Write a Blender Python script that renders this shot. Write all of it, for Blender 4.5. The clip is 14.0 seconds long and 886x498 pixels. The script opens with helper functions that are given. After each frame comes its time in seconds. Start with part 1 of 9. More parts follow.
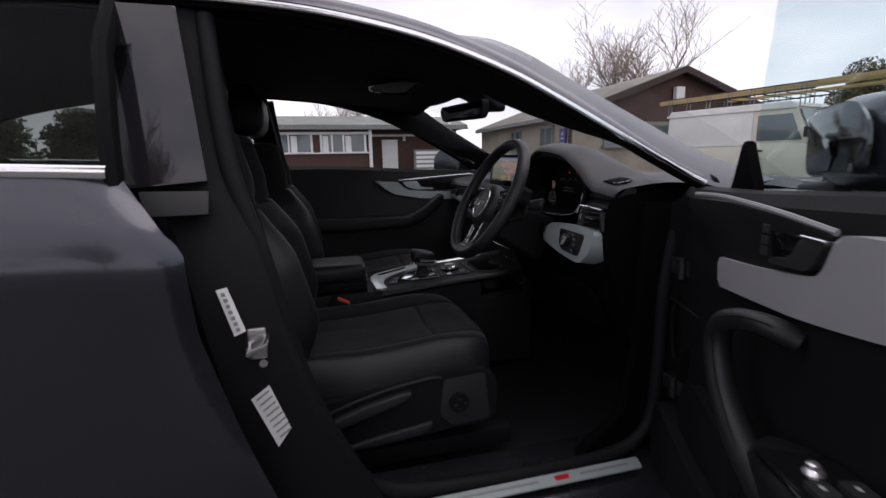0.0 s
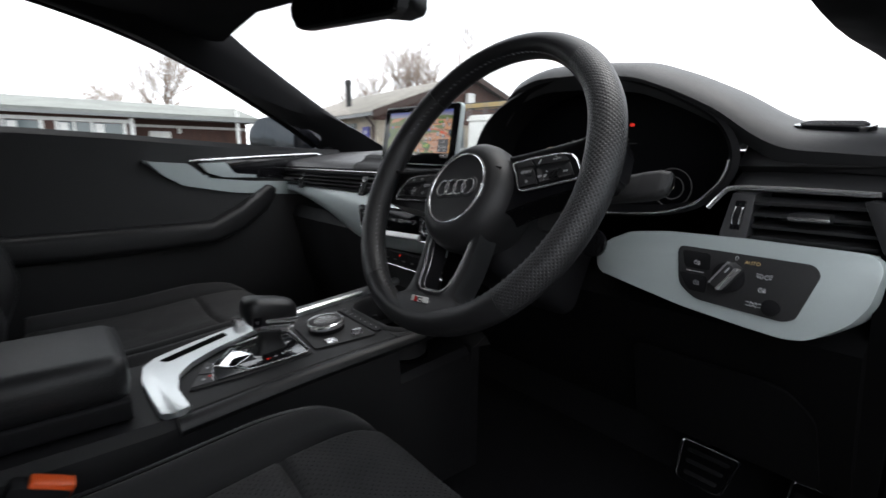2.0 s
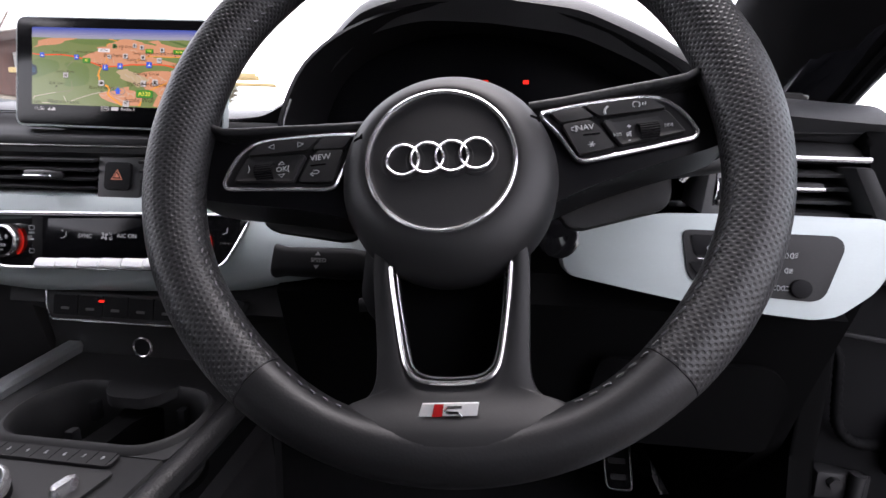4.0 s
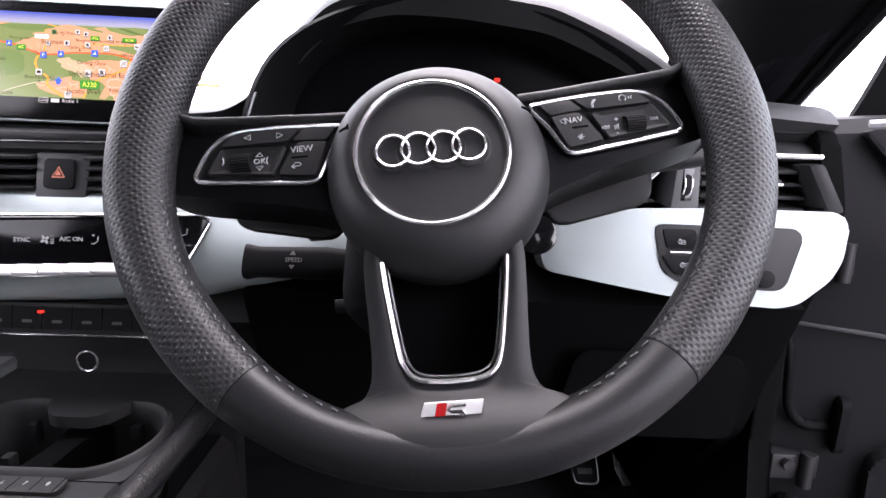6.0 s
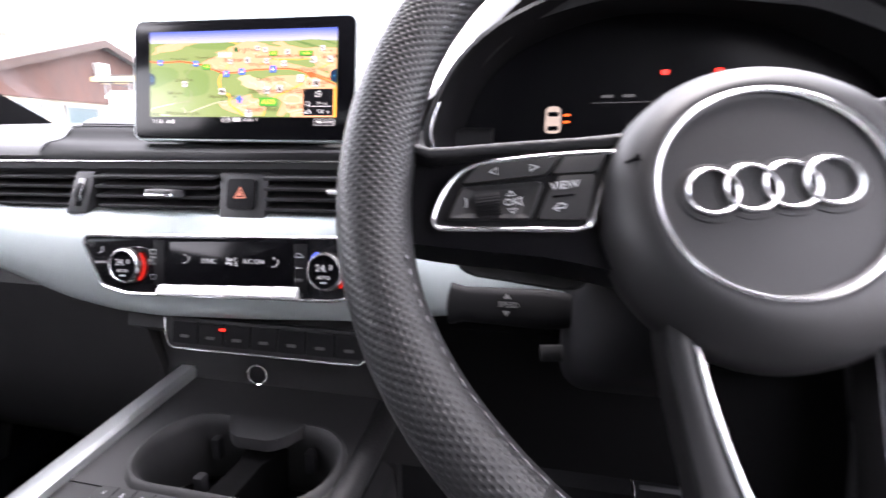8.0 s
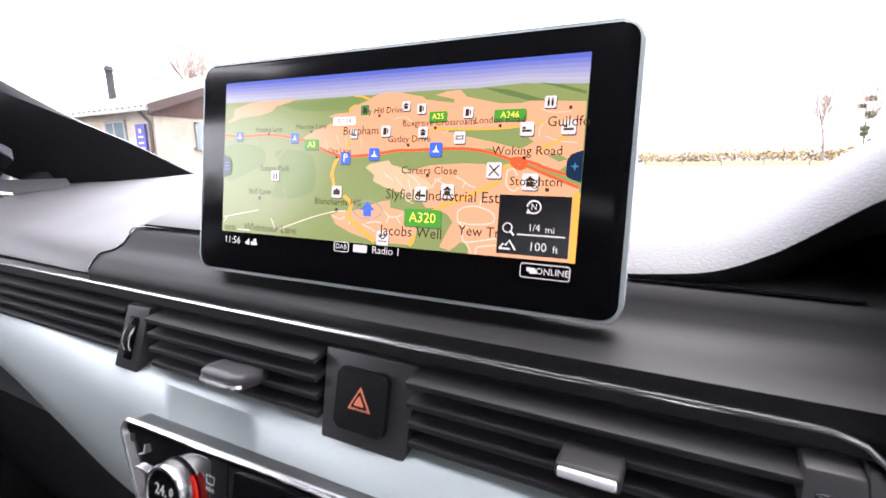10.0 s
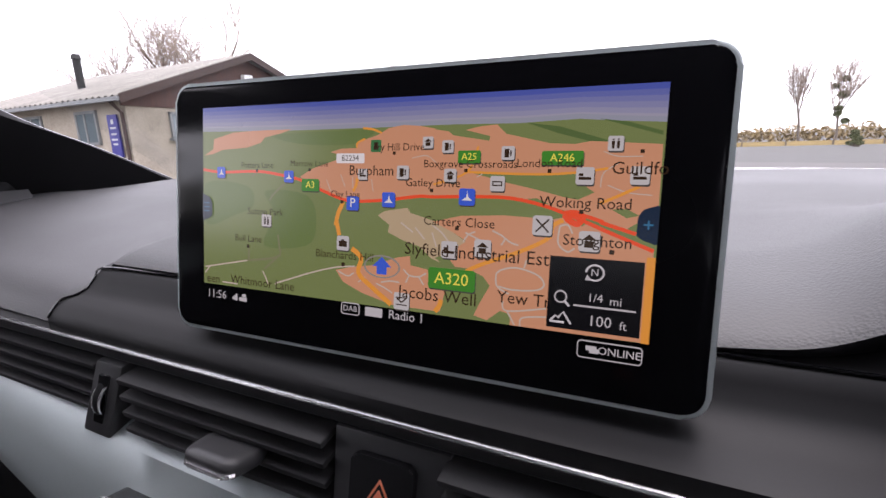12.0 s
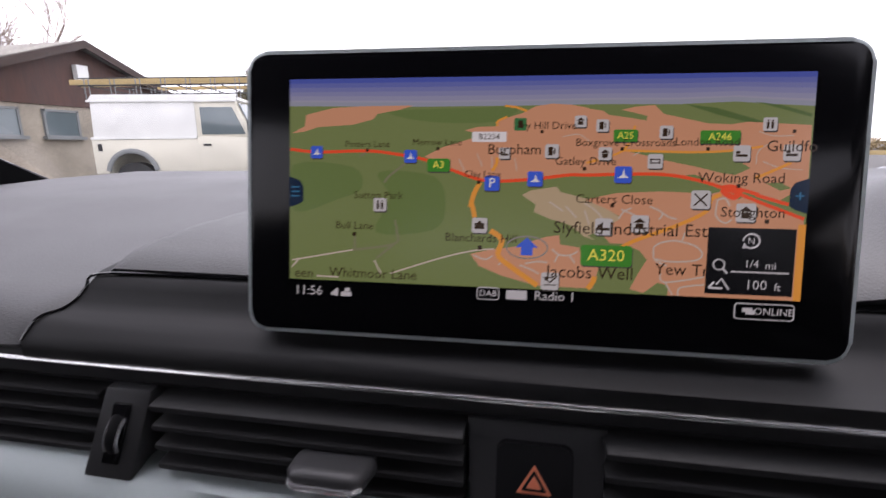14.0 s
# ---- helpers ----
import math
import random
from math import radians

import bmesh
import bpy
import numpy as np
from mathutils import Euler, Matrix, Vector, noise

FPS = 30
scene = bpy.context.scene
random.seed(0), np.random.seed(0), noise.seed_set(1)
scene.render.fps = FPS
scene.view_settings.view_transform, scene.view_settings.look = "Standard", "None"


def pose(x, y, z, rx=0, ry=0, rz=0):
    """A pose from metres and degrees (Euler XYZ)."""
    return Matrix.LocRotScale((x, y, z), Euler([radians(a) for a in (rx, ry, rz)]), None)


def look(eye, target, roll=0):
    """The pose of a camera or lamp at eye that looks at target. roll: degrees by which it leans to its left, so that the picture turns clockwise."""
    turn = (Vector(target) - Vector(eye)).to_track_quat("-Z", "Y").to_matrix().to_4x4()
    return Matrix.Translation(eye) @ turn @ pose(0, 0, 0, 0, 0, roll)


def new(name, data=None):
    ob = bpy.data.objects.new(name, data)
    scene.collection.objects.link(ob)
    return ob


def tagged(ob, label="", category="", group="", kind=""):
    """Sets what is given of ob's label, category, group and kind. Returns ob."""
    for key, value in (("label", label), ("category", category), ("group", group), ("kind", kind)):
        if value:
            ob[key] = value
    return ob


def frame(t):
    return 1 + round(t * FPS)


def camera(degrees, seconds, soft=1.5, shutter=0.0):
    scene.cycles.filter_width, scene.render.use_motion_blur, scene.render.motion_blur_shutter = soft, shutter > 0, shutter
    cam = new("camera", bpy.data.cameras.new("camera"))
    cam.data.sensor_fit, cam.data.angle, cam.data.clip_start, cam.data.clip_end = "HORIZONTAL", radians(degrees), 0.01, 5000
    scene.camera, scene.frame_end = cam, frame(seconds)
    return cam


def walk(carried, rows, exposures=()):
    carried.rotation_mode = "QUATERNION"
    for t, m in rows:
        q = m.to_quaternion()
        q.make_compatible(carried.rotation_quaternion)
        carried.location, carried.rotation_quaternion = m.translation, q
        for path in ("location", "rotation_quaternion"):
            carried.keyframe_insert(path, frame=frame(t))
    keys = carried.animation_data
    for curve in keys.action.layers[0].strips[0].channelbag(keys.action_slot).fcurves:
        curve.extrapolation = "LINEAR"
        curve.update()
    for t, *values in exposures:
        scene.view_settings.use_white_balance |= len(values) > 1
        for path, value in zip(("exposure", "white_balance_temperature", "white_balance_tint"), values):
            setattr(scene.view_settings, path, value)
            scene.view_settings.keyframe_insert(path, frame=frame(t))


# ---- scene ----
cam = camera(86.6, 14.0, shutter=0.3)
PATH = [
    (0, (1.601, -0.434, 1.028), (-0.299, 0.067, 0.654), -1.1),
    (0.5, (1.367, -0.418, 1.03), (-0.532, 0.087, 0.658), -0.9),
    (1, (1.11, -0.39, 1.017), (-0.784, 0.136, 0.643), -0.8),
    (1.5, (0.919, -0.343, 0.999), (-0.892, 0.422, 0.628), -0.5),
    (2, (0.764, -0.336, 0.939), (-0.76, 0.905, 0.565), 0.2),
    (2.5, (0.655, -0.307, 0.926), (-0.49, 1.281, 0.515), -0.2),
    (2.7, (0.601, -0.291, 0.928), (-0.382, 1.392, 0.48), -0.4),
    (4.8, (0.379, -0.248, 0.903), (0.301, 1.715, 0.53), 1.3),
    (5, (0.38, -0.247, 0.905), (0.305, 1.714, 0.523), 1.2),
    (5.5, (0.379, -0.248, 0.904), (0.331, 1.716, 0.528), 1.4),
    (6, (0.379, -0.247, 0.904), (0.349, 1.716, 0.526), 1.4),
    (6.5, (0.378, -0.245, 0.903), (0.362, 1.717, 0.517), 1.2),
    (7, (0.368, -0.242, 0.903), (0.345, 1.72, 0.514), 1.2),
    (7.5, (0.34, -0.228, 0.909), (0.275, 1.73, 0.505), 1.0),
    (8, (0.288, -0.192, 0.924), (-0.141, 1.714, 0.497), -0.3),
    (8.5, (0.248, -0.138, 0.937), (-0.609, 1.623, 0.532), -0.7),
    (9, (0.203, -0.077, 0.953), (-0.724, 1.655, 0.577), -0.6),
    (9.2, (0.185, -0.046, 0.961), (-0.753, 1.683, 0.602), -0.6),
    (11.3, (0.108, 0.077, 1.017), (-0.775, 1.815, 0.568), -2.1),
    (11.5, (0.107, 0.075, 1.015), (-0.765, 1.818, 0.567), -2.0),
    (12, (0.1, 0.07, 1.014), (-0.765, 1.817, 0.569), -2.0),
    (12.5, (0.08, 0.066, 1.015), (-0.743, 1.834, 0.571), -1.8),
    (13, (0.062, 0.062, 1.014), (-0.636, 1.891, 0.604), -1.2),
    (13.5, (0.043, 0.065, 1.016), (-0.455, 1.953, 0.586), -1.0),
    (14, (0.003, 0.04, 1.006), (-0.373, 1.957, 0.575), -0.8),
]
EXPOSURE = [(0.0, 0.20, 6500, 22), (1.0, 0.70, 6500, 12), (1.5, 1.10, 6500, 11), (2.0, 1.45, 6500, 11), (2.5, 1.45, 6500, 12), (4.8, 2.98, 6500, 24), (5.5, 3.12, 6500, 24), (7.0, 3.58, 6500, 24), (7.5, 3.66, 6500, 24), (8.0, 3.90, 6500, 22), (8.5, 4.05, 6500, 21), (9.2, 3.85, 6500, 20), (11.3, 2.05, 6500, 24), (12.5, 1.74, 6500, 24), (14.0, 1.54, 6500, 24)]
walk(cam, [(t, look(eye, target, roll)) for t, eye, target, roll in PATH], EXPOSURE)

# ---- world and light: a bright overcast noon ----
world = bpy.data.worlds.new("overcast_sky")
scene.world = world
world.use_nodes = True
wt = world.node_tree
wt.nodes.clear()
w_out = wt.nodes.new("ShaderNodeOutputWorld")
w_bg = wt.nodes.new("ShaderNodeBackground")
w_sky = wt.nodes.new("ShaderNodeTexSky")
w_sky.sky_type, w_sky.sun_disc = "NISHITA", False
w_sky.sun_elevation, w_sky.sun_rotation = radians(74), radians(10)
w_dim = wt.nodes.new("ShaderNodeMix")
w_dim.data_type, w_dim.blend_type = "RGBA", "MULTIPLY"
w_dim.inputs[0].default_value = 1.0
w_dim.inputs[7].default_value = (0.11, 0.11, 0.11, 1)
w_co = wt.nodes.new("ShaderNodeTexCoord")
w_map = wt.nodes.new("ShaderNodeMapping")
w_map.inputs["Scale"].default_value = (1.3, 1.3, 4.0)
w_noise = wt.nodes.new("ShaderNodeTexNoise")
w_noise.inputs["Scale"].default_value = 1.6
w_noise.inputs["Detail"].default_value = 6
w_ramp = wt.nodes.new("ShaderNodeValToRGB")
w_ramp.color_ramp.elements[0].position, w_ramp.color_ramp.elements[0].color = 0.30, (0.72, 0.77, 0.83, 1)
w_ramp.color_ramp.elements[1].position, w_ramp.color_ramp.elements[1].color = 0.62, (1.12, 1.13, 1.15, 1)
w_mix = wt.nodes.new("ShaderNodeMix")
w_mix.data_type = "RGBA"
w_mix.inputs[0].default_value = 0.88
wt.links.new(w_co.outputs["Generated"], w_map.inputs["Vector"])
wt.links.new(w_map.outputs[0], w_noise.inputs["Vector"])
wt.links.new(w_noise.outputs["Fac"], w_ramp.inputs["Fac"])
wt.links.new(w_sky.outputs[0], w_dim.inputs[6])
wt.links.new(w_dim.outputs[2], w_mix.inputs[6])
wt.links.new(w_ramp.outputs[0], w_mix.inputs[7])
wt.links.new(w_mix.outputs[2], w_bg.inputs["Color"])
w_bg.inputs["Strength"].default_value = 1.0
wt.links.new(w_bg.outputs[0], w_out.inputs["Surface"])

sun = new("sun", bpy.data.lights.new("sun", "SUN"))
sun.data.energy, sun.data.angle, sun.data.color = 0.7, radians(40), (1.0, 0.97, 0.93)
sun.matrix_world = look((0.5, 2.5, 9), (0, 0, 0))


# ---- materials ----
def mat(name, col, rough=0.5, metal=0.0, bump=0.0, scale=200.0, var=0.12, vscale=6.0, coat=0.0, spec=0.5, sheen=0.0, kind="noise", stretch=None, rvar=0.1):
    m = bpy.data.materials.new(name)
    m.use_nodes = True
    n, l = m.node_tree.nodes, m.node_tree.links
    b = n["Principled BSDF"]
    b.inputs["Roughness"].default_value, b.inputs["Metallic"].default_value = rough, metal
    b.inputs["Coat Weight"].default_value, b.inputs["Specular IOR Level"].default_value = coat, spec
    b.inputs["Sheen Weight"].default_value = sheen
    b.inputs["Base Color"].default_value = (*col, 1)
    co = n.new("ShaderNodeTexCoord")
    src = co.outputs["Object"]
    if stretch:
        mp = n.new("ShaderNodeMapping")
        mp.inputs["Scale"].default_value = stretch
        l.new(src, mp.inputs["Vector"])
        src = mp.outputs[0]
    if var > 0:
        big = n.new("ShaderNodeTexNoise")
        big.inputs["Scale"].default_value, big.inputs["Detail"].default_value = vscale, 5
        l.new(src, big.inputs["Vector"])
        fine = n.new("ShaderNodeTexNoise")
        fine.inputs["Scale"].default_value, fine.inputs["Detail"].default_value = scale * 0.6, 3
        l.new(src, fine.inputs["Vector"])
        add = n.new("ShaderNodeMath")
        add.operation = "ADD"
        l.new(big.outputs["Fac"], add.inputs[0])
        l.new(fine.outputs["Fac"], add.inputs[1])
        r = n.new("ShaderNodeMapRange")
        r.inputs["From Min"].default_value, r.inputs["From Max"].default_value = 0.6, 1.4
        r.inputs["To Min"].default_value, r.inputs["To Max"].default_value = 1 - var, 1 + var
        l.new(add.outputs[0], r.inputs["Value"])
        mul = n.new("ShaderNodeVectorMath")
        mul.operation = "SCALE"
        mul.inputs[0].default_value = col
        l.new(r.outputs[0], mul.inputs["Scale"])
        l.new(mul.outputs[0], b.inputs["Base Color"])
        if rvar:
            rr = n.new("ShaderNodeMapRange")
            rr.inputs["From Min"].default_value, rr.inputs["From Max"].default_value = 0.3, 0.7
            rr.inputs["To Min"].default_value, rr.inputs["To Max"].default_value = max(0.02, rough - rvar * rough), min(1, rough + rvar * rough)
            l.new(big.outputs["Fac"], rr.inputs["Value"])
            l.new(rr.outputs[0], b.inputs["Roughness"])
    if bump > 0:
        if kind == "voronoi":
            t = n.new("ShaderNodeTexVoronoi")
            t.inputs["Scale"].default_value = scale
            h = t.outputs["Distance"]
        else:
            t = n.new("ShaderNodeTexNoise")
            t.inputs["Scale"].default_value, t.inputs["Detail"].default_value = scale, 4
            h = t.outputs["Fac"]
        l.new(src, t.inputs["Vector"])
        bp = n.new("ShaderNodeBump")
        bp.inputs["Strength"].default_value, bp.inputs["Distance"].default_value = bump, min(0.01, 0.35 / scale)
        l.new(h, bp.inputs["Height"])
        l.new(bp.outputs[0], b.inputs["Normal"])
    return m


def dots_mat(name, col, rough, pitch, depth=1.0, hole=0.32, dark=0.35):
    """Leather with staggered punched holes, laid out in metres along the UV map."""
    m = mat(name, col, rough, bump=0.0, var=0.1, vscale=20)
    n, l = m.node_tree.nodes, m.node_tree.links
    b = n["Principled BSDF"]
    uv = n.new("ShaderNodeUVMap")
    rot = n.new("ShaderNodeMapping")
    rot.inputs["Rotation"].default_value = (0, 0, radians(45))
    rot.inputs["Scale"].default_value = (1 / pitch, 1 / pitch, 1)
    l.new(uv.outputs[0], rot.inputs["Vector"])
    fr = n.new("ShaderNodeVectorMath")
    fr.operation = "FRACTION"
    l.new(rot.outputs[0], fr.inputs[0])
    sub = n.new("ShaderNodeVectorMath")
    sub.operation = "DISTANCE"
    sub.inputs[1].default_value = (0.5, 0.5, 0)
    l.new(fr.outputs[0], sub.inputs[0])
    mr = n.new("ShaderNodeMapRange")
    mr.interpolation_type = "SMOOTHSTEP"
    mr.inputs["From Min"].default_value, mr.inputs["From Max"].default_value = hole * 0.45, hole
    l.new(sub.outputs["Value"], mr.inputs["Value"])
    bp = n.new("ShaderNodeBump")
    bp.inputs["Strength"].default_value, bp.inputs["Distance"].default_value = depth, 0.30 * pitch
    l.new(mr.outputs[0], bp.inputs["Height"])
    l.new(bp.outputs[0], b.inputs["Normal"])
    old = b.inputs["Base Color"].links[0].from_socket
    mx = n.new("ShaderNodeMix")
    mx.data_type = "RGBA"
    l.new(mr.outputs[0], mx.inputs[0])
    mx.inputs[6].default_value = (col[0] * dark, col[1] * dark, col[2] * dark, 1)
    l.new(old, mx.inputs[7])
    l.new(mx.outputs[2], b.inputs["Base Color"])
    return m


def glow(name, col, strength=1.0, rough=0.2):
    m = bpy.data.materials.new(name)
    m.use_nodes = True
    b = m.node_tree.nodes["Principled BSDF"]
    b.inputs["Base Color"].default_value = (*[c * 0.05 for c in col], 1)
    b.inputs["Emission Color"].default_value = (*col, 1)
    b.inputs["Emission Strength"].default_value = strength * 0.225
    b.inputs["Roughness"].default_value = rough
    return m


def pane_mat(name, tint, gloss=0.8):
    m = bpy.data.materials.new(name)
    m.use_nodes = True
    n, l = m.node_tree.nodes, m.node_tree.links
    n.clear()
    out, mix = n.new("ShaderNodeOutputMaterial"), n.new("ShaderNodeMixShader")
    tr, gl, fr, mu = n.new("ShaderNodeBsdfTransparent"), n.new("ShaderNodeBsdfGlossy"), n.new("ShaderNodeFresnel"), n.new("ShaderNodeMath")
    tr.inputs[0].default_value = (*tint, 1)
    gl.inputs["Roughness"].default_value = 0.01
    fr.inputs["IOR"].default_value = 1.45
    mu.operation, mu.inputs[1].default_value = "MULTIPLY", gloss
    l.new(fr.outputs[0], mu.inputs[0])
    l.new(mu.outputs[0], mix.inputs[0])
    l.new(tr.outputs[0], mix.inputs[1])
    l.new(gl.outputs[0], mix.inputs[2])
    l.new(mix.outputs[0], out.inputs["Surface"])
    return m


M_PAD = mat("soft_dash_skin", (0.030, 0.030, 0.032), 0.52, bump=0.35, scale=900, kind="voronoi", var=0.08)
M_PLASTIC = mat("black_plastic", (0.0085, 0.0085, 0.0095), 0.62, spec=0.12, bump=0.15, scale=1400, var=0.1)
M_SATIN = mat("satin_black_plastic", (0.020, 0.020, 0.021), 0.55, spec=0.28, bump=0.06, scale=900, var=0.08)
M_CONSOLE = mat("console_soft_plastic", (0.013, 0.013, 0.014), 0.55, spec=0.28, bump=0.12, scale=1400, var=0.1)
M_CLUSTER = mat("dark_display_glass", (0.004, 0.004, 0.005), 0.30, spec=0.07, var=0)
M_SHELF = mat("smooth_soft_plastic", (0.015, 0.015, 0.016), 0.55, spec=0.22, bump=0.05, scale=1500, var=0.06)
M_SPOKE = mat("semi_gloss_black", (0.006, 0.006, 0.007), 0.30, spec=0.22, var=0.03)
# bright metal whose sky reflection is painted in as near-white
M_KEYS = mat("sky_white_keys", (0.86, 0.86, 0.87), 0.30, 0.08, var=0.02)
M_BRIGHT = mat("polished_window_trim", (0.95, 0.95, 0.96), 0.12, 1.0, var=0.02)
M_FRAME = mat("grey_black_plastic", (0.036, 0.036, 0.038), 0.45, bump=0.06, scale=900, var=0.06)
# near-black matt plastic: shade in footwell, recesses and door gap put into the colour
M_KNEE = mat("shade_black_plastic", (0.0030, 0.0030, 0.0032), 0.85, spec=0.03, bump=0.15, scale=1200, var=0.1)
M_DOORLINING = mat("door_lining_skin", (0.022, 0.022, 0.023), 0.6, spec=0.3, bump=0.25, scale=900, kind="voronoi", var=0.08)
M_GLOSS = mat("gloss_black", (0.006, 0.006, 0.007), 0.08, var=0.0, coat=0.3)
M_LEATHER = mat("black_leather", (0.011, 0.011, 0.012), 0.47, spec=0.38, bump=0.35, scale=420, kind="voronoi", var=0.12)
M_HUB = mat("airbag_cover_plastic", (0.0125, 0.0125, 0.0135), 0.5, bump=0.12, scale=1400, var=0.06)
M_PERF = dots_mat("perforated_leather", (0.018, 0.018, 0.0195), 0.45, 0.0026, 0.50, 0.40, 0.05)
M_SMOOTHLEATHER = mat("smooth_leather", (0.011, 0.011, 0.012), 0.42, spec=0.4, bump=0.10, scale=700, kind="voronoi", var=0.1)
M_SPOKEGRIP = mat("satin_spoke_cover", (0.0125, 0.0125, 0.0135), 0.46, spec=0.4, bump=0.08, scale=1200, var=0.06)
M_CLOTH = mat("suede_cloth", (0.011, 0.011, 0.012), 0.95, bump=0.5, scale=900, var=0.25, vscale=14, sheen=0.08, spec=0.25)
M_SEATPERF = dots_mat("perforated_suede", (0.013, 0.013, 0.014), 0.9, 0.006, 0.8, 0.3, 0.3)
M_LINING = mat("dark_headliner", (0.007, 0.007, 0.008), 0.95, bump=0.3, scale=1200, var=0.15, spec=0.2)
M_CARPET = mat("black_carpet", (0.015, 0.015, 0.016), 1.0, bump=0.9, scale=700, var=0.3, spec=0.15)
# also on hinge pillar and door edge, where the black stands for shade
M_RUBBER = mat("black_rubber", (0.004, 0.004, 0.0045), 0.7, spec=0.07, bump=0.1, scale=300)
M_SILVER = mat("brushed_silver_trim", (0.395, 0.445, 0.445), 0.42, 0.22, bump=0.04, scale=500, var=0.04, stretch=(1, 8, 8))
M_RAIL = mat("bright_brushed_rail", (0.66, 0.69, 0.70), 0.30, 0.85, bump=0.04, scale=500, var=0.04, stretch=(8, 1, 8))
M_DOORSILVER = mat("grey_silver_trim", (0.38, 0.38, 0.39), 0.45, 0.35, bump=0.04, scale=500, var=0.04, stretch=(8, 1, 8))
M_CHROME = mat("satin_chrome", (0.82, 0.82, 0.83), 0.20, 0.85, var=0.03)
M_PAINT = mat("grey_metallic_paint", (0.050, 0.051, 0.062), 0.26, 0.72, bump=0.02, scale=3000, var=0.05, coat=0.40)
M_PILLARGLOSS = mat("gloss_pillar_cover", (0.016, 0.015, 0.018), 0.05, var=0.02, coat=0.3)
M_STEEL = mat("zinc_steel", (0.55, 0.55, 0.55), 0.25, 1.0, bump=0.05, scale=150)
M_ORANGE = mat("orange_plastic", (0.75, 0.10, 0.015), 0.4)
M_STICKER = mat("white_sticker", (0.72, 0.72, 0.70), 0.45, var=0.05)
M_INK = mat("grey_print", (0.25, 0.25, 0.25), 0.6, var=0)
M_WHITEINK = glow("lit_white_print", (0.55, 0.57, 0.6), 0.35)
M_PALEINK = mat("pale_print", (0.42, 0.43, 0.44), 0.5, var=0)
M_REDLIT = glow("lit_red", (1.0, 0.035, 0.02), 0.9)
M_WARMARC = glow("lit_dial_arc", (1.0, 0.035, 0.02), 0.32)
M_ORANGELIT = glow("lit_orange", (1.0, 0.16, 0.03), 0.6)
M_GLASS = pane_mat("clear_glass", (0.94, 0.96, 0.955), 0.10)
M_PRIVACY = pane_mat("dark_rear_glass", (0.42, 0.45, 0.44), 0.2)
M_GREYMETAL = mat("dull_grey_steel", (0.035, 0.035, 0.037), 0.5, 0.7, bump=0.1, scale=120)
M_DOORGLASS = pane_mat("tinted_door_glass", (0.72, 0.84, 0.84), 0.8)
M_SCREENGLASS = mat("screen_glass", (0.004, 0.004, 0.005), 0.14, var=0, spec=0.16)
M_MIRROR = mat("mirror_glass", (0.85, 0.87, 0.88), 0.01, 1.0, var=0)
M_DIMMIRROR = mat("dark_mirror_glass", (0.12, 0.125, 0.135), 0.02, 1.0, var=0)
M_DARKGLASS = mat("dark_mirror_face", (0.03, 0.036, 0.042), 0.06, 0.6, var=0)
M_STITCH = mat("grey_thread", (0.14, 0.14, 0.15), 0.8, var=0)


# ---- mesh helpers ----
LOCAL = set()


def thing(name, label, category, at=(0, 0, 0), m=None, group="", kind=""):
    ob = new(name)
    ob.empty_display_size = 0.05
    ob.matrix_basis = m if m is not None else Matrix.Translation(at)
    if m is not None:
        LOCAL.add(ob.name)
    return tagged(ob, label, category, group, kind)


def finish(bm, sharp=38):
    bmesh.ops.remove_doubles(bm, verts=bm.verts, dist=1e-6)
    bmesh.ops.recalc_face_normals(bm, faces=bm.faces)
    for f in bm.faces:
        f.smooth = True
    for e in bm.edges:
        if len(e.link_faces) == 2:
            e.smooth = e.calc_face_angle(0) < radians(sharp)


def part(name, bm, material, parent=None, label="", sharp=38, raw=False):
    if not raw:
        finish(bm, sharp)
    me = bpy.data.meshes.new(name)
    bm.to_mesh(me)
    bm.free()
    me.materials.append(material)
    return link(name, me, parent, label)


def link(name, me, parent=None, label=""):
    ob = new(name, me)
    if parent is not None:
        ob.parent = parent
        if parent.type == "EMPTY" and parent.name not in LOCAL:
            ob.matrix_parent_inverse = parent.matrix_basis.inverted()
    if label:
        ob["label"] = label
    return ob


def BM():
    return bmesh.new()


def box(bm, c, s, bev=0.0, m=None, seg=2):
    mm = Matrix.Translation(c) @ (m or Matrix()) @ Matrix.Diagonal((*s, 1))
    vs = bmesh.ops.create_cube(bm, size=1, matrix=mm)["verts"]
    if bev > 0:
        es = {e for v in vs for e in v.link_edges}
        bmesh.ops.bevel(bm, geom=list(es), offset=bev, segments=seg, profile=0.6, affect="EDGES")
    return bm


def loft(bm, rings, closed=True, caps=True, uv=None):
    rows = [[bm.verts.new(p) for p in r] for r in rings]
    n = len(rows[0])
    for a, b in zip(rows, rows[1:]):
        for i in range(n if closed else n - 1):
            j = (i + 1) % n
            try:
                bm.faces.new((a[i], a[j], b[j], b[i]))
            except ValueError:
                pass
    if caps and closed:
        for r in (rows[0][::-1], rows[-1]):
            try:
                bm.faces.new(r)
            except ValueError:
                pass
    return rows


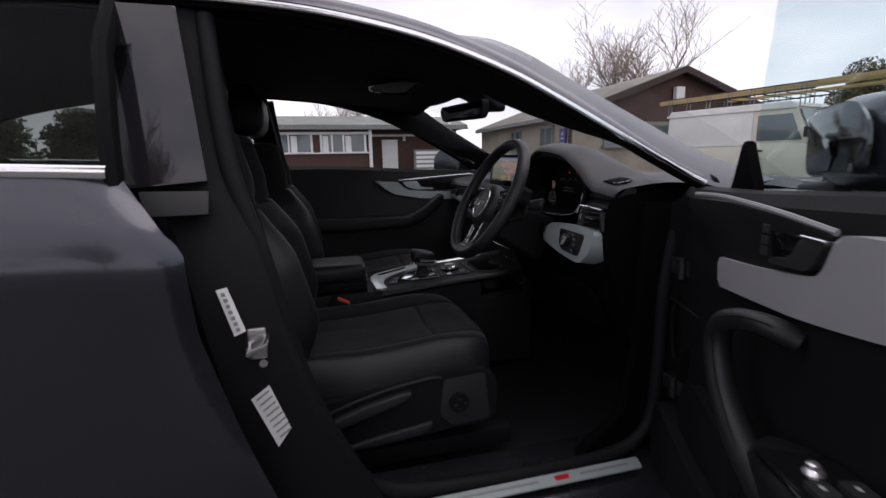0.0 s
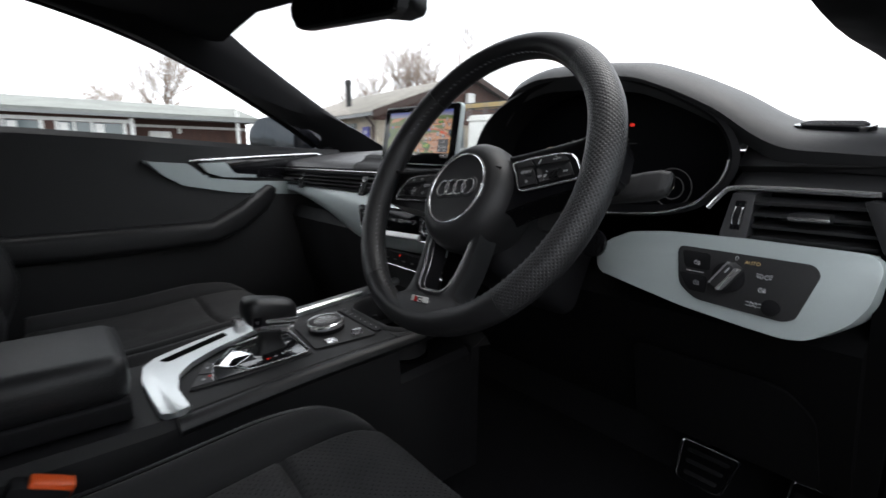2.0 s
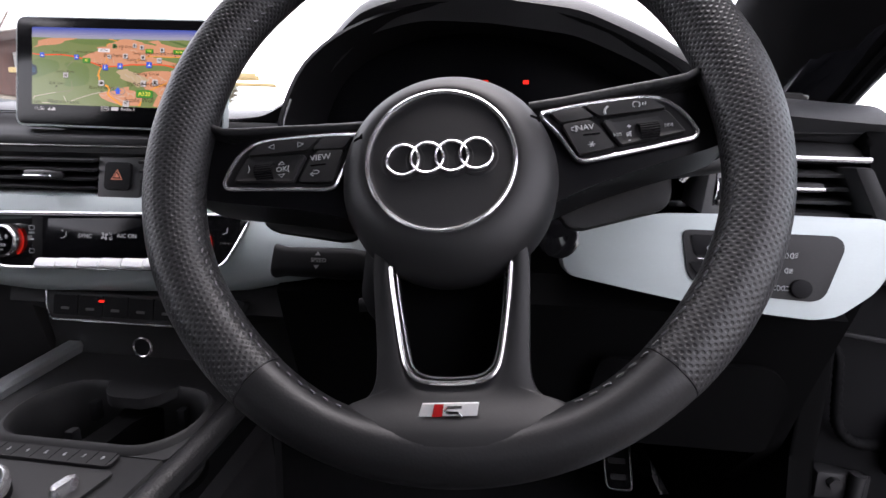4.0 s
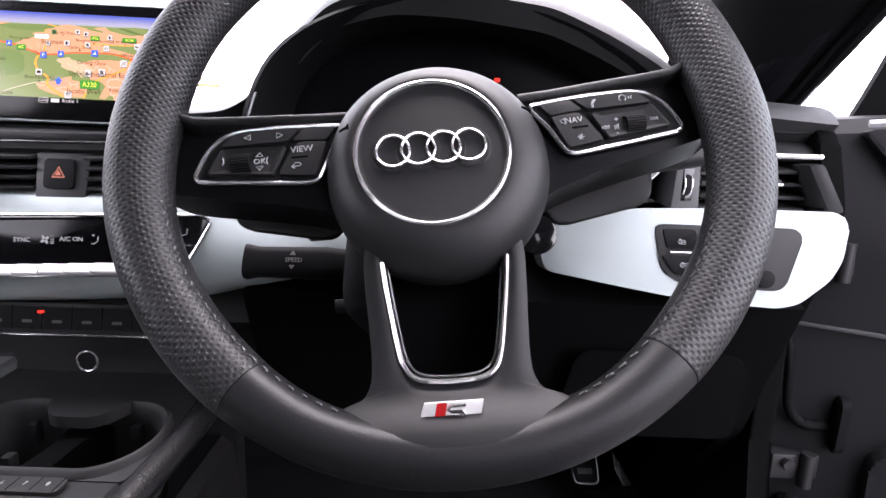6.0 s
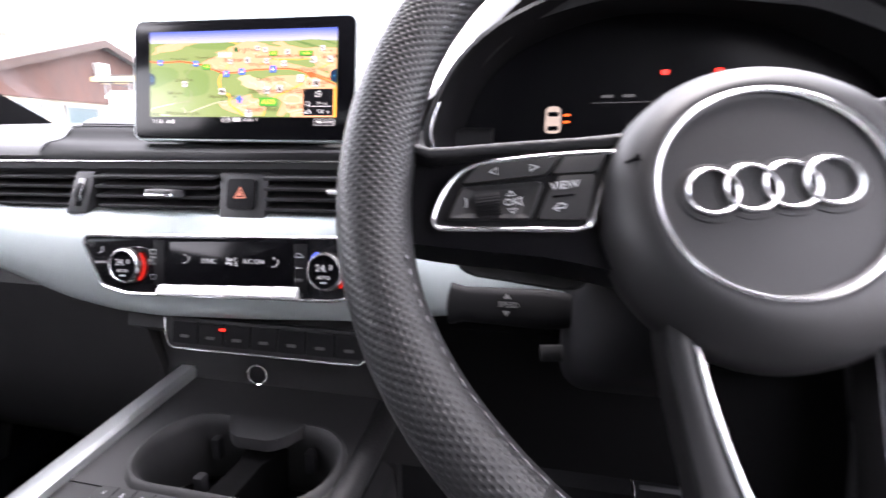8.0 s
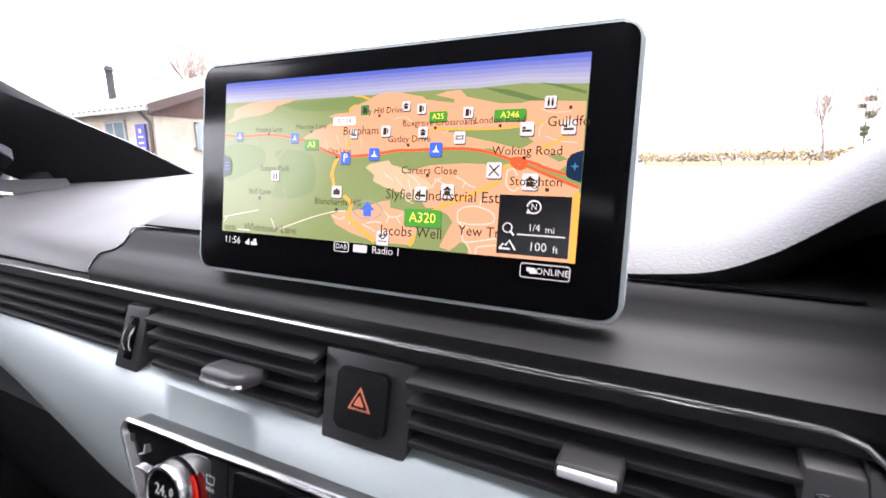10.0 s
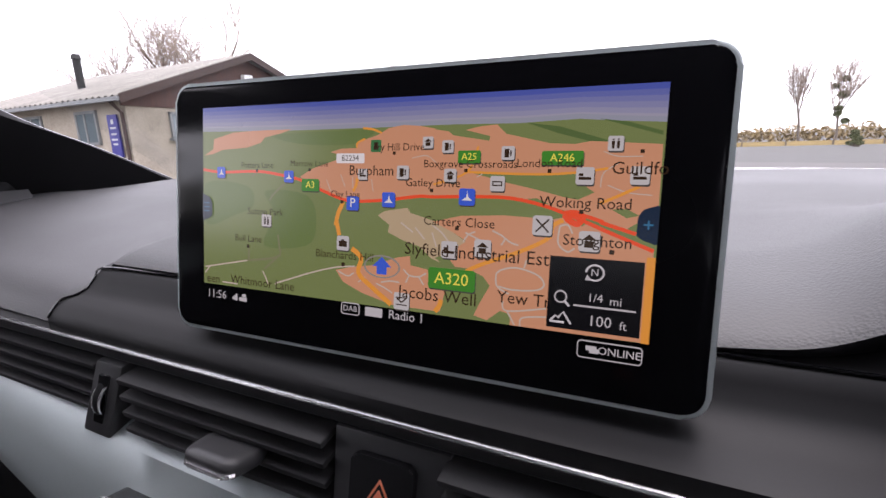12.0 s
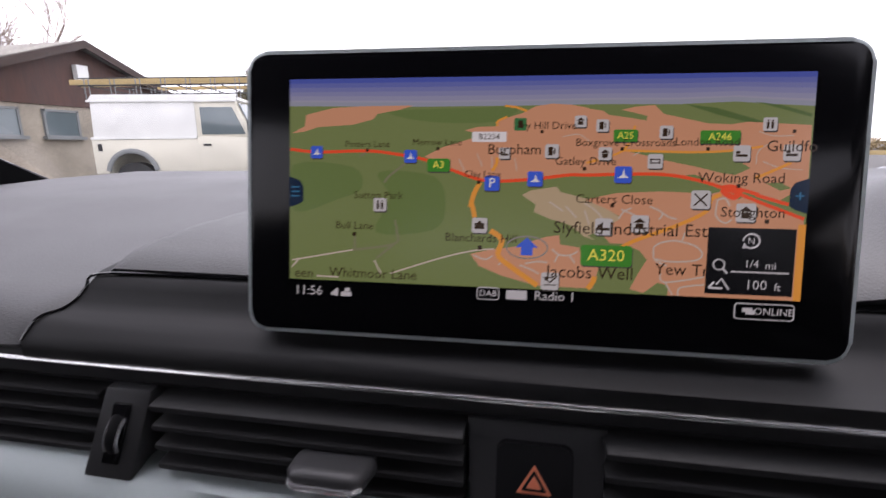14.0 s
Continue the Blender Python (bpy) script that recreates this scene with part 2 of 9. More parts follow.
def catmull(pts, n=8, closed=False):
    P = [Vector(p) for p in pts]
    out = []
    N = len(P)
    for i in range(N if closed else N - 1):
        if closed:
            p0, p1, p2, p3 = P[(i - 1) % N], P[i], P[(i + 1) % N], P[(i + 2) % N]
        else:
            p0, p1, p2, p3 = P[max(i - 1, 0)], P[i], P[i + 1], P[min(i + 2, N - 1)]
        for k in range(n):
            t = k / n
            out.append(0.5 * ((2 * p1) + (p2 - p0) * t + (2 * p0 - 5 * p1 + 4 * p2 - p3) * t * t + (3 * p1 - p0 - 3 * p2 + p3) * t ** 3))
    if not closed:
        out.append(P[-1])
    return out


def tube(bm, path, r, n=8, closed=False, up=None):
    """Sweep an ellipse along a path. r: a number, a pair (sideways, along up), or a function of the position 0 to 1."""
    P = [Vector(p) for p in path]
    N = len(P)
    rings = []
    ref = Vector(up) if up else Vector((0.13, 0.21, 0.97))
    for i, p in enumerate(P):
        if closed:
            t = (P[(i + 1) % N] - P[i - 1]).normalized()
        else:
            t = (P[min(i + 1, N - 1)] - P[max(i - 1, 0)]).normalized()
        side = t.cross(ref)
        if side.length < 1e-4:
            side = t.cross(Vector((1, 0, 0.1)))
        side.normalize()
        upv = side.cross(t).normalized()
        if not up:
            ref = upv
        rr = r(i / max(1, N - 1)) if callable(r) else r
        a, b = rr if isinstance(rr, tuple) else (rr, rr)
        rings.append([p + side * (a * math.cos(2 * math.pi * k / n)) + upv * (b * math.sin(2 * math.pi * k / n)) for k in range(n)])
    if closed:
        rings.append(rings[0])
        loft(bm, rings, True, False)
    else:
        loft(bm, rings, True, True)
    return bm


def prism(bm, pts, vec, bev=0.0, seg=2):
    """A planar outline of points, pushed along vec."""
    vec = Vector(vec)
    a = [bm.verts.new(Vector(p)) for p in pts]
    b = [bm.verts.new(Vector(p) + vec) for p in pts]
    n = len(a)
    fs = [bm.faces.new(a[::-1]), bm.faces.new(b)]
    for i in range(n):
        fs.append(bm.faces.new((a[i], a[(i + 1) % n], b[(i + 1) % n], b[i])))
    if bev > 0:
        es = {e for f in fs for e in f.edges}
        bmesh.ops.bevel(bm, geom=list(es), offset=bev, segments=seg, profile=0.6, affect="EDGES")
    return bm


def rrect(w, h, r, n=5):
    out = []
    for cx, cy, a0 in ((w / 2 - r, h / 2 - r, 0), (-w / 2 + r, h / 2 - r, 90), (-w / 2 + r, -h / 2 + r, 180), (w / 2 - r, -h / 2 + r, 270)):
        for k in range(n + 1):
            a = radians(a0 + 90 * k / n)
            out.append((cx + r * math.cos(a), cy + r * math.sin(a)))
    return out


def plate(bm, outline, m, depth, bev=0.0, seg=2):
    """A 2D outline in the x, y plane of m, pushed along its z."""
    m3 = m.to_3x3()
    return prism(bm, [m @ Vector((x, y, 0)) for x, y in outline], m3 @ Vector((0, 0, depth)), bev, seg)


def rounded(pts, r, n=4):
    """Round the corners of a 2D outline."""
    out = []
    N = len(pts)
    for i in range(N):
        p, a, b = Vector(pts[i]), Vector(pts[i - 1]), Vector(pts[(i + 1) % N])
        d1, d2 = (a - p), (b - p)
        rr = min(r, d1.length * 0.45, d2.length * 0.45)
        q1, q2 = p + d1.normalized() * rr, p + d2.normalized() * rr
        for k in range(n + 1):
            t = k / n
            out.append(tuple((1 - t) ** 2 * q1 + 2 * t * (1 - t) * p + t * t * q2))
    return out


def surface(bm, f, nu, nv, thick=0.0):
    g = [[bm.verts.new(f(i / nu, j / nv)) for j in range(nv + 1)] for i in range(nu + 1)]
    for i in range(nu):
        for j in range(nv):
            bm.faces.new((g[i][j], g[i + 1][j], g[i + 1][j + 1], g[i][j + 1]))
    if thick:
        bmesh.ops.recalc_face_normals(bm, faces=bm.faces)
        bmesh.ops.solidify(bm, geom=list(bm.faces), thickness=thick)
    return bm


def lerp(tab, x):
    """Smooth look-up in a short table of (x, value)."""
    if x <= tab[0][0]:
        return tab[0][1]
    for (a, va), (b, vb) in zip(tab, tab[1:]):
        if x <= b:
            t = (x - a) / (b - a)
            t = t * t * (3 - 2 * t)
            return va + (vb - va) * t
    return tab[-1][1]


def lin(tab, x):
    if x <= tab[0][0]:
        return tab[0][1]
    for (a, va), (b, vb) in zip(tab, tab[1:]):
        if x <= b:
            return va + (vb - va) * (x - a) / (b - a)
    return tab[-1][1]


def words(name, text, size, m, material, parent, label="", align="CENTER", depth=0.0002):
    cu = bpy.data.curves.new(name, "FONT")
    cu.body, cu.size, cu.align_x, cu.align_y, cu.extrude = text, size, align, "CENTER", depth
    cu.resolution_u = 2
    tmp = new("tmp", cu)
    me = bpy.data.meshes.new_from_object(tmp.evaluated_get(bpy.context.evaluated_depsgraph_get()))
    bpy.data.objects.remove(tmp)
    bpy.data.curves.remove(cu)
    me.transform(m)
    me.materials.clear()
    me.materials.append(material)
    return link(name, me, parent, label)


def facing(p, right=(1, 0, 0), up=(0, 0, 1)):
    """A frame at p whose x is right and whose z looks out of the face."""
    r, u = Vector(right).normalized(), Vector(up).normalized()
    w = r.cross(u).normalized()
    u = w.cross(r)
    m = Matrix((r, u, w)).transposed().to_4x4()
    m.translation = Vector(p)
    return m


# ---- dashboard ----
def smooth01(t):
    t = max(0.0, min(1.0, t))
    return t * t * (3 - 2 * t)


LIP = [(-0.72, 0.2095), (-0.40, 0.2085), (-0.233, 0.2040), (-0.206, 0.2262), (0.19, 0.2460), (0.225, 0.212), (0.30, 0.190), (0.55, 0.190), (0.62, 0.186), (0.72, 0.182)]
HOOD = [(0.11, 0.0), (0.15, 0.005), (0.165, 0.016), (0.175, 0.031), (0.19, 0.050), (0.21, 0.070), (0.225, 0.086), (0.265, 0.120), (0.324, 0.132), (0.384, 0.129), (0.463, 0.118), (0.515, 0.096), (0.56, 0.072), (0.585, 0.052), (0.615, 0.035), (0.68, 0.029), (0.72, 0.026)]
BASE = [(0.18, 0.930), (0.25, 0.938), (0.32, 0.950), (0.42, 0.962), (0.56, 0.970), (0.70, 0.972), (0.84, 0.962)]


def soft_lin(tab, x, w=0.006):
    return sum(lin(tab, x + w * k) * (4 - abs(k)) for k in range(-3, 4)) / 16


def dash_top(x, y):
    lip = soft_lin(LIP, x, 0.002)
    hood = soft_lin(HOOD, x) * (1 - smooth01((y - 0.24) / 0.23))
    z = lin(BASE, y) + hood
    # raised block behind the screen
    block = smooth01((x + 0.214 - 0.12 * (y - 0.226)) / 0.016) * (1 - smooth01((x - 0.15) / 0.06))
    z -= 0.016 * (1 - 0.6 * block) * math.exp(-(y - lip) / 0.010)
    z += (0.021 - 0.030 * max(0.0, x + 0.206)) * block * (1 - smooth01((y - 0.25) / 0.20))
    return z - 0.03 * smooth01((abs(x) - 0.62) / 0.1) * smooth01((y - 0.4) / 0.3)


dashboard = thing("dashboard", "black soft-skinned car dashboard with silver trim and a hooded instrument binnacle", "dashboard", (0, 0.4, 0.5))


def pad_f(u, v):
    x = -0.715 + 1.43 * u
    lip = soft_lin(LIP, x, 0.002)
    if v < 0.08:
        k = v / 0.08
        return Vector((x, lip + 0.018 * (1 - k), dash_top(x, lip) - 0.016 * (1 - k)))
    y = lip + (0.86 - 0.10 * (x / 0.7) ** 2 - lip) * ((v - 0.08) / 0.92) ** 1.6
    return Vector((x, y, dash_top(x, y)))


part("dash_pad", surface(BM(), pad_f, 320, 60), M_PAD, dashboard, "black grained soft-touch dash top with a hood over the dials", sharp=60)

# shelf that carries the screen, with the seam round it
SHELF = [(0.262, 0.9525), (0.240, 0.9500), (0.2275, 0.9478), (0.2240, 0.9455), (0.2215, 0.9410), (0.2185, 0.9355), (0.2145, 0.9318), (0.2095, 0.9300), (0.2065, 0.9265), (0.2045, 0.9225), (0.2030, 0.9190), (0.2030, 0.912), (0.2085, 0.904), (0.275, 0.904)]


def shelf_left(y):
    return -0.2300 + 0.024 * max(0.0, min(1.0, (y - 0.2030) / 0.0210))


def shelf_at(x, y, z):
    """The shelf runs a little deeper and lower towards the driver."""
    k = max(0.0, x + 0.206) * smooth01((z - 0.919) / 0.010)
    return (x, y + 0.05 * k, z - 0.022 * k)


bm = BM()
loft(bm, [[shelf_at(shelf_left(y) + (0.235 - shelf_left(y)) * u, y, z) for y, z in SHELF] for u in (0, 0.004, 0.02, 0.2, 0.4, 0.6, 0.8, 1.0)])
part("screen_shelf", bm, M_SHELF, dashboard, "smooth black shelf under the screen", sharp=60)
bm = BM()
seam = [(shelf_left(y), y, lin([p for p in SHELF[::-1] if p[0] < 0.25 and p[1] > 0.9185], y)) for y in (0.2032, 0.2065, 0.2095, 0.2145, 0.2185, 0.2215)] + [(-0.203, 0.2250, 0.9468), shelf_at(-0.15, 0.2262, 0.9474), shelf_at(0.0, 0.2262, 0.9474), shelf_at(0.19, 0.2262, 0.9474)]
tube(bm, catmull([Vector(p) + Vector((0, 0, 0.0006)) for p in seam], 4), 0.0007, 6)
part("pad_seam", bm, M_GLOSS, dashboard)

# carrier under the pad with the long bright strip
bm = BM()
prof = [(0.222, 0.9140), (0.208, 0.9138), (0.2045, 0.911), (0.2045, 0.904), (0.210, 0.899), (0.24, 0.899), (0.24, 0.9140)]
loft(bm, [[(x, y, z) for y, z in prof] for x in (-0.70, -0.3, 0.0, 0.192)])
part("vent_carrier", bm, M_SATIN, dashboard, sharp=30)
bm = BM()
tube(bm, [(-0.69, 0.2045, 0.9125), (-0.4, 0.2035, 0.9115), (-0.1, 0.2030, 0.911), (0.160, 0.2030, 0.911), (0.176, 0.2032, 0.9108), (0.1835, 0.2030, 0.9085), (0.1890, 0.2020, 0.9035), (0.1945, 0.2000, 0.8960), (0.2010, 0.1975, 0.885)], (0.0012, 0.0012), 8, up=(0, 0, 1))
part("chrome_strip", bm, M_STEEL, dashboard, "long thin chrome strip")

# air vents along the passenger side and the middle
bm = BM()
prism(bm, [(-0.70, 0.250, 0.905), (0.215, 0.250, 0.905), (0.215, 0.250, 0.848), (-0.70, 0.250, 0.848)], (0, 0.006, 0))
part("vent_backing", bm, M_GLOSS, dashboard)


def blade(x0, x1, y, z, deep=0.024, tilt=10, parent=dashboard, mate=M_SATIN):
    b = BM()
    box(b, ((x0 + x1) / 2, y + deep / 2, z), (x1 - x0, deep, 0.0034), 0.0012, Matrix.Rotation(radians(tilt), 4, "X"))
    return part("vent_blade", b, mate, parent)


for z in (0.8965, 0.8870, 0.8775, 0.8680):
    blade(-0.692, -0.545, 0.205, z)
    blade(-0.520, -0.192, 0.203, z)
    blade(-0.160, -0.021, 0.197, z + 0.001)
    blade(0.031, 0.172, 0.197, z + 0.001)


def vent_divider(top, bottom, y, parent=dashboard):
    """Upright web between two vents with a chrome-edged thumb wheel; top and bottom give its left and right edge."""
    b = BM()
    prism(b, [(top[0], y + 0.0035, 0.901), (top[1], y + 0.0035, 0.901), (bottom[1], y - 0.004, 0.858), (bottom[0], y - 0.004, 0.858)], (0, 0.05, 0.006), 0.002)
    div = part("vent_divider", b, M_FRAME, parent)
    mid = lambda k: ((top[0] + top[1]) * (0.5 + k) + (bottom[0] + bottom[1]) * (0.5 - k)) / 2
    b = BM()
    prism(b, [(mid(0.31) - 0.0048, y + 0.0011, 0.8945), (mid(0.31) + 0.0048, y + 0.0011, 0.8945), (mid(-0.31) + 0.0048, y - 0.0033, 0.8655), (mid(-0.31) - 0.0048, y - 0.0033, 0.8655)], (0, 0.004, 0), 0.0012)
    part("wheel_slot", b, M_GLOSS, div)
    arc_ = [radians(-70 + 14 * k) for k in range(11)]
    place = lambda a, dx, out: Vector((mid(0.30 * math.sin(a)) + dx, y + 0.0100 + 0.0022 * math.sin(a) - (0.0125 + out) * math.cos(a), 0.8800 + 0.0135 * math.sin(a)))
    b = BM()
    tube(b, [place(a, -0.0006, 0.0) for a in arc_], (0.0034, 0.0018), 8, up=(0, -1, 0.2))
    wheel_t = part("thumb_wheel", b, M_PLASTIC, div)
    for dx in (-0.0032, 0.0030):
        b = BM()
        tube(b, [place(a, dx, 0.0010) for a in arc_], 0.0008, 6)
        part("chrome_edge", b, M_CHROME, wheel_t)
    return div


vent_divider((-0.541, -0.517), (-0.553, -0.527), 0.201)
vent_divider((-0.186, -0.162), (-0.200, -0.174), 0.199)
vent_divider((0.169, 0.184), (0.169, 0.188), 0.194)
b = BM()
prism(b, [(0.184, 0.200, 0.903), (0.1905, 0.203, 0.900), (0.203, 0.198, 0.872), (0.205, 0.194, 0.858), (0.188, 0.191, 0.858)], (0, 0.05, 0.004), 0.002)
part("vent_end", b, M_FRAME, dashboard)


def vent_tab(x, y, z, w):
    """Moulded tab on the blades with a bright front lip."""
    b = BM()
    loft(b, [[(x + px * g, y + py * g, z + dz - 0.10 * (py + 0.004)) for px, py in rounded([(-w * 0.40, 0.012), (-w * 0.5, 0.004), (-w * 0.46, -0.008), (-w * 0.36, -0.012), (w * 0.36, -0.012), (w * 0.46, -0.008), (w * 0.5, 0.004), (w * 0.40, 0.012)], 0.003)] for g, dz in ((0.92, -0.0042), (1.0, -0.0026), (1.0, 0.0020), (0.90, 0.0036), (0.60, 0.0038))])
    tab = part("vent_tab", b, M_FRAME, dashboard, sharp=50)
    b = BM()
    tube(b, [(x + px, y + py, z - 0.0024 - 0.10 * py) for px, py in rounded([(-w * 0.47, -0.0075), (-w * 0.36, -0.0125), (w * 0.36, -0.0125), (w * 0.47, -0.0075)], 0.003)[3:-3]], (0.0009, 0.0013), 6, up=(0, 0, 1))
    part("chrome_lip", b, M_CHROME, tab)


vent_tab(-0.073, 0.193, 0.8815, 0.034)
vent_tab(-0.62, 0.199, 0.8815, 0.032)
# the driver's side of the middle vent has a slim slider; its chrome face is painted sky-white
b = BM()
box(b, (0.110, 0.196, 0.8850), (0.022, 0.022, 0.0062), 0.0022, seg=3)
slider = part("vent_slider", b, M_SATIN, dashboard)
b = BM()
box(b, (0.110, 0.1846, 0.8855), (0.0195, 0.0022, 0.0034), 0.0010)
part("chrome_face", b, M_KEYS, slider)

M_TRIANGLE = mat("pale_red_print", (0.75, 0.22, 0.12), 0.5, var=0)
# hazard switch block
b = BM()
prism(b, [(-0.021, 0.2065, 0.9005), (0.033, 0.2065, 0.9005), (0.030, 0.1945, 0.857), (-0.018, 0.1945, 0.857)], (0, 0.05, 0.004), 0.002)
hz = part("hazard_block", b, M_FRAME, dashboard)
HZ = facing((0.0058, 0.2005, 0.8805), (1, 0, 0), (0, 0.25, 1))
b = BM()
plate(b, rrect(0.0285, 0.0285, 0.003), HZ, 0.0035, 0.0012)
part("hazard_button", b, M_PLASTIC, hz)
tri = lambda s: [(-s, -s * 0.62), (s, -s * 0.62), (0, s * 1.05)]
for k, (s, mm) in enumerate(((0.0066, M_TRIANGLE), (0.0048, M_PLASTIC), (0.0030, M_TRIANGLE))):
    b = BM()
    plate(b, rounded(tri(s), 0.0008), HZ @ Matrix.Translation((0, 0, 0.0034 + 0.0003 * k)), 0.0003)
    part("warning_triangle", b, mm, hz)

# silver trim that runs from the passenger door to the steering column
TRIM_T = [(-0.70, 0.874), (-0.55, 0.874), (-0.47, 0.872), (-0.24, 0.863), (0.0, 0.862), (0.165, 0.861), (0.20, 0.857), (0.26, 0.851), (0.33, 0.848)]
TRIM_B = [(-0.70, 0.846), (-0.60, 0.842), (-0.47, 0.823), (-0.358, 0.801), (-0.27, 0.778), (-0.213, 0.762), (-0.15, 0.753), (-0.10, 0.751), (0.02, 0.757), (0.144, 0.766), (0.165, 0.772), (0.21, 0.786), (0.26, 0.799), (0.33, 0.815)]
TRIM_Y = [(-0.70, 0.220), (-0.4, 0.210), (-0.15, 0.196), (0.10, 0.192), (0.165, 0.186), (0.215, 0.166), (0.27, 0.150), (0.33, 0.142)]


def trim_ring(x):
    t, b, y = soft_lin(TRIM_T, x), soft_lin(TRIM_B, x), soft_lin(TRIM_Y, x)
    h = t - b
    return [(x, y + 0.045, t), (x, y + 0.010, t + 0.001), (x, y - 0.001, t - 0.004), (x, y - 0.009, t - 0.3 * h), (x, y - 0.014, t - 0.6 * h), (x, y - 0.013, b + 0.18 * h), (x, y - 0.006, b + 0.05 * h), (x, y + 0.006, b), (x, y + 0.05, b)]


b = BM()
loft(b, [trim_ring(-0.70 + 1.03 * i / 80) for i in range(81)])
part("silver_trim", b, M_SILVER, dashboard, "brushed silver trim band", sharp=50)

# climate panel
AC = facing((0.002, 0.1772, 0.8145), (1, 0.004, 0.010), (0, 0.16, 1))
ac_out = rounded([(-0.158, 0.0272), (0.150, 0.0315), (0.157, 0.0250), (0.143, 0.0005), (0.131, -0.0180), (0.108, -0.0248), (-0.112, -0.0285), (-0.143, -0.0215), (-0.163, 0.0200)], 0.008, 5)
climate = thing("climate_panel", "gloss black climate control panel with two silver rotary dials", "control panel", (0.002, 0.176, 0.78))
part("panel", plate(BM(), ac_out, AC @ Matrix.Translation((0, 0, -0.02)), 0.0235, 0.001), M_GLOSS, climate)
part("chrome_frame", tube(BM(), [AC @ Vector((x, y, 0.0034)) for x, y in ac_out], 0.0015, 6, closed=True), M_CHROME, climate)
part("display", plate(BM(), rounded([(-0.0615, 0.0230), (0.0640, 0.0265), (0.0655, -0.0150), (-0.0665, -0.0195)], 0.002), AC @ Matrix.Translation((0, 0, 0.0034)), 0.0012, 0.0004), M_SCREENGLASS, climate)
for s in (-1, 1):
    part("side_field", plate(BM(), rounded([(0.0675 * s, 0.0245), (0.0800 * s, 0.0250), (0.0800 * s, -0.0190), (0.0690 * s, -0.0190)][::s], 0.001), AC @ Matrix.Translation((0, 0, 0.0032)), 0.0006, 0.0003), M_PLASTIC, climate)
# toggle keys: a ridge, painted sky-white, that leans forward at its foot
for k in range(6):
    K = AC @ Matrix.Translation((-0.0605 + 0.0243 * k, -0.0228 + 0.00075 * k, 0.0025))
    b = BM()
    loft(b, [[K @ Vector((x, y, z)) for y, z in ((0.0050, -0.002), (0.0050, 0.0022), (0.0042, 0.0040), (0.0014, 0.0064), (-0.0026, 0.0080), (-0.0044, 0.0076), (-0.0052, 0.0054), (-0.0052, -0.002))] for x in (-0.0114, -0.0109, 0.0109, 0.0114)])
    part("toggle_key", b, M_KEYS, climate, sharp=30)
for s, x0, y0 in ((-1, -0.1080, -0.0010), (1, 0.1000, 0.0015)):
    K = AC @ Matrix.Translation((x0, y0, 0.0))
    circle = lambda r, z, n=40, wave=0.0: [K @ Vector((r * (1 + wave * (k % 2)) * math.cos(2 * math.pi * k / n), r * (1 + wave * (k % 2)) * math.sin(2 * math.pi * k / n), z)) for k in range(n)]
    b = BM()
    loft(b, [circle(0.0176, 0.0), circle(0.0176, 0.0042)])
    part("dial_seat", b, M_PLASTIC, climate)
    b = BM()
    loft(b, [circle(r, z, 72, w) for r, z, w in ((0.0168, 0.003, 0.018), (0.0168, 0.0100, 0.018), (0.0167, 0.0108, 0.0), (0.0160, 0.0122, 0.0), (0.0146, 0.0124, 0.0), (0.0142, 0.0114, 0.0))])
    dial = part("rotary_dial", b, M_STEEL, climate, "ribbed silver rotary dial", sharp=40)
    b = BM()
    loft(b, [circle(0.0144, 0.0100), circle(0.0143, 0.0114), circle(0.004, 0.0116)])
    part("dial_face", b, M_SCREENGLASS, dial)
    words("dial_digits", "24.", 0.0086, K @ Matrix.Translation((-0.0022, 0.0030, 0.0119)), M_WHITEINK, dial)
    words("dial_digits", "0", 0.0066, K @ Matrix.Translation((0.0068, 0.0040, 0.0119)), M_WHITEINK, dial)
    words("dial_word", "AUTO", 0.0044, K @ Matrix.Translation((0, -0.0050, 0.0119)), M_WHITEINK, dial)
    part("fan_mark", plate(BM(), rrect(0.0058, 0.0016, 0.0005), K @ Matrix.Translation((0.0, -0.0094, 0.0118)), 0.0002), M_PALEINK, dial)
    arc_at = lambda a0, a1: [K @ Vector((0.0184 * math.cos(a), 0.0184 * math.sin(a), 0.0046)) for a in [radians(a0 + (a1 - a0) * k / 10) for k in range(11)]]
    part("warm_mark", tube(BM(), arc_at(-50, 42), 0.0008, 6), M_WARMARC, dial, "lit red arc")
    if s > 0:
        part("cool_mark", tube(BM(), arc_at(118, 146), 0.0007, 6), glow("lit_blue", (0.05, 0.12, 1.0), 1.0), dial, "lit blue arc")
    # bright dashes beside the dial and the printed signs over and under them
    for dx, w in ((-s * 0.0275, 0.0072), (s * 0.0335, 0.0125)):
        part("chrome_divider", plate(BM(), rrect(w, 0.0016, 0.0005), K @ Matrix.Translation((dx, 0.0018, 0.0035)), 0.0010), M_CHROME, climate)
    seat_at = K @ Matrix.Translation((s * 0.0330, 0.0130, 0.0037))
    part("seat_symbol", tube(BM(), [seat_at @ Vector(p) for p in ((0.0018, 0.0042, 0), (0.0012, -0.0010, 0), (-0.0028, -0.0022, 0))], (0.0009, 0.0004), 6, up=(0, 0, 1)), M_PALEINK, climate)
    inner = K @ Matrix.Translation((-s * 0.0275, 0.0, 0.0039))
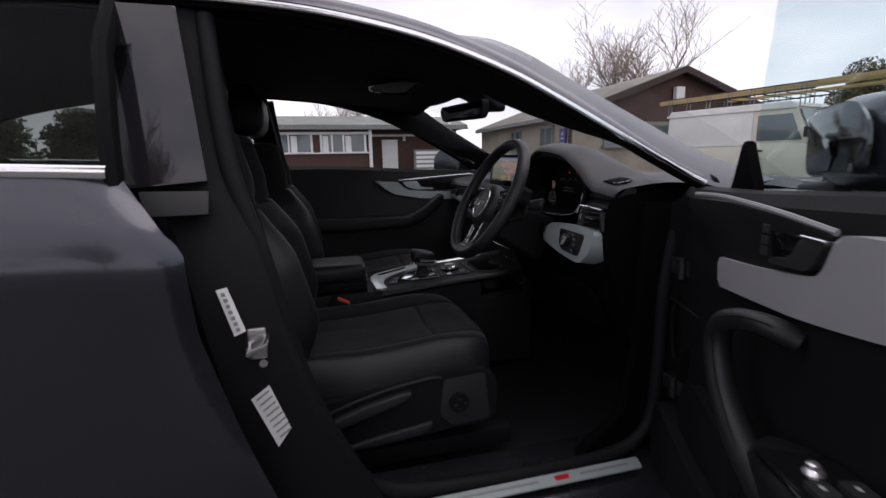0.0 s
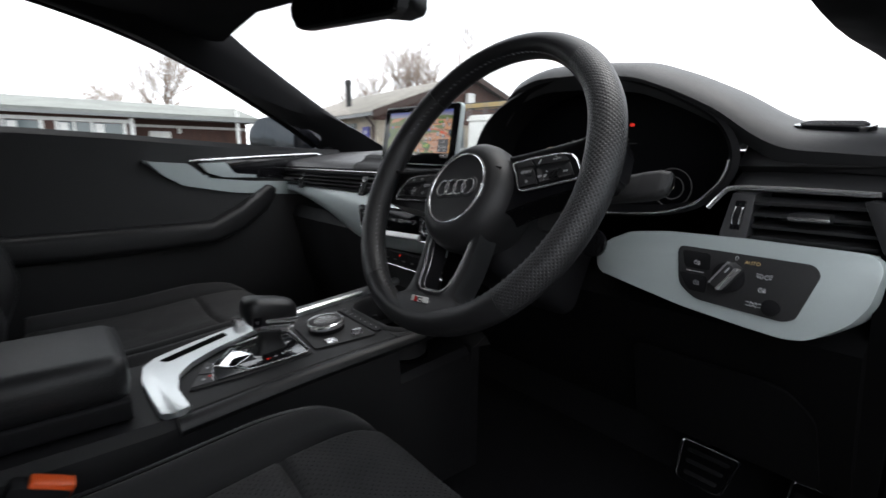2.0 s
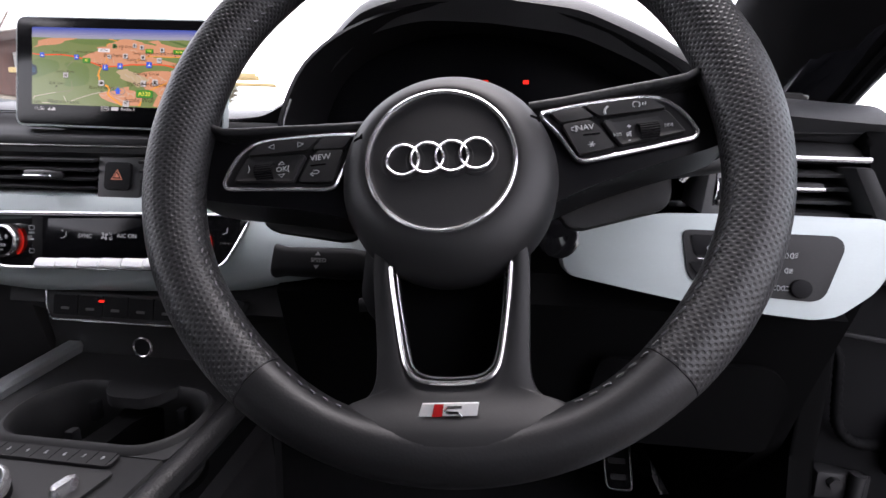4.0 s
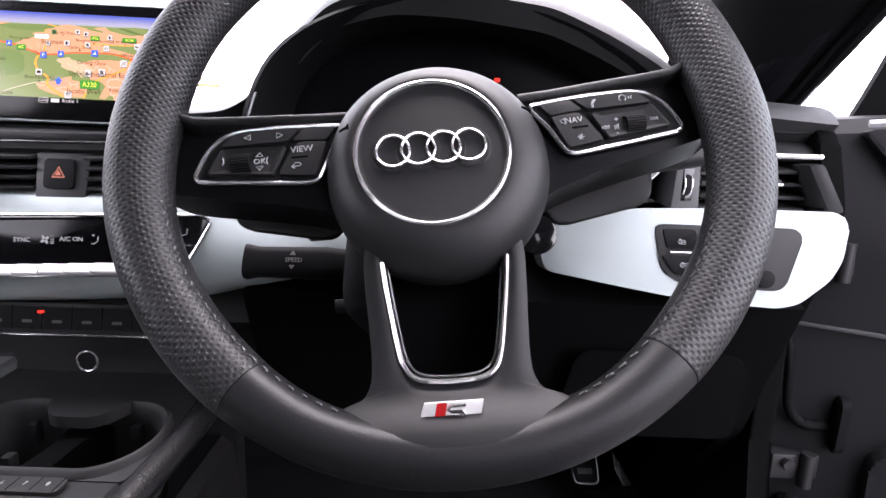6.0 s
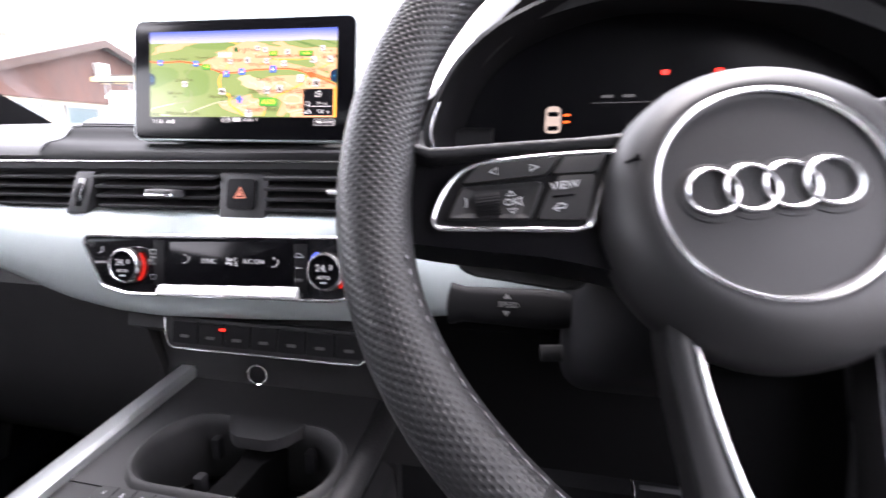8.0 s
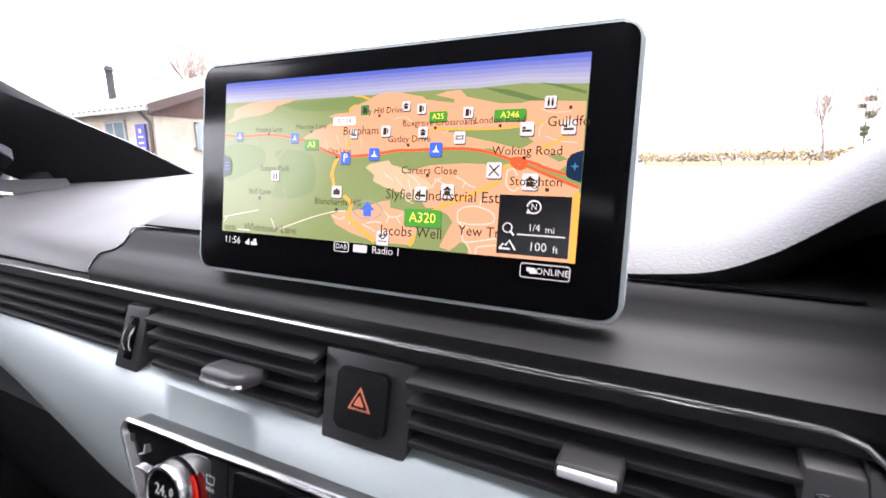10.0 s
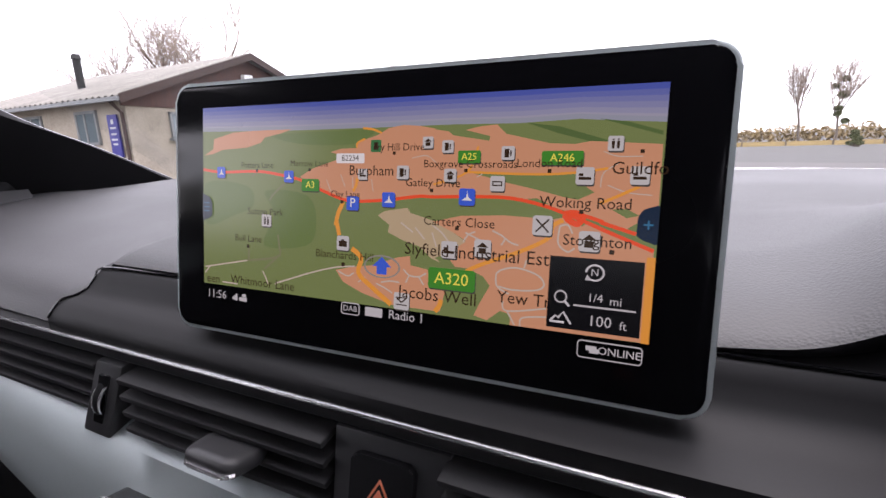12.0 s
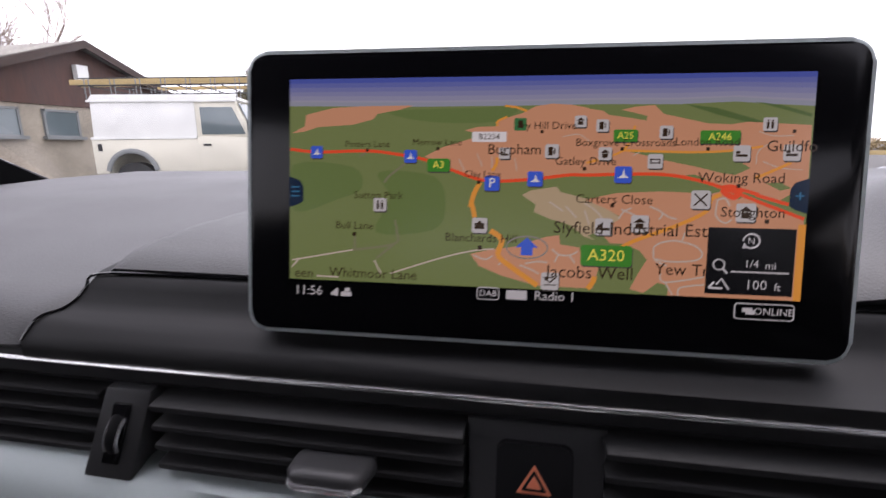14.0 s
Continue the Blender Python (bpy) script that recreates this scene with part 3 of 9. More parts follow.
    if s < 0:
        for dy, w in ((0.0135, 0.0066), (-0.0105, 0.0060)):
            part("screen_symbol", tube(BM(), [inner @ Vector((x, y + dy, 0)) for x, y in rounded([(-w / 2, 0.0024), (w / 2, 0.0024), (w * 0.40, -0.0020), (-w * 0.40, -0.0020)], 0.0008)], 0.00028, 4, closed=True), M_PALEINK, climate)
        words("printed_word", "MAX", 0.0030, inner @ Matrix.Translation((0, 0.0085, 0)), M_PALEINK, climate)
    else:
        part("car_symbol", tube(BM(), [inner @ Vector((x, y + 0.0125, 0)) for x, y in ((-0.0042, -0.0012), (-0.0040, 0.0002), (-0.0020, 0.0020), (0.0012, 0.0020), (0.0028, 0.0003), (0.0042, -0.0004), (0.0042, -0.0012))], 0.00035, 4, closed=True), M_PALEINK, climate)
        words("printed_word", "OFF", 0.0042, inner @ Matrix.Translation((0, -0.0095, 0)), M_INK, climate)
part("sun_sensor", plate(BM(), [(0.0026 * math.cos(2 * math.pi * k / 16), 0.0026 * math.sin(2 * math.pi * k / 16)) for k in range(16)], AC @ Matrix.Translation((-0.1515, 0.0175, 0.0034)), 0.0006, 0.0002), M_SATIN, climate)
for tx, x, y in (("SYNC", -0.0188, 0.0060), ("A/C ON", 0.0275, 0.0072)):
    words("display_word", tx, 0.0062, AC @ Matrix.Translation((x, y, 0.0048)), M_WHITEINK, climate)
# seated figure signs with an air arrow are drawn as plain seat outlines
for x, d in ((-0.0425, 1), (0.0500, 1)):
    T = AC @ Matrix.Translation((x, 0.0068, 0.0048))
    part("seat_outline", tube(BM(), [T @ Vector(p) for p in ((0.0026, 0.0034, 0), (0.0022, -0.0010, 0), (-0.0010, -0.0034, 0), (-0.0034, -0.0034, 0))], (0.0008, 0.0003), 6, up=(0, 0, 1)), M_WHITEINK, climate)
    part("air_arrow", plate(BM(), [(-0.0032, 0.0046), (-0.0008, 0.0052), (-0.0012, 0.0030)][::-1], T, 0.0003), M_WHITEINK, climate)
T = AC @ Matrix.Translation((0.0030, 0.0066, 0.0048))
for a in range(4):
    part("fan_blade", plate(BM(), rrect(0.0036, 0.0024, 0.0010), T @ Matrix.Rotation(a * math.pi / 2 + 0.4, 4, "Z") @ Matrix.Translation((0.0025, 0.0006, 0.00004 * a)), 0.0002), M_WHITEINK, climate)
for k in range(5):
    part("fan_bar", plate(BM(), rrect(0.0034, 0.0009, 0.0003), T @ Matrix.Translation((0.0068, -0.0034 + 0.0017 * k, 0)), 0.0002), M_WHITEINK if k < 2 else M_INK, climate)

# switch row under the climate panel
row = thing("switch_row", "dark row of flat switches with a thin chrome lower edge", "switch panel", (0.03, 0.185, 0.73))
RW = facing((0.021, 0.1945, 0.7365), (1, 0, 0), (0, 0.22, 1))
b = BM()
plate(b, rounded([(-0.118, 0.016), (0.118, 0.016), (0.102, -0.015), (-0.112, -0.015)], 0.006), RW @ Matrix.Translation((0, 0, -0.03)), 0.030, 0.001)
part("housing", b, M_SATIN, row)
for k in range(7):
    b = BM()
    plate(b, rrect(0.0292, 0.022, 0.001), RW @ Matrix.Translation((-0.092 + 0.0302 * k, 0.0015, -0.001)), 0.0035, 0.0012)
    part("switch", b, M_PLASTIC, row)
    b = BM()
    plate(b, rrect(0.010, 0.003, 0.001), RW @ Matrix.Translation((-0.092 + 0.0302 * k, -0.002, 0.0025)), 0.0003)
    part("symbol", b, mat("dim_print", (0.09, 0.09, 0.09), 0.6, var=0) if k == 0 else bpy.data.materials["dim_print"], row)
b = BM()
plate(b, rrect(0.0065, 0.0026, 0.0008), RW @ Matrix.Translation((-0.048, 0.0075, 0.0025)), 0.0006)
part("indicator_light", b, M_REDLIT, row, "lit red indicator")
b = BM()
tube(b, [RW @ Vector(p) for p in ((-0.118, 0.016, 0.001), (-0.1165, 0.0, 0.001), (-0.112, -0.012, 0.001), (-0.106, -0.0152, 0.001), (0.0, -0.0152, 0.001), (0.098, -0.0152, 0.001), (0.106, -0.010, 0.001))], 0.0012, 6)
part("chrome_edge", b, M_CHROME, row)

# lower middle with the socket, and knee panels
b = BM()
prof = [(0.215, 0.775), (0.205, 0.735), (0.245, 0.712), (0.252, 0.668), (0.245, 0.640), (0.20, 0.615), (0.34, 0.60), (0.34, 0.775)]
loft(b, [[(x, y, z) for y, z in prof] for x in (-0.155, -0.15, 0.19, 0.195)])
part("lower_console_panel", b, M_SATIN, dashboard, sharp=30)
SK = facing((-0.032, 0.2500, 0.6665), (1, 0, 0), (0, 0.1, 1))
b = BM()
tube(b, [SK @ Vector((0.0118 * math.cos(a), 0.0118 * math.sin(a), 0.001)) for a in [2 * math.pi * k / 24 for k in range(24)]], 0.0016, 6, closed=True)
sock = part("socket_ring", b, M_CHROME, dashboard, "chrome ring round a power socket")
b = BM()
plate(b, [(0.0108 * math.cos(2 * math.pi * k / 24), 0.0108 * math.sin(2 * math.pi * k / 24)) for k in range(24)], SK @ Matrix.Translation((0, 0, -0.001)), 0.002, 0.0006)
part("socket_cap", b, M_PLASTIC, sock)

b = BM()
prof = [(0.235, 0.800), (0.215, 0.770), (0.235, 0.715), (0.255, 0.62), (0.30, 0.52), (0.38, 0.44), (0.5, 0.44), (0.5, 0.80)]
loft(b, [[(x, y + (0.05 if x < -0.69 else 0), z) for y, z in prof] for x in (-0.715, -0.69, -0.45, -0.16)])
glove = part("glove_box", b, M_DOORLINING, dashboard, sharp=30)
b = BM()
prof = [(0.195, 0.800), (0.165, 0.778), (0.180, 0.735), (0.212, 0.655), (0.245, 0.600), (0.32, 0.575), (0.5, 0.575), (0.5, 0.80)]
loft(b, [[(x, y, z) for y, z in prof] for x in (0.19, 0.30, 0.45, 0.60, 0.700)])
# footwell shade is carried by the near-black colour
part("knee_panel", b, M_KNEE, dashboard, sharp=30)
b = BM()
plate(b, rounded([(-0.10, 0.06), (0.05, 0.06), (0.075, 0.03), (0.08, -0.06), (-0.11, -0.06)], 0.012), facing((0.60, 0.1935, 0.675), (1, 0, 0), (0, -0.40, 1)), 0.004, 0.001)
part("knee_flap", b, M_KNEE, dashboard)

# driver's side: dash front, vent, silver switch panel
seen_before = set(dashboard.children)
b = BM()
prof = [(0.215, 0.952), (0.196, 0.934), (0.192, 0.928), (0.205, 0.922), (0.190, 0.914), (0.185, 0.908), (0.19, 0.903), (0.24, 0.900), (0.24, 0.952)]
loft(b, [[(x, y + dy, z) for y, z in prof] for x, dy in ((0.570, 0.012), (0.585, 0.0), (0.64, -0.005), (0.712, -0.012))])
part("side_shelf", b, M_SATIN, dashboard, sharp=30)
b = BM()
tube(b, [(0.555, 0.178, 0.885), (0.564, 0.176, 0.896), (0.573, 0.174, 0.9055), (0.585, 0.171, 0.9075), (0.63, 0.165, 0.9075), (0.690, 0.158, 0.9065)], (0.0020, 0.0024), 8, up=(0, 0, 1))
part("chrome_strip", b, M_CHROME, dashboard, "thin chrome strip")
b = BM()
box(b, (0.64, 0.235, 0.88), (0.15, 0.01, 0.055))
part("vent_backing", b, M_GLOSS, dashboard)
for z in (0.8950, 0.8840, 0.8725, 0.8620):
    blade(0.598, 0.692, 0.172, z)
b = BM()
box(b, (0.645, 0.168, 0.8835), (0.030, 0.020, 0.008), 0.003)
tab = part("vent_tab", b, M_SATIN, dashboard)
b = BM()
box(b, (0.645, 0.1575, 0.8825), (0.030, 0.0016, 0.0024), 0.0006)
part("chrome_lip", b, M_CHROME, tab)
vent_divider((0.577, 0.598), (0.571, 0.596), 0.172)
b = BM()
prism(b, [(0.679, 0.158, 0.901), (0.691, 0.154, 0.901), (0.711, 0.148, 0.860), (0.698, 0.150, 0.859)], (0, 0.06, 0.0), 0.004)
part("vent_end", b, M_SATIN, dashboard)

for o in dashboard.children:
    if o not in seen_before:
        o.location = (0.004, 0.009, 0.006)
SW = facing((0.590, 0.1480, 0.828), (1, -0.05, 0), (0, 0.16, 1))
pan = rounded([(-0.135, 0.006), (-0.120, 0.021), (-0.095, 0.033), (-0.053, 0.0385), (0.02, 0.0405), (0.108, 0.0400), (0.117, 0.031), (0.113, 0.000), (0.104, -0.017), (0.080, -0.0375), (0.063, -0.0415), (0.035, -0.040), (-0.027, -0.0345), (-0.073, -0.027), (-0.130, -0.017)], 0.007)
b = BM()
plate(b, pan, SW @ Matrix.Translation((0, 0, -0.045)), 0.050, 0.0025, 2)
part("silver_trim", b, M_SILVER, dashboard, "brushed silver panel round the light switch", sharp=50)
lights = thing("light_switch", "black light switch panel with a silver-edged rotary knob", "light switch", (0.606, 0.13, 0.80))
b = BM()
swo = rounded([(-0.050, 0.025), (0.064, 0.0245), (0.070, 0.017), (0.058, -0.024), (0.050, -0.028), (-0.024, -0.0255), (-0.043, -0.014)], 0.007)
plate(b, swo, SW @ Matrix.Translation((0.010, 0.001, 0.003)), 0.004, 0.001)
part("panel", b, M_SATIN, lights)
LS = SW @ Matrix.Translation((0.010, 0.001, 0.007))
b = BM()
plate(b, [(0.014 * math.cos(2 * math.pi * k / 28), 0.014 * math.sin(2 * math.pi * k / 28)) for k in range(28)], LS @ Matrix.Translation((0.002, 0.002, 0)), 0.004, 0.001)
knob = part("knob_base", b, M_PLASTIC, lights)
GRIP = LS @ Matrix.Translation((0.003, 0.003, 0.003)) @ Matrix.Rotation(radians(58), 4, "Z")
b = BM()
loft(b, [[GRIP @ Vector((x, y, z)) for x, y in rrect(w, h, 0.004)] for w, h, z in ((0.027, 0.013, 0.0), (0.027, 0.012, 0.006), (0.026, 0.0095, 0.014), (0.024, 0.0080, 0.0155))])
grip = part("knob_grip", b, M_SATIN, knob, sharp=50)
for s in (-1, 1):
    b = BM()
    loft(b, [[GRIP @ Vector((x, y + s * yo, z)) for x, y in rrect(0.0255, w, 0.0006)] for w, yo, z in ((0.0018, 0.0056, 0.0080), (0.0022, 0.0048, 0.0140), (0.0016, 0.0042, 0.0160))])
    part("chrome_edge", b, M_CHROME, knob)
b = BM()
plate(b, rrect(0.006, 0.0012, 0.0005), GRIP @ Matrix.Translation((0.007, 0, 0.0156)), 0.0003)
part("pointer_mark", b, M_PALEINK, knob)
for s, y in ((1, 0.0125), (-1, -0.0095)):
    b = BM()
    plate(b, rounded([(-0.044, y + 0.0085), (-0.017, y + 0.0085), (-0.015, y - 0.008), (-0.039 if s > 0 else -0.032, y - 0.008)], 0.003), LS @ Matrix.Translation((0, 0, 0.0001)), 0.0012, 0.0005)
    part("push_switch", b, M_PLASTIC, lights)
b = BM()
plate(b, rrect(0.017, 0.0009, 0.0004), LS @ Matrix.Translation((-0.0285, 0.0018, 0.0012)), 0.0006)
part("divider_line", b, M_CHROME, lights)


def lamp_sign(dx, dy, z, d=1, rays=3, slope=0.0, parent=lights):
    """A half-round lamp with its rays."""
    at = LS @ Matrix.Translation((dx, dy, z))
    arc = [(-d * 0.0021 * math.sin(radians(180 * k / 8)), 0.0021 * math.cos(radians(180 * k / 8))) for k in range(9)]
    part("lamp_sign", tube(BM(), [at @ Vector((x, y, 0)) for x, y in arc + arc[:1]], 0.00026, 4), M_PALEINK, parent)
    for k in range(rays):
        y = 0.0015 - 0.003 * k / max(1, rays - 1)
        part("lamp_ray", tube(BM(), [at @ Vector((d * 0.0009, y, 0)), at @ Vector((d * 0.0036, y + slope, 0))], 0.00024, 4), M_PALEINK, parent)


lamp_sign(-0.0285, 0.0105, 0.0016, 1, 3, -0.0008)
lamp_sign(-0.0260, -0.0090, 0.0016, 1, 3, 0.0)
lamp_sign(0.0275, 0.0075, 0.0004, -1, 3, 0.0010)
lamp_sign(0.0330, 0.0075, 0.0004, 1, 3, 0.0010)
lamp_sign(0.0300, -0.0045, 0.0004, 1, 4, 0.0)
lamp_sign(0.0235, -0.0185, 0.0004, -1, 2, 0.0)
lamp_sign(0.0285, -0.0185, 0.0004, 1, 2, 0.0)
part("zero_mark", tube(BM(), [LS @ Vector((0.006 + 0.0012 * math.cos(a), 0.0205 + 0.0018 * math.sin(a), 0.0004)) for a in [math.pi * k / 8 for k in range(16)]], 0.00026, 4, closed=True), M_PALEINK, lights)
words("printed_word", "AUTO", 0.0046, LS @ Matrix.Translation((0.0195, 0.0178, 0.0003)), mat("amber_print", (0.55, 0.38, 0.16), 0.5, var=0), lights)
b = BM()
plate(b, [(0.0075 * math.cos(2 * math.pi * k / 20), 0.0075 * math.sin(2 * math.pi * k / 20)) for k in range(20)], LS @ Matrix.Translation((0.040, -0.018, 0)), 0.003, 0.0008)
part("dimmer_knob", b, M_PLASTIC, lights)

# side demister grille on the pad
b = BM()
gx, gy = 0.640, 0.243
gz = dash_top(gx, gy)
G = facing((gx, gy, gz + 0.003), (1, 0.15, -0.05), (0.0, 1, 0.14))
plate(b, rounded([(-0.030, -0.020), (0.026, -0.032), (0.034, -0.004), (0.016, 0.032), (-0.022, 0.030)], 0.008), G @ Matrix.Translation((0, 0, -0.006)), 0.007, 0.001)
gr = part("demister_grille", b, M_GLOSS, dashboard)
for k in range(6):
    b = BM()
    plate(b, rrect(0.052 - 0.003 * abs(k - 2), 0.0022, 0.0006), G @ Matrix.Translation((0.001, -0.021 + 0.0085 * k, 0.001)) @ Matrix.Rotation(-0.05, 4, "Z"), 0.0012)
    part("grille_bar", b, M_SATIN, gr)

# end caps of the dash
for s in (-1, 1):
    b = BM()
    prism(b, [(s * 0.700, y, z) for y, z in rounded([(0.186, 0.942), (0.30, 0.955), (0.60, 0.955), (0.78, 0.93), (0.80, 0.5), (0.33, 0.5), (0.250, 0.60), (0.215, 0.70), (0.175, 0.80), (0.160, 0.86)], 0.02)], (s * 0.018, 0, 0), 0.004)
    # coloured near-black for the shade at the dash ends
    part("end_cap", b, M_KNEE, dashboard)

# ---- instrument binnacle ----
cluster = thing("instrument_cluster", "unlit dark digital instrument cluster with red warning lamps", "instrument cluster", (0.37, 0.25, 0.88))
arch = [(0.1905, 0.925), (0.1935, 0.950), (0.216, 0.990), (0.258, 1.020), (0.324, 1.040), (0.39, 1.041), (0.46, 1.028), (0.515, 1.005), (0.555, 0.980), (0.572, 0.952), (0.572, 0.928), (0.560, 0.908), (0.535, 0.888), (0.48, 0.876), (0.37, 0.872), (0.26, 0.876), (0.212, 0.893)]
arc = [p for p in catmull([(x, 0, z) for x, z in arch], 4, True)]
cx, cz = 0.365, 0.945
rings = []
for k, (sc, y) in enumerate(((1.03, 0.197), (1.0, 0.194), (0.975, 0.200), (0.93, 0.235), (0.90, 0.268))):
    rings.append([(cx + (p.x - cx) * sc, y, cz + (p.z - cz) * sc) for p in arc])
b = BM()
loft(b, rings, True, False)
part("binnacle_shroud", b, M_PLASTIC, cluster, sharp=50)
b = BM()
prism(b, [(cx + (p.x - cx) * 0.905, 0.266, cz + (p.z - cz) * 0.905) for p in arc], (0, 0.004, 0))
part("display_glass", b, M_CLUSTER, cluster)
b = BM()
tube(b, [(cx + (p.x - cx) * 0.985, 0.1935, cz + (p.z - cz) * 0.985) for p in (arc + arc[:6])[38:]], 0.0012, 6)
part("chrome_edge", b, M_CHROME, cluster, "thin chrome line under the dials")
CL = facing((cx, 0.2655, cz), (1, 0, 0), (0, 0, 1))
for dx in (0.016, 0.058):
    b = BM()
    plate(b, rrect(0.0062, 0.0040, 0.0014), CL @ Matrix.Translation((dx, 0.040, 0)), 0.0006)
    part("warning_lamp", b, M_REDLIT, cluster, "lit red warning lamp")
D_WHITE = glow("display_white", (0.62, 0.60, 0.55), 0.4)
D_GREY = glow("display_grey", (0.30, 0.30, 0.31), 0.13)
for x0, s in ((-0.082, 1), (0.118, 1)):
    R = CL @ Matrix.Translation((x0, -0.040, 0))
    for rr, w in ((0.024, 0.0008), (0.014, 0.0008)):
        b = BM()
        tube(b, [R @ Vector((rr * math.cos(a), rr * math.sin(a), 0.0002)) for a in [2 * math.pi * k / 40 for k in range(40)]], w, 4, closed=True)
        part("dial_ring", b, D_GREY, cluster)
    if x0 < 0:
        words("dial_letter", "P", 0.013, R @ Matrix.Translation((0, 0.001, 0.0004)), D_WHITE, cluster)
        words("dial_word", "COMFORT", 0.0036, R @ Matrix.Translation((0, -0.0075, 0.0004)), D_WHITE, cluster)
        for k in range(8):
            a = radians(200 - 36 * k)
            words("dial_number", str(k), 0.0058, R @ Matrix.Translation((0.0188 * math.cos(a), 0.0188 * math.sin(a), 0.0004)), D_WHITE, cluster)
        b = BM()
        plate(b, rrect(0.010, 0.0014, 0.0004), R @ Matrix.Translation((-0.0185, -0.003, 0.0004)), 0.0003)
        part("dial_needle", b, M_ORANGELIT, cluster)
    else:
        words("dial_letter", "0", 0.011, R @ Matrix.Translation((0, 0.001, 0.0004)), D_WHITE, cluster)
# small car picture between the dials
b = BM()
plate(b, rounded([(-0.0065, 0.012), (0.0065, 0.012), (0.0075, -0.012), (-0.0075, -0.012)], 0.005), CL @ Matrix.Translation((-0.076, 0.002, 0)), 0.0004)
part("car_symbol", b, glow("display_cream", (0.62, 0.50, 0.42), 0.42), cluster)
for dy in (0.005, -0.0075):
    b = BM()
    plate(b, rrect(0.010, 0.004, 0.0015), CL @ Matrix.Translation((-0.076, 0.002 + dy, 0.0004)), 0.0003)
    part("car_symbol_window", b, M_SCREENGLASS, cluster)
for dy in (0.004, -0.002):
    b = BM()
    plate(b, rrect(0.006, 0.0022, 0.0006), CL @ Matrix.Translation((-0.064, 0.002 + dy, 0.0003)), 0.0003)
    part("open_door_mark", b, M_ORANGELIT, cluster)
for tx, dy, s in (("Drive system active", -0.004, 0.0062), ("Please switch off ignition", -0.0125, 0.0062)):
    words("display_text", tx, s, CL @ Matrix.Translation((0.012, dy, 0.0003)), D_GREY, cluster)
b = BM()
plate(b, rrect(0.11, 0.0006, 0.0002), CL @ Matrix.Translation((0.012, 0.016, 0.0002)), 0.0003)
part("display_line", b, D_GREY, cluster)
for dx in (-0.03, -0.012, 0.02, 0.05):
    b = BM()
    plate(b, rrect(0.010, 0.0026, 0.0006), CL @ Matrix.Translation((dx, 0.0215, 0.0002)), 0.0003)
    part("display_line", b, D_GREY, cluster)


# ---- steering column and wheel ----
TILT = radians(25.9)
WM = Matrix(((1, 0, 0), (0, math.sin(TILT), -math.cos(TILT)), (0, math.cos(TILT), math.sin(TILT)))).to_4x4()
WM.translation = (0.3640, -0.0125, 0.8935)
CM = WM.copy()
WT = radians(28.5)
WM = Matrix(((1, 0, 0), (0, math.sin(WT), -math.cos(WT)), (0, math.cos(WT), math.sin(WT)))).to_4x4()
WM.translation = (0.3683, 0.0189, 0.8988)
WM = WM @ Matrix.Rotation(radians(5.5), 4, "Z") @ Matrix.Scale(1.135, 4)

column = thing("steering_column", "black steering column shroud with stalks", "steering column", (0.364, 0.1, 0.82))
b = BM()
loft(b, [[CM @ Vector((x, y, z)) for x, y in rrect(w, h, 0.02)] for w, h, z in ((0.07, 0.08, -0.068), (0.095, 0.10, -0.080), (0.115, 0.115, -0.10), (0.125, 0.12, -0.13), (0.125, 0.13, -0.21))])
part("column_shroud", b, M_PLASTIC, column, sharp=50)
b = BM()
loft(b, [[CM @ Vector((-x, y - 0.0165, z - 0.121)) for y, z in rrect(h, t, 0.006, 3)] for x, h, t in ((0.045, 0.016, 0.012), (0.065, 0.022, 0.016), (0.075, 0.024, 0.018), (0.125, 0.022, 0.018), (0.134, 0.026, 0.018), (0.136, 0.014, 0.010))])
stalk = part("cruise_stalk", b, M_PLASTIC, column)
ST = CM @ Matrix.Translation((-0.097, -0.0165, -0.1115))
words("stalk_word", "SPEED", 0.0046, ST, M_INK, stalk)
for s in (-1, 1):
    b = BM()
    plate(b, [(-0.0022, 0.0038 * s), (0.0022, 0.0038 * s), (0.0, 0.0068 * s)][::s], ST @ Matrix.Translation((-0.001, 0, 0)), 0.0003)
    part("stalk_arrow", b, M_INK, stalk)
for s, up in ((1, 0.040), (-1, 0.036)):
    b = BM()
    loft(b, [[CM @ Vector((s * x, y + up + 0.19 * (x - 0.05), z - 0.084)) for y, z in rrect(h, t, 0.005, 3)] for x, h, t in ((0.045, 0.015, 0.012), (0.09, 0.017, 0.013), (0.125 - 0.006 * (1 - s), 0.024, 0.014), (0.172 - 0.0125 * (1 - s), 0.027, 0.015))][::s])
    sk = part("stalk", b, M_SATIN, column, "black column stalk with a grey end")
    b = BM()
    loft(b, [[CM @ Vector((s * x, y + up + 0.19 * (x - 0.05), z - 0.084)) for y, z in rrect(h, t, 0.005, 3)] for x, h, t in ((0.172 - 0.0125 * (1 - s), 0.0275, 0.0155), (0.188 - 0.0125 * (1 - s), 0.027, 0.015), (0.197 - 0.0125 * (1 - s), 0.022, 0.012), (0.200 - 0.0125 * (1 - s), 0.012, 0.006))][::s])
    part("stalk_end", b, M_SATIN, sk, "grey stalk end")
b = BM()
tube(b, [(0.345, 0.122, 0.787), (0.312, 0.120, 0.7855), (0.296, 0.119, 0.7840), (0.287, 0.118, 0.7835)], (0.0035, 0.006), 10, up=(0, 0, 1))
part("adjust_lever", b, M_SATIN, column)
b = BM()
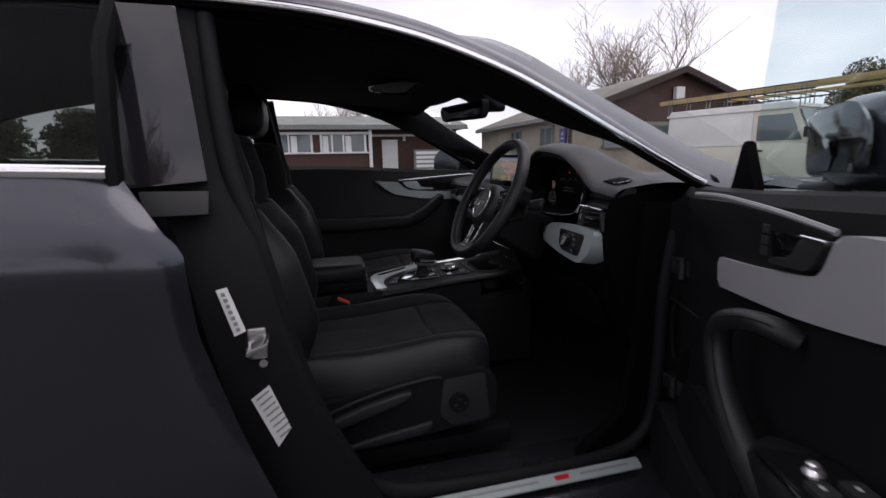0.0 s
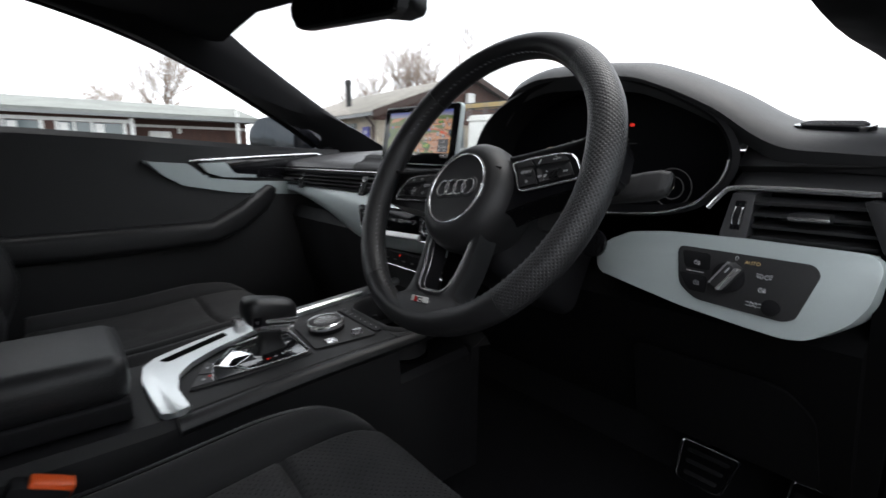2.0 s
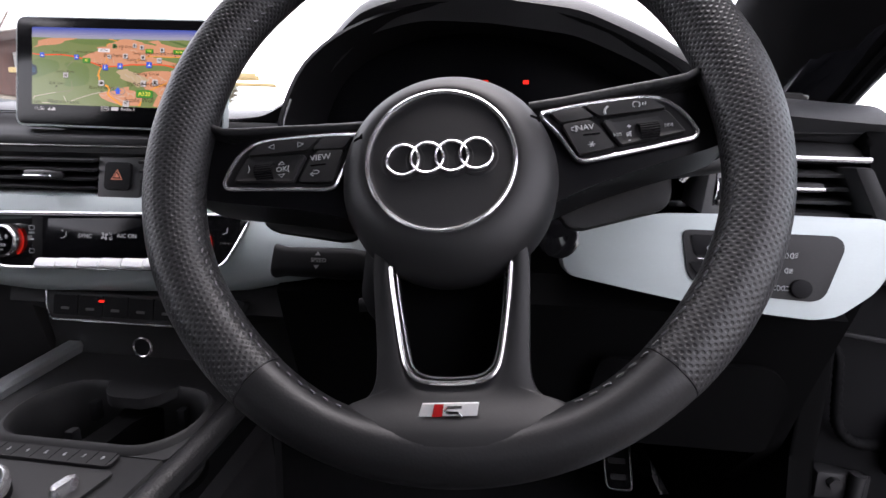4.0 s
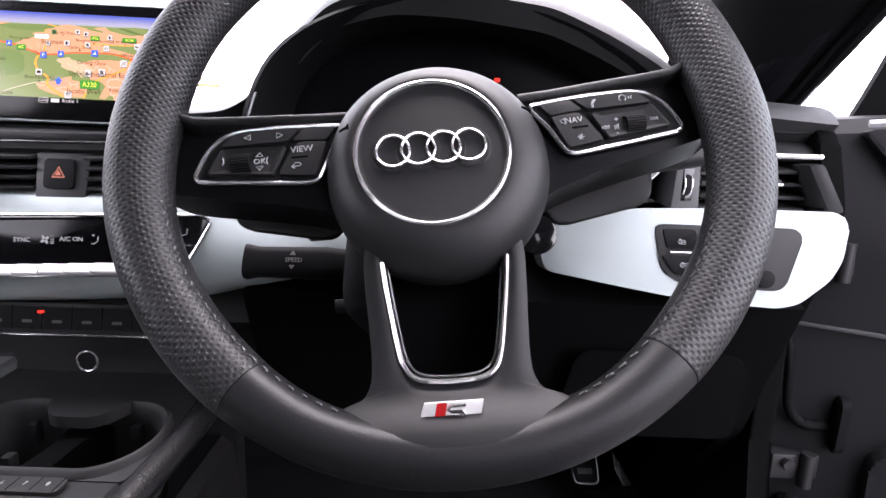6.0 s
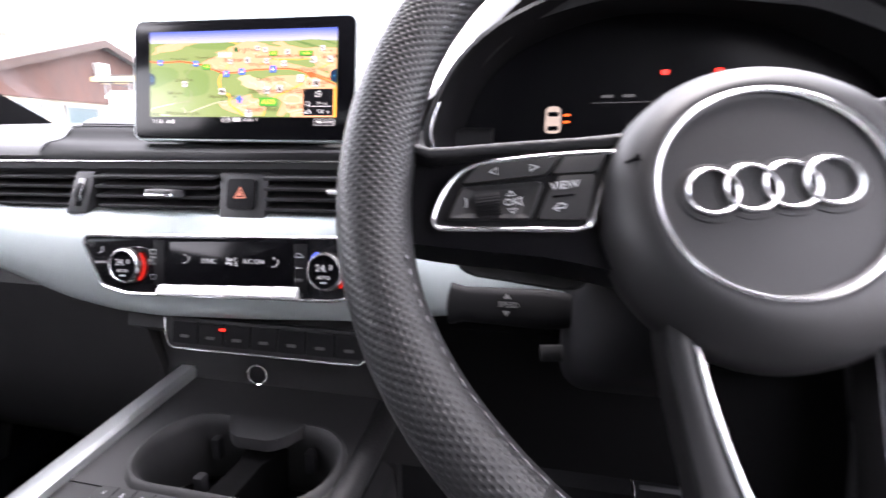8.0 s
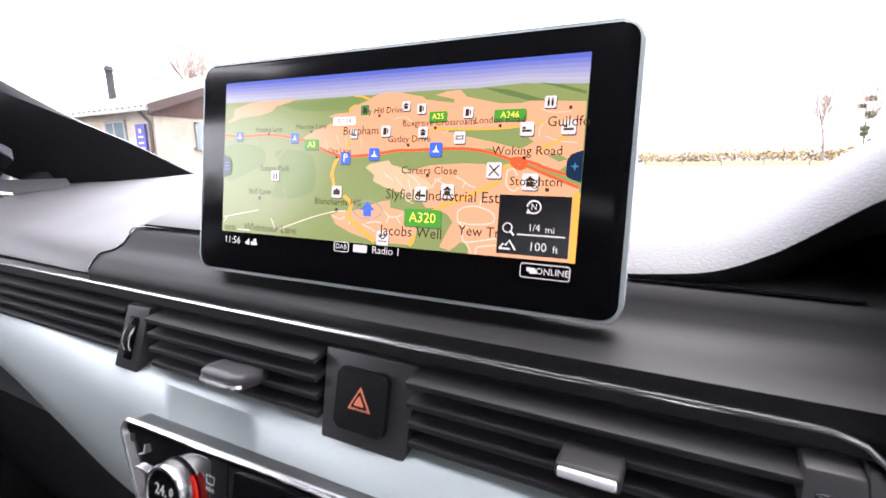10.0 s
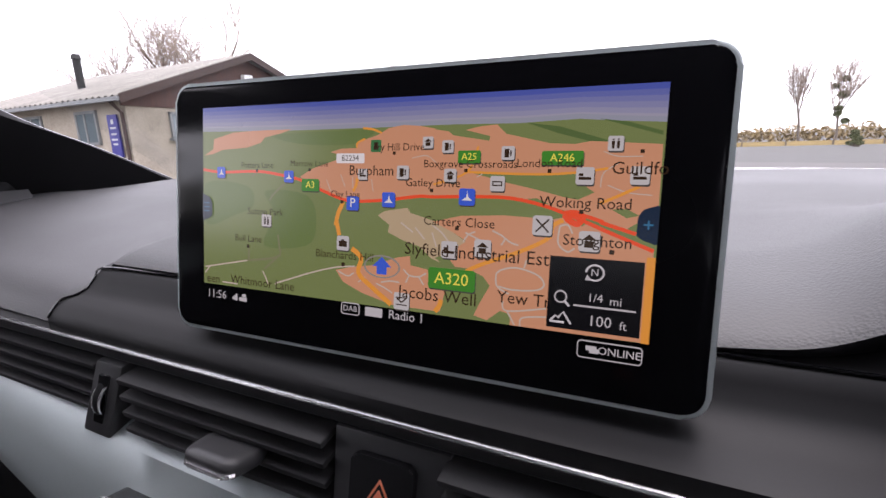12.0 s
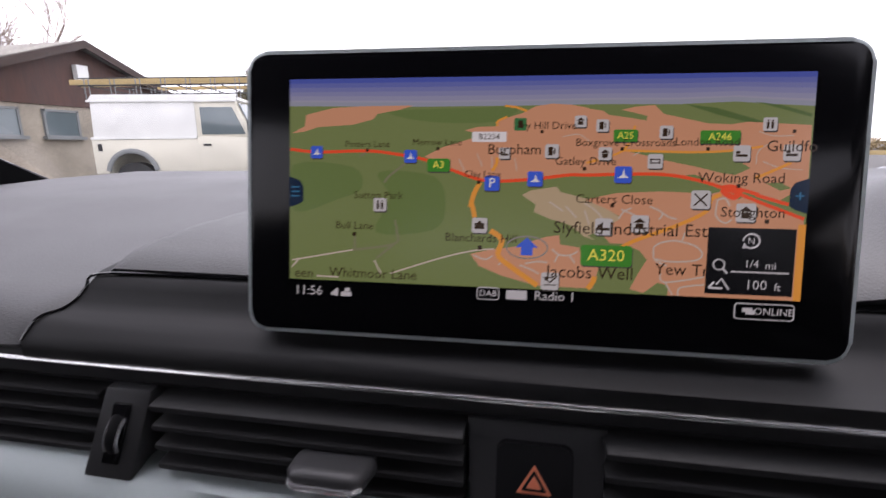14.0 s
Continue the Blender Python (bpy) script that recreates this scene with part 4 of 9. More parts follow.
plate(b, rounded([(-0.012, 0.009), (0.010, 0.009), (0.012, -0.006), (-0.006, -0.009)], 0.003), facing((0.2700, 0.1385, 0.8420), (1, -0.25, 0), (0, 0.1, 1)), 0.006, 0.001)
cap = part("trip_button", b, M_SATIN, column)
b = BM()
plate(b, rrect(0.009, 0.0035, 0.001), facing((0.2692, 0.1322, 0.8415), (1, -0.25, 0), (0, 0.1, 1)), 0.0005)
part("symbol", b, M_PALEINK, cap)
b = BM()
plate(b, [(0.017 * math.cos(2 * math.pi * k / 24), 0.017 * math.sin(2 * math.pi * k / 24)) for k in range(24)], facing((0.452, 0.150, 0.842), (1, 0, 0), (0, 0.2, 1)), 0.006, 0.002)
part("ignition_barrel", b, M_GLOSS, column)

wheel = thing("steering_wheel", "flat-bottomed black leather steering wheel with perforated grips and chrome badge", "steering wheel", m=WM)


def rim_half(a):
    """Half the width of the rim, fuller at the sides than at the top and the bottom."""
    return 0.0122 + 0.0018 * smooth01((abs(math.cos(a)) - 0.35) / 0.45)


def rim_point(a):
    """Centre line of the rim, a in radians from the right, anticlockwise."""
    rad = 0.1580 - rim_half(a)
    x, y = rad * math.cos(a), rad * math.sin(a)
    if y < 0:
        y *= 1 + 0.012 * smooth01(-y / 0.14)
    return Vector((x + 0.0042, y + 0.0173, 0.008))


def rim_piece(a0, a1, fat=1.0, n=40, nn=22):
    b = BM()
    uv = b.loops.layers.uv.new("UVMap")
    cols = []
    s = 0.0
    prev = None
    for i in range(n + 1):
        a = a0 + (a1 - a0) * i / n
        p = rim_point(a)
        t = (rim_point(a + 0.01) - rim_point(a - 0.01)).normalized()
        nrm = Vector((t.y, -t.x, 0))
        if prev is not None:
            s += (p - prev).length
        prev = p
        ring = []
        deg = math.degrees(a) % 360
        grip = max(math.exp(-((deg - 8) / 19) ** 2), math.exp(-((deg - 172) / 19) ** 2), math.exp(-((deg - 368) / 19) ** 2))
        for k in range(nn):
            q = 2 * math.pi * k / nn
            ra, rb = (rim_half(a) + 0.0016 * grip) * fat, 0.0140 * fat
            off = nrm * (ra * math.cos(q) - 0.0016 * grip) + Vector((0, 0, rb * math.sin(q)))
            ring.append((b.verts.new(p + off), s, k))
        cols.append(ring)
    per = 2 * math.pi * 0.0135
    for c0, c1 in zip(cols, cols[1:]):
        for k in range(nn):
            k2 = (k + 1) % nn
            f = b.faces.new((c0[k][0], c0[k2][0], c1[k2][0], c1[k][0]))
            vs = (k, k + 1, k + 1, k)
            us = (c0[0][1], c0[0][1], c1[0][1], c1[0][1])
            for lp, uu, vv in zip(f.loops, us, vs):
                lp[uv].uv = (uu, vv / nn * per)
    for r in (cols[0][::-1], cols[-1]):
        b.faces.new([v[0] for v in r])
    return b


JA, JB, JC, JD = radians(48), radians(132), radians(233), radians(307)
part("rim_top", rim_piece(JA, JB, 0.99), M_SMOOTHLEATHER, wheel, "smooth black leather rim section", sharp=60)
part("rim_grip", rim_piece(JB + 0.003, JC - 0.003, n=70), M_PERF, wheel, "perforated black leather grip", sharp=60)
part("rim_bottom", rim_piece(JC, JD, 0.99), M_SMOOTHLEATHER, wheel, "smooth black leather rim section", sharp=60)
part("rim_grip", rim_piece(JD + 0.003 - 2 * math.pi, JA - 0.003, n=70), M_PERF, wheel, "perforated black leather grip", sharp=60)
# stitching round the inside of the rim
for a0, a1 in ((JB, JC), (JD - 2 * math.pi, JA), (JC, radians(250)), (radians(290), JD), (JA, JB)):
    b = BM()
    nst = int((a1 - a0) * 0.13 / 0.0060)
    for i in range(nst):
        a = a0 + (a1 - a0) * (i + 0.5) / nst
        p = rim_point(a)
        t = (rim_point(a + 0.01) - rim_point(a - 0.01)).normalized()
        nrm = Vector((t.y, -t.x, 0))
        q = p - nrm * (rim_half(a) * 0.93) + Vector((0, 0, 0.0062))
        d = (t * 0.8 + Vector((0, 0, 0.6))).normalized()
        tube(b, [q - d * 0.0017, q + d * 0.0017], 0.00045, 4)
    part("stitching", b, M_STITCH, wheel, raw=True)

# hub
HUB_OUT = ((0.046, -0.048), (0.0525, -0.024), (0.0555, -0.010), (0.0550, -0.002), (0.0525, 0.0060), (0.0475, 0.0118), (0.0420, 0.0150), (0.0385, 0.0162), (0.0368, 0.0160), (0.0345, 0.0148), (0.0325, 0.0146), (0.02, 0.0150), (0.004, 0.0152))
b = BM()
rings = []
for r, z in HUB_OUT:
    out = smooth01((r - 0.036) / 0.014)
    rings.append([(r * math.cos(q) + 0.0026 * out, r * math.sin(q) * 1.03 + 0.0012 * (1 - out), z) for q in [2 * math.pi * k / 72 for k in range(72)]])
loft(b, rings)
hub = part("hub_cover", b, M_HUB, wheel, "matt black round airbag cover", sharp=60)
b = BM()
tube(b, [(0.0354 * math.cos(2 * math.pi * k / 72), 0.0012 + 0.0366 * math.sin(2 * math.pi * k / 72), 0.0160) for k in range(72)], (0.0012, 0.0012), 8, closed=True, up=(0, 0, 1))
part("chrome_ring", b, M_CHROME, wheel, "thin chrome ring on the hub")
LG = Matrix.Translation((-0.0005, 0.0017, 0)) @ Matrix.Rotation(radians(1.5), 4, "Z")
for k in range(4):
    b = BM()
    x0 = -0.01755 + 0.0117 * k
    tube(b, [LG @ Vector((x0 + 0.0077 * math.cos(2 * math.pi * j / 40), 0.0079 * math.sin(2 * math.pi * j / 40), 0.0160 + 0.0003 * (k % 2))) for j in range(40)], (0.00080, 0.0010), 8, closed=True, up=(0, 0, 1))
    part("badge_ring", b, M_CHROME, wheel, "chrome ring of the hub badge")
for k in range(4):
    b = BM()
    x0 = -0.01755 + 0.0117 * k
    tube(b, [LG @ Vector((x0 + 0.0094 * math.cos(2 * math.pi * j / 40), 0.0096 * math.sin(2 * math.pi * j / 40) - 0.0003, 0.0148)) for j in range(40)], (0.0013, 0.0007), 6, closed=True, up=(0, 0, 1))
    part("badge_recess", b, M_HUB, wheel)
for s in (-1, 1):
    H = Matrix.Translation((0.0026 + s * 0.0435, 0.0185 + 0.0025 * s, 0.0135)) @ Matrix.Rotation(radians(27 * s), 4, "Y") @ Matrix.Rotation(radians(-10 * s), 4, "Z")
    b = BM()
    plate(b, [(-0.0026, -0.0006), (0.0008, -0.0006), (0.0028, -0.0018), (0.0028, 0.0018), (0.0008, 0.0006), (-0.0026, 0.0006)], H, 0.0004)
    part("horn_symbol", b, M_GLOSS, hub)
b = BM()
for k, w in enumerate((0.0024, 0.0018, 0.0026, 0.0020, 0.0022, 0.0024)):
    plate(b, rrect(w, 0.0034, 0.0006), Matrix.Translation((-0.0075 + 0.0034 * k, -0.0455, 0.0098)) @ Matrix.Rotation(radians(38), 4, "X"), 0.0005)
part("moulded_mark", b, M_HUB, hub)

# horizontal spokes with buttons
PT = Matrix.Translation((0.0055, 0.0, 0.0)) @ Matrix.Rotation(radians(3.0), 4, "Z")
POD = [(0.0470, 0.0285), (0.0600, 0.0300), (0.0790, 0.0312), (0.0960, 0.0315), (0.1030, 0.0308), (0.1090, 0.0285), (0.1150, 0.0225), (0.1190, 0.0150), (0.1212, 0.0085), (0.1195, 0.0055), (0.1100, 0.0043), (0.0840, 0.0012), (0.0660, -0.0010), (0.0615, 0.0000), (0.0580, 0.0070), (0.0540, 0.0160), (0.0480, 0.0245)]
KEY_SHAPES = [[(0.0692, 0.0288), (0.0755, 0.0222), (0.1085, 0.0226), (0.1020, 0.0288), (0.0960, 0.0299)],
        [(0.0515, 0.0276), (0.0672, 0.0287), (0.0730, 0.0222), (0.0562, 0.0209)],
        [(0.0565, 0.0198), (0.0700, 0.0211), (0.0740, 0.0165), (0.0802, 0.0042), (0.0622, 0.0020)]]
WELL = [(0.0765, 0.0188), (0.0785, 0.0198), (0.1085, 0.0212), (0.1150, 0.0084), (0.0828, 0.0046)]
BZ = 0.0031


def arc_mark(cx, cy, r, a0, a1, w=0.00028, n=8):
    return tube(BM(), [PT @ Vector((cx + r * math.cos(radians(a0 + (a1 - a0) * k / n)), cy + r * math.sin(radians(a0 + (a1 - a0) * k / n)), BZ)) for k in range(n + 1)], w, 4)


def line_mark(pts, w=0.00028):
    return tube(BM(), [PT @ Vector((x, y, BZ)) for x, y in pts], w, 4)


for s in (-1, 1):
    def mir(pts):
        return [(s * x, y) for x, y in pts][::s]
    b = BM()
    plate(b, rounded(mir([(0.034, 0.0335), (0.060, 0.0342), (0.0896, 0.0358), (0.1190, 0.0345), (0.139, 0.046), (0.146, 0.040), (0.146, 0.006), (0.125, 0.000), (0.100, -0.005), (0.075, -0.0105), (0.052, -0.018), (0.034, -0.026)]), 0.008), PT @ Matrix.Translation((0, 0, -0.030)), 0.0275, 0.005, 3)
    sp = part("spoke", b, M_SPOKE, wheel, "gloss black spoke", sharp=50)
    b = BM()
    loft(b, [[PT @ Vector((s * x, yy + y, z + zo)) for yy, z in rrect(0.0048, 0.018, 0.0022, 3)] for x, y, zo in ((0.042, 0.0342, -0.007), (0.060, 0.0350, -0.007), (0.0896, 0.0368, -0.006), (0.108, 0.0368, -0.004), (0.120, 0.0362, -0.001), (0.130, 0.0400, 0.002), (0.140, 0.050, 0.004))][::s])
    part("spoke_edge", b, M_LEATHER, wheel, "grained leather edge of the spoke", sharp=60)
    out = rounded(mir(POD), 0.0040, 3)
    b = BM()
    plate(b, out, PT @ Matrix.Translation((0, 0, -0.004)), 0.0045, 0.0010)
    keys = part("button_pad", b, M_PLASTIC, sp, "black button pad")
    b = BM()
    tube(b, [PT @ Vector((x, y, 0.0008)) for x, y in out], (0.0011, 0.0013), 8, closed=True, up=(0, 0, 1))
    part("chrome_frame", b, M_CHROME, sp)
    for g in KEY_SHAPES:
        b = BM()
        plate(b, rounded(mir(g), 0.0016), PT @ Matrix.Translation((0, 0, 0.0003)), 0.0026, 0.0006)
        part("button", b, M_SATIN, keys)
    b = BM()
    well = [Vector((x, y, 0)) for x, y in rounded(mir(WELL), 0.0014)]
    mid = sum(well, Vector()) / len(well)
    loft(b, [[PT @ (mid + (p - mid) * k + Vector((0, 0, z))) for p in well] for k, z in ((1.0, 0.0003), (1.0, 0.0026), (0.965, 0.0030), (0.93, 0.0028), (0.74, 0.0016), (0.70, 0.0014))])
    part("rocker", b, M_SATIN, keys, sharp=50)
    wx, wy = (s * (0.0982 if s < 0 else 0.0972)), (0.0125 if s < 0 else 0.0115)
    b = BM()
    for j in range(11):
        tube(b, [PT @ Vector((wx - 0.0046, wy + 0.0043 * math.cos(math.pi * j / 10), 0.0016 + 0.0038 * math.sin(math.pi * j / 10))), PT @ Vector((wx + 0.0046, wy + 0.0043 * math.cos(math.pi * j / 10), 0.0016 + 0.0038 * math.sin(math.pi * j / 10)))], 0.00062, 5)
    part("scroll_wheel", b, M_PLASTIC, keys)
    b = BM()
    plate(b, rrect(0.0080, 0.0008, 0.0003), PT @ Matrix.Translation((s * 0.0697, 0.0124, 0.0028)), 0.0004)
    part("divider_line", b, M_GLOSS, keys)
    if s < 0:
        said = (("VIEW", 0.0046, -0.0686, 0.0166), ("OK", 0.0042, -0.0892, 0.0122))
        marks = [line_mark([(-0.0968, 0.0261), (-0.0938, 0.0276), (-0.0938, 0.0246), (-0.0968, 0.0261)]), line_mark([(-0.0778, 0.0257), (-0.0808, 0.0272), (-0.0808, 0.0242), (-0.0778, 0.0257)]), line_mark([(-0.0892, 0.0168), (-0.0909, 0.0150), (-0.0875, 0.0150), (-0.0892, 0.0168)]), line_mark([(-0.0892, 0.0076), (-0.0909, 0.0094), (-0.0875, 0.0094), (-0.0892, 0.0076)]),
                 arc_mark(-0.1105, 0.0142, 0.0038, -32, 32), arc_mark(-0.0822, 0.0122, 0.0036, 148, 212), line_mark([(-0.0735, 0.0076), (-0.0700, 0.0076), (-0.0690, 0.0084), (-0.0700, 0.0094), (-0.0722, 0.0094)]), line_mark([(-0.0722, 0.0088), (-0.0738, 0.0076), (-0.0722, 0.0064)])]
    else:
        said = (("NAV", 0.0044, 0.0672, 0.0164), ("+", 0.0040, 0.0884, 0.0142), ("-", 0.0040, 0.0872, 0.0070))
        marks = [line_mark([(0.0606, 0.0156), (0.0606, 0.0172), (0.0614, 0.0172), (0.0626, 0.0182), (0.0626, 0.0146), (0.0614, 0.0156), (0.0606, 0.0156)]), line_mark([(0.0672, 0.0068), (0.0706, 0.0068)]), line_mark([(0.0681, 0.0054), (0.0697, 0.0082)]), line_mark([(0.0681, 0.0082), (0.0697, 0.0054)]),
                 arc_mark(0.0818, 0.0236, 0.0036, 115, 195, 0.0006), arc_mark(0.0942, 0.0262, 0.0018, -60, 240), line_mark([(0.0972, 0.0256), (0.0976, 0.0268)]), line_mark([(0.0984, 0.0254), (0.0990, 0.0272)]),
                 line_mark([(0.0838, 0.0114), (0.0822, 0.0105), (0.0838, 0.0096), (0.0838, 0.0114)]), line_mark([(0.0822, 0.0114), (0.0806, 0.0105), (0.0822, 0.0096), (0.0822, 0.0114)]), line_mark([(0.0804, 0.0114), (0.0804, 0.0096)]), line_mark([(0.0866, 0.0096), (0.0866, 0.0108), (0.0874, 0.0108), (0.0884, 0.0116), (0.0884, 0.0088), (0.0874, 0.0096), (0.0866, 0.0096)]), line_mark([(0.0864, 0.0088), (0.0890, 0.0116)]),
                 line_mark([(0.1054, 0.0136), (0.1070, 0.0127), (0.1054, 0.0118), (0.1054, 0.0136)]), line_mark([(0.1070, 0.0136), (0.1086, 0.0127), (0.1070, 0.0118), (0.1070, 0.0136)]), line_mark([(0.1089, 0.0136), (0.1089, 0.0118)])]
    for tx, size, x, y in said:
        words("button_word", tx, size, PT @ Matrix.Translation((x, y, BZ)), M_PALEINK, keys)
    for mk in marks:
        part("printed_mark", mk, M_PALEINK, keys)
    # gear paddle behind the spoke
    b = BM()
    plate(b, rounded(mir([(0.050, 0.020), (0.105, 0.026), (0.122, 0.018), (0.12, -0.008), (0.06, -0.020)]), 0.01), Matrix.Translation((0.0055, 0, -0.046)), 0.005, 0.0015)
    part("gear_paddle", b, M_SATIN, wheel)

# lower spoke with its open window
SPOKE_X = 0.0024
half_out = [(0.0355, -0.030), (0.0372, -0.045), (0.0366, -0.060), (0.0352, -0.078), (0.0340, -0.093), (0.0346, -0.1015), (0.0382, -0.1072), (0.0470, -0.1105), (0.0540, -0.1180), (0.0480, -0.1270), (0.0300, -0.1300), (0.0, -0.1310)]
half_in = [(0.0290, -0.038), (0.0282, -0.048), (0.0268, -0.060), (0.0242, -0.076), (0.0216, -0.089), (0.0196, -0.0950), (0.0172, -0.0982), (0.0142, -0.1000), (0.0105, -0.1010), (0.0070, -0.1014), (0.0035, -0.1016), (0.0, -0.1017)]
outer = [tuple(p[:2]) for p in catmull([(SPOKE_X - x, y, 0) for x, y in half_out] + [(SPOKE_X + x, y, 0) for x, y in half_out[-2::-1]], 4)]
inner = [tuple(p[:2]) for p in catmull([(SPOKE_X - x, y, 0) for x, y in half_in] + [(SPOKE_X + x, y, 0) for x, y in half_in[-2::-1]], 4)]


def bowl(x, y):
    return 0.0030 + 0.0060 * smooth01((-y - 0.07) / 0.05) + 0.0120 * smooth01((-y - 0.104) / 0.023)


b = BM()
rings = []
for zoff, t in ((-0.024, 0.04), (-0.010, 0.0), (-0.003, 0.0), (-0.0004, 0.06), (0.0, 0.2), (0.0005, 0.4), (0.0006, 0.6), (0.0003, 0.8), (-0.0006, 0.94), (-0.003, 1.0), (-0.024, 1.0)):
    rings.append([(x + (X - x) * t, y + (Y - y) * t, bowl(x + (X - x) * t, y + (Y - y) * t) + zoff) for (x, y), (X, Y) in zip(outer, inner)])
loft(b, rings, False, False)
part("lower_spoke", b, M_SPOKEGRIP, wheel, "smooth black lower spoke with a chrome-edged window", sharp=50)
b = BM()
edge = [p for p in inner if p[1] < -0.046]
tube(b, [(x, y, bowl(x, y) + 0.0002) for x, y in edge], (0.0012, 0.0014), 8, up=(0, 0, 1))
part("chrome_edge", b, M_CHROME, wheel, "chrome edge of the lower spoke")
b = BM()
tube(b, [(SPOKE_X + (x - SPOKE_X) * 0.93, -0.05 + (y + 0.05) * 0.955, bowl(x, y) - 0.0045) for x, y in edge], (0.0006, 0.0008), 6, up=(0, 0, 1))
part("chrome_edge", b, M_CHROME, wheel, "thin inner chrome line of the window")
# added near-black sheet closes the window, standing in for the shade behind it
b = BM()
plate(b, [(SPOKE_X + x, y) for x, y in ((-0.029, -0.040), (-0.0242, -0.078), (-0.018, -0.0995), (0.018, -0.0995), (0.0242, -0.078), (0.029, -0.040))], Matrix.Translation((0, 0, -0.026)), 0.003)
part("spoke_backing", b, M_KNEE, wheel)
# small badge
BD = Matrix.Translation((0.0008, -0.1128, bowl(0, -0.1128) + 0.0012)) @ Matrix.Rotation(radians(22), 4, "X")
b = BM()
plate(b, [(-0.0130, -0.0039), (0.0112, -0.0039), (0.0128, 0.0039), (-0.0102, 0.0039)], BD, 0.0014, 0.0003)
bd = part("spoke_badge", b, M_STICKER, wheel, "small white and red badge")
b = BM()
plate(b, [(-0.0072, -0.0038), (-0.0030, -0.0038), (-0.0014, 0.0038), (-0.0052, 0.0038)], BD @ Matrix.Translation((0, 0, 0.0014)), 0.0002)
part("badge_stripe", b, mat("red_enamel", (0.55, 0.02, 0.02), 0.3, var=0), bd)
b = BM()
tube(b, [BD @ Vector((x, y, 0.0017)) for x, y in ((0.0058, 0.0024), (0.0000, 0.0024), (-0.0012, 0.0010), (0.0002, 0.0001), (0.0042, 0.0), (0.0054, -0.0012), (0.0040, -0.0026), (-0.0034, -0.0026))], (0.0007, 0.0005), 6, up=tuple(BD.to_3x3() @ Vector((0, 0, 1))))
part("badge_shape", b, M_STEEL, bd)


# ---- centre screen with its map ----
SCR = facing((0.0012, 0.2204, 0.9858), (1, 0.050, -0.0175), (0, 0.150, 1))
screen = thing("infotainment_screen", "upright glossy black centre screen in a silver frame, showing a map", "screen", (0.0, 0.22, 0.92))
b = BM()
plate(b, rrect(0.2280, 0.1135, 0.0080, 6), SCR @ Matrix.Translation((0, 0, -0.010)), 0.0098, 0.0012, 3)
part("silver_frame", b, M_SILVER, screen, "satin silver frame")
b = BM()
plate(b, rrect(0.2246, 0.1102, 0.0064, 6), SCR @ Matrix.Translation((0, 0, -0.003)), 0.0034, 0.0007)
part("glass", b, M_SCREENGLASS, screen, "glossy black front glass")
b = BM()
plate(b, rrect(0.16, 0.06, 0.004), SCR @ Matrix.Translation((0, -0.02, -0.030)), 0.021, 0.003)
part("stand", b, M_PLASTIC, screen)
# the shown picture lies flat on the glass: x from -0.0955 to 0.0955, y from -0.0343 to 0.0453
C_HAZE = glow("map_haze", (0.34, 0.36, 0.42), 0.8)
C_GREEN = glow("map_green", (0.195, 0.245, 0.085), 0.85)
C_GREEN2 = glow("map_dark_green", (0.10, 0.16, 0.05), 0.85)
C_TOWN = glow("map_town", (0.62, 0.30, 0.165), 0.9)
C_SAND = glow("map_sand", (0.52, 0.40, 0.24), 0.85)
C_RED = glow("map_red_road", (0.85, 0.09, 0.03), 0.9)
C_ORANGE = glow("map_orange_road", (0.80, 0.33, 0.05), 0.9)
C_LANE = glow("map_lane", (0.62, 0.52, 0.42), 0.8)
C_BLUE = glow("map_blue_sign", (0.05, 0.12, 0.62), 0.9)
C_WHITE = glow("map_white", (0.80, 0.78, 0.76), 0.85)
C_TEXT = glow("map_text", (0.055, 0.03, 0.015), 0.6)
C_SIGN = glow("map_green_sign", (0.05, 0.25, 0.03), 0.9)
C_YELLOW = glow("map_yellow", (0.85, 0.75, 0.10), 0.9)
C_PALE = glow("screen_white", (0.62, 0.60, 0.60), 0.75)
M_BLACKBOX = glow("screen_black", (0.01, 0.01, 0.012), 0.5)


def sx(px, py):
    """Places on the shown picture, in parts of its width and of its height from the top left."""
    return (-0.0955 + 0.191 * px, 0.0453 - 0.0796 * py)


def area(name, pts, material, k, smooth_n=0):
    q = [sx(*p) for p in pts]
    if smooth_n:
        q = [tuple(p[:2]) for p in catmull([(x, y, 0) for x, y in q], smooth_n, True)]
        q = [(max(-0.0955, min(0.0955, x)), max(-0.0343, min(0.0453, y))) for x, y in q]
    b = BM()
    vs = [b.verts.new(SCR @ Vector((x, y, 0.0005 + 0.00004 * k))) for x, y in q]
    es = [b.edges.new((vs[i], vs[(i + 1) % len(vs)])) for i in range(len(vs)) if (vs[i].co - vs[(i + 1) % len(vs)].co).length > 1e-7]
    bmesh.ops.triangle_fill(b, use_beauty=True, use_dissolve=False, edges=es, normal=SCR.to_3x3() @ Vector((0, 0, 1)))
    return part(name, b, material, screen, raw=True)


def road(name, pts, material, k, w):
    P = [Vector((*sx(*p), 0)) for p in pts]
    P = catmull(P, 6)
    b = BM()
    L, R = [], []
    for i, p in enumerate(P):
        t = (P[min(i + 1, len(P) - 1)] - P[max(i - 1, 0)]).normalized()
        o = Vector((-t.y, t.x, 0)) * w
        z = Vector((0, 0, 0.0005 + 0.00004 * k))
        L.append(b.verts.new(SCR @ (p + o + z)))
        R.append(b.verts.new(SCR @ (p - o + z)))
    for i in range(len(P) - 1):
        b.faces.new((L[i], R[i], R[i + 1], L[i + 1]))
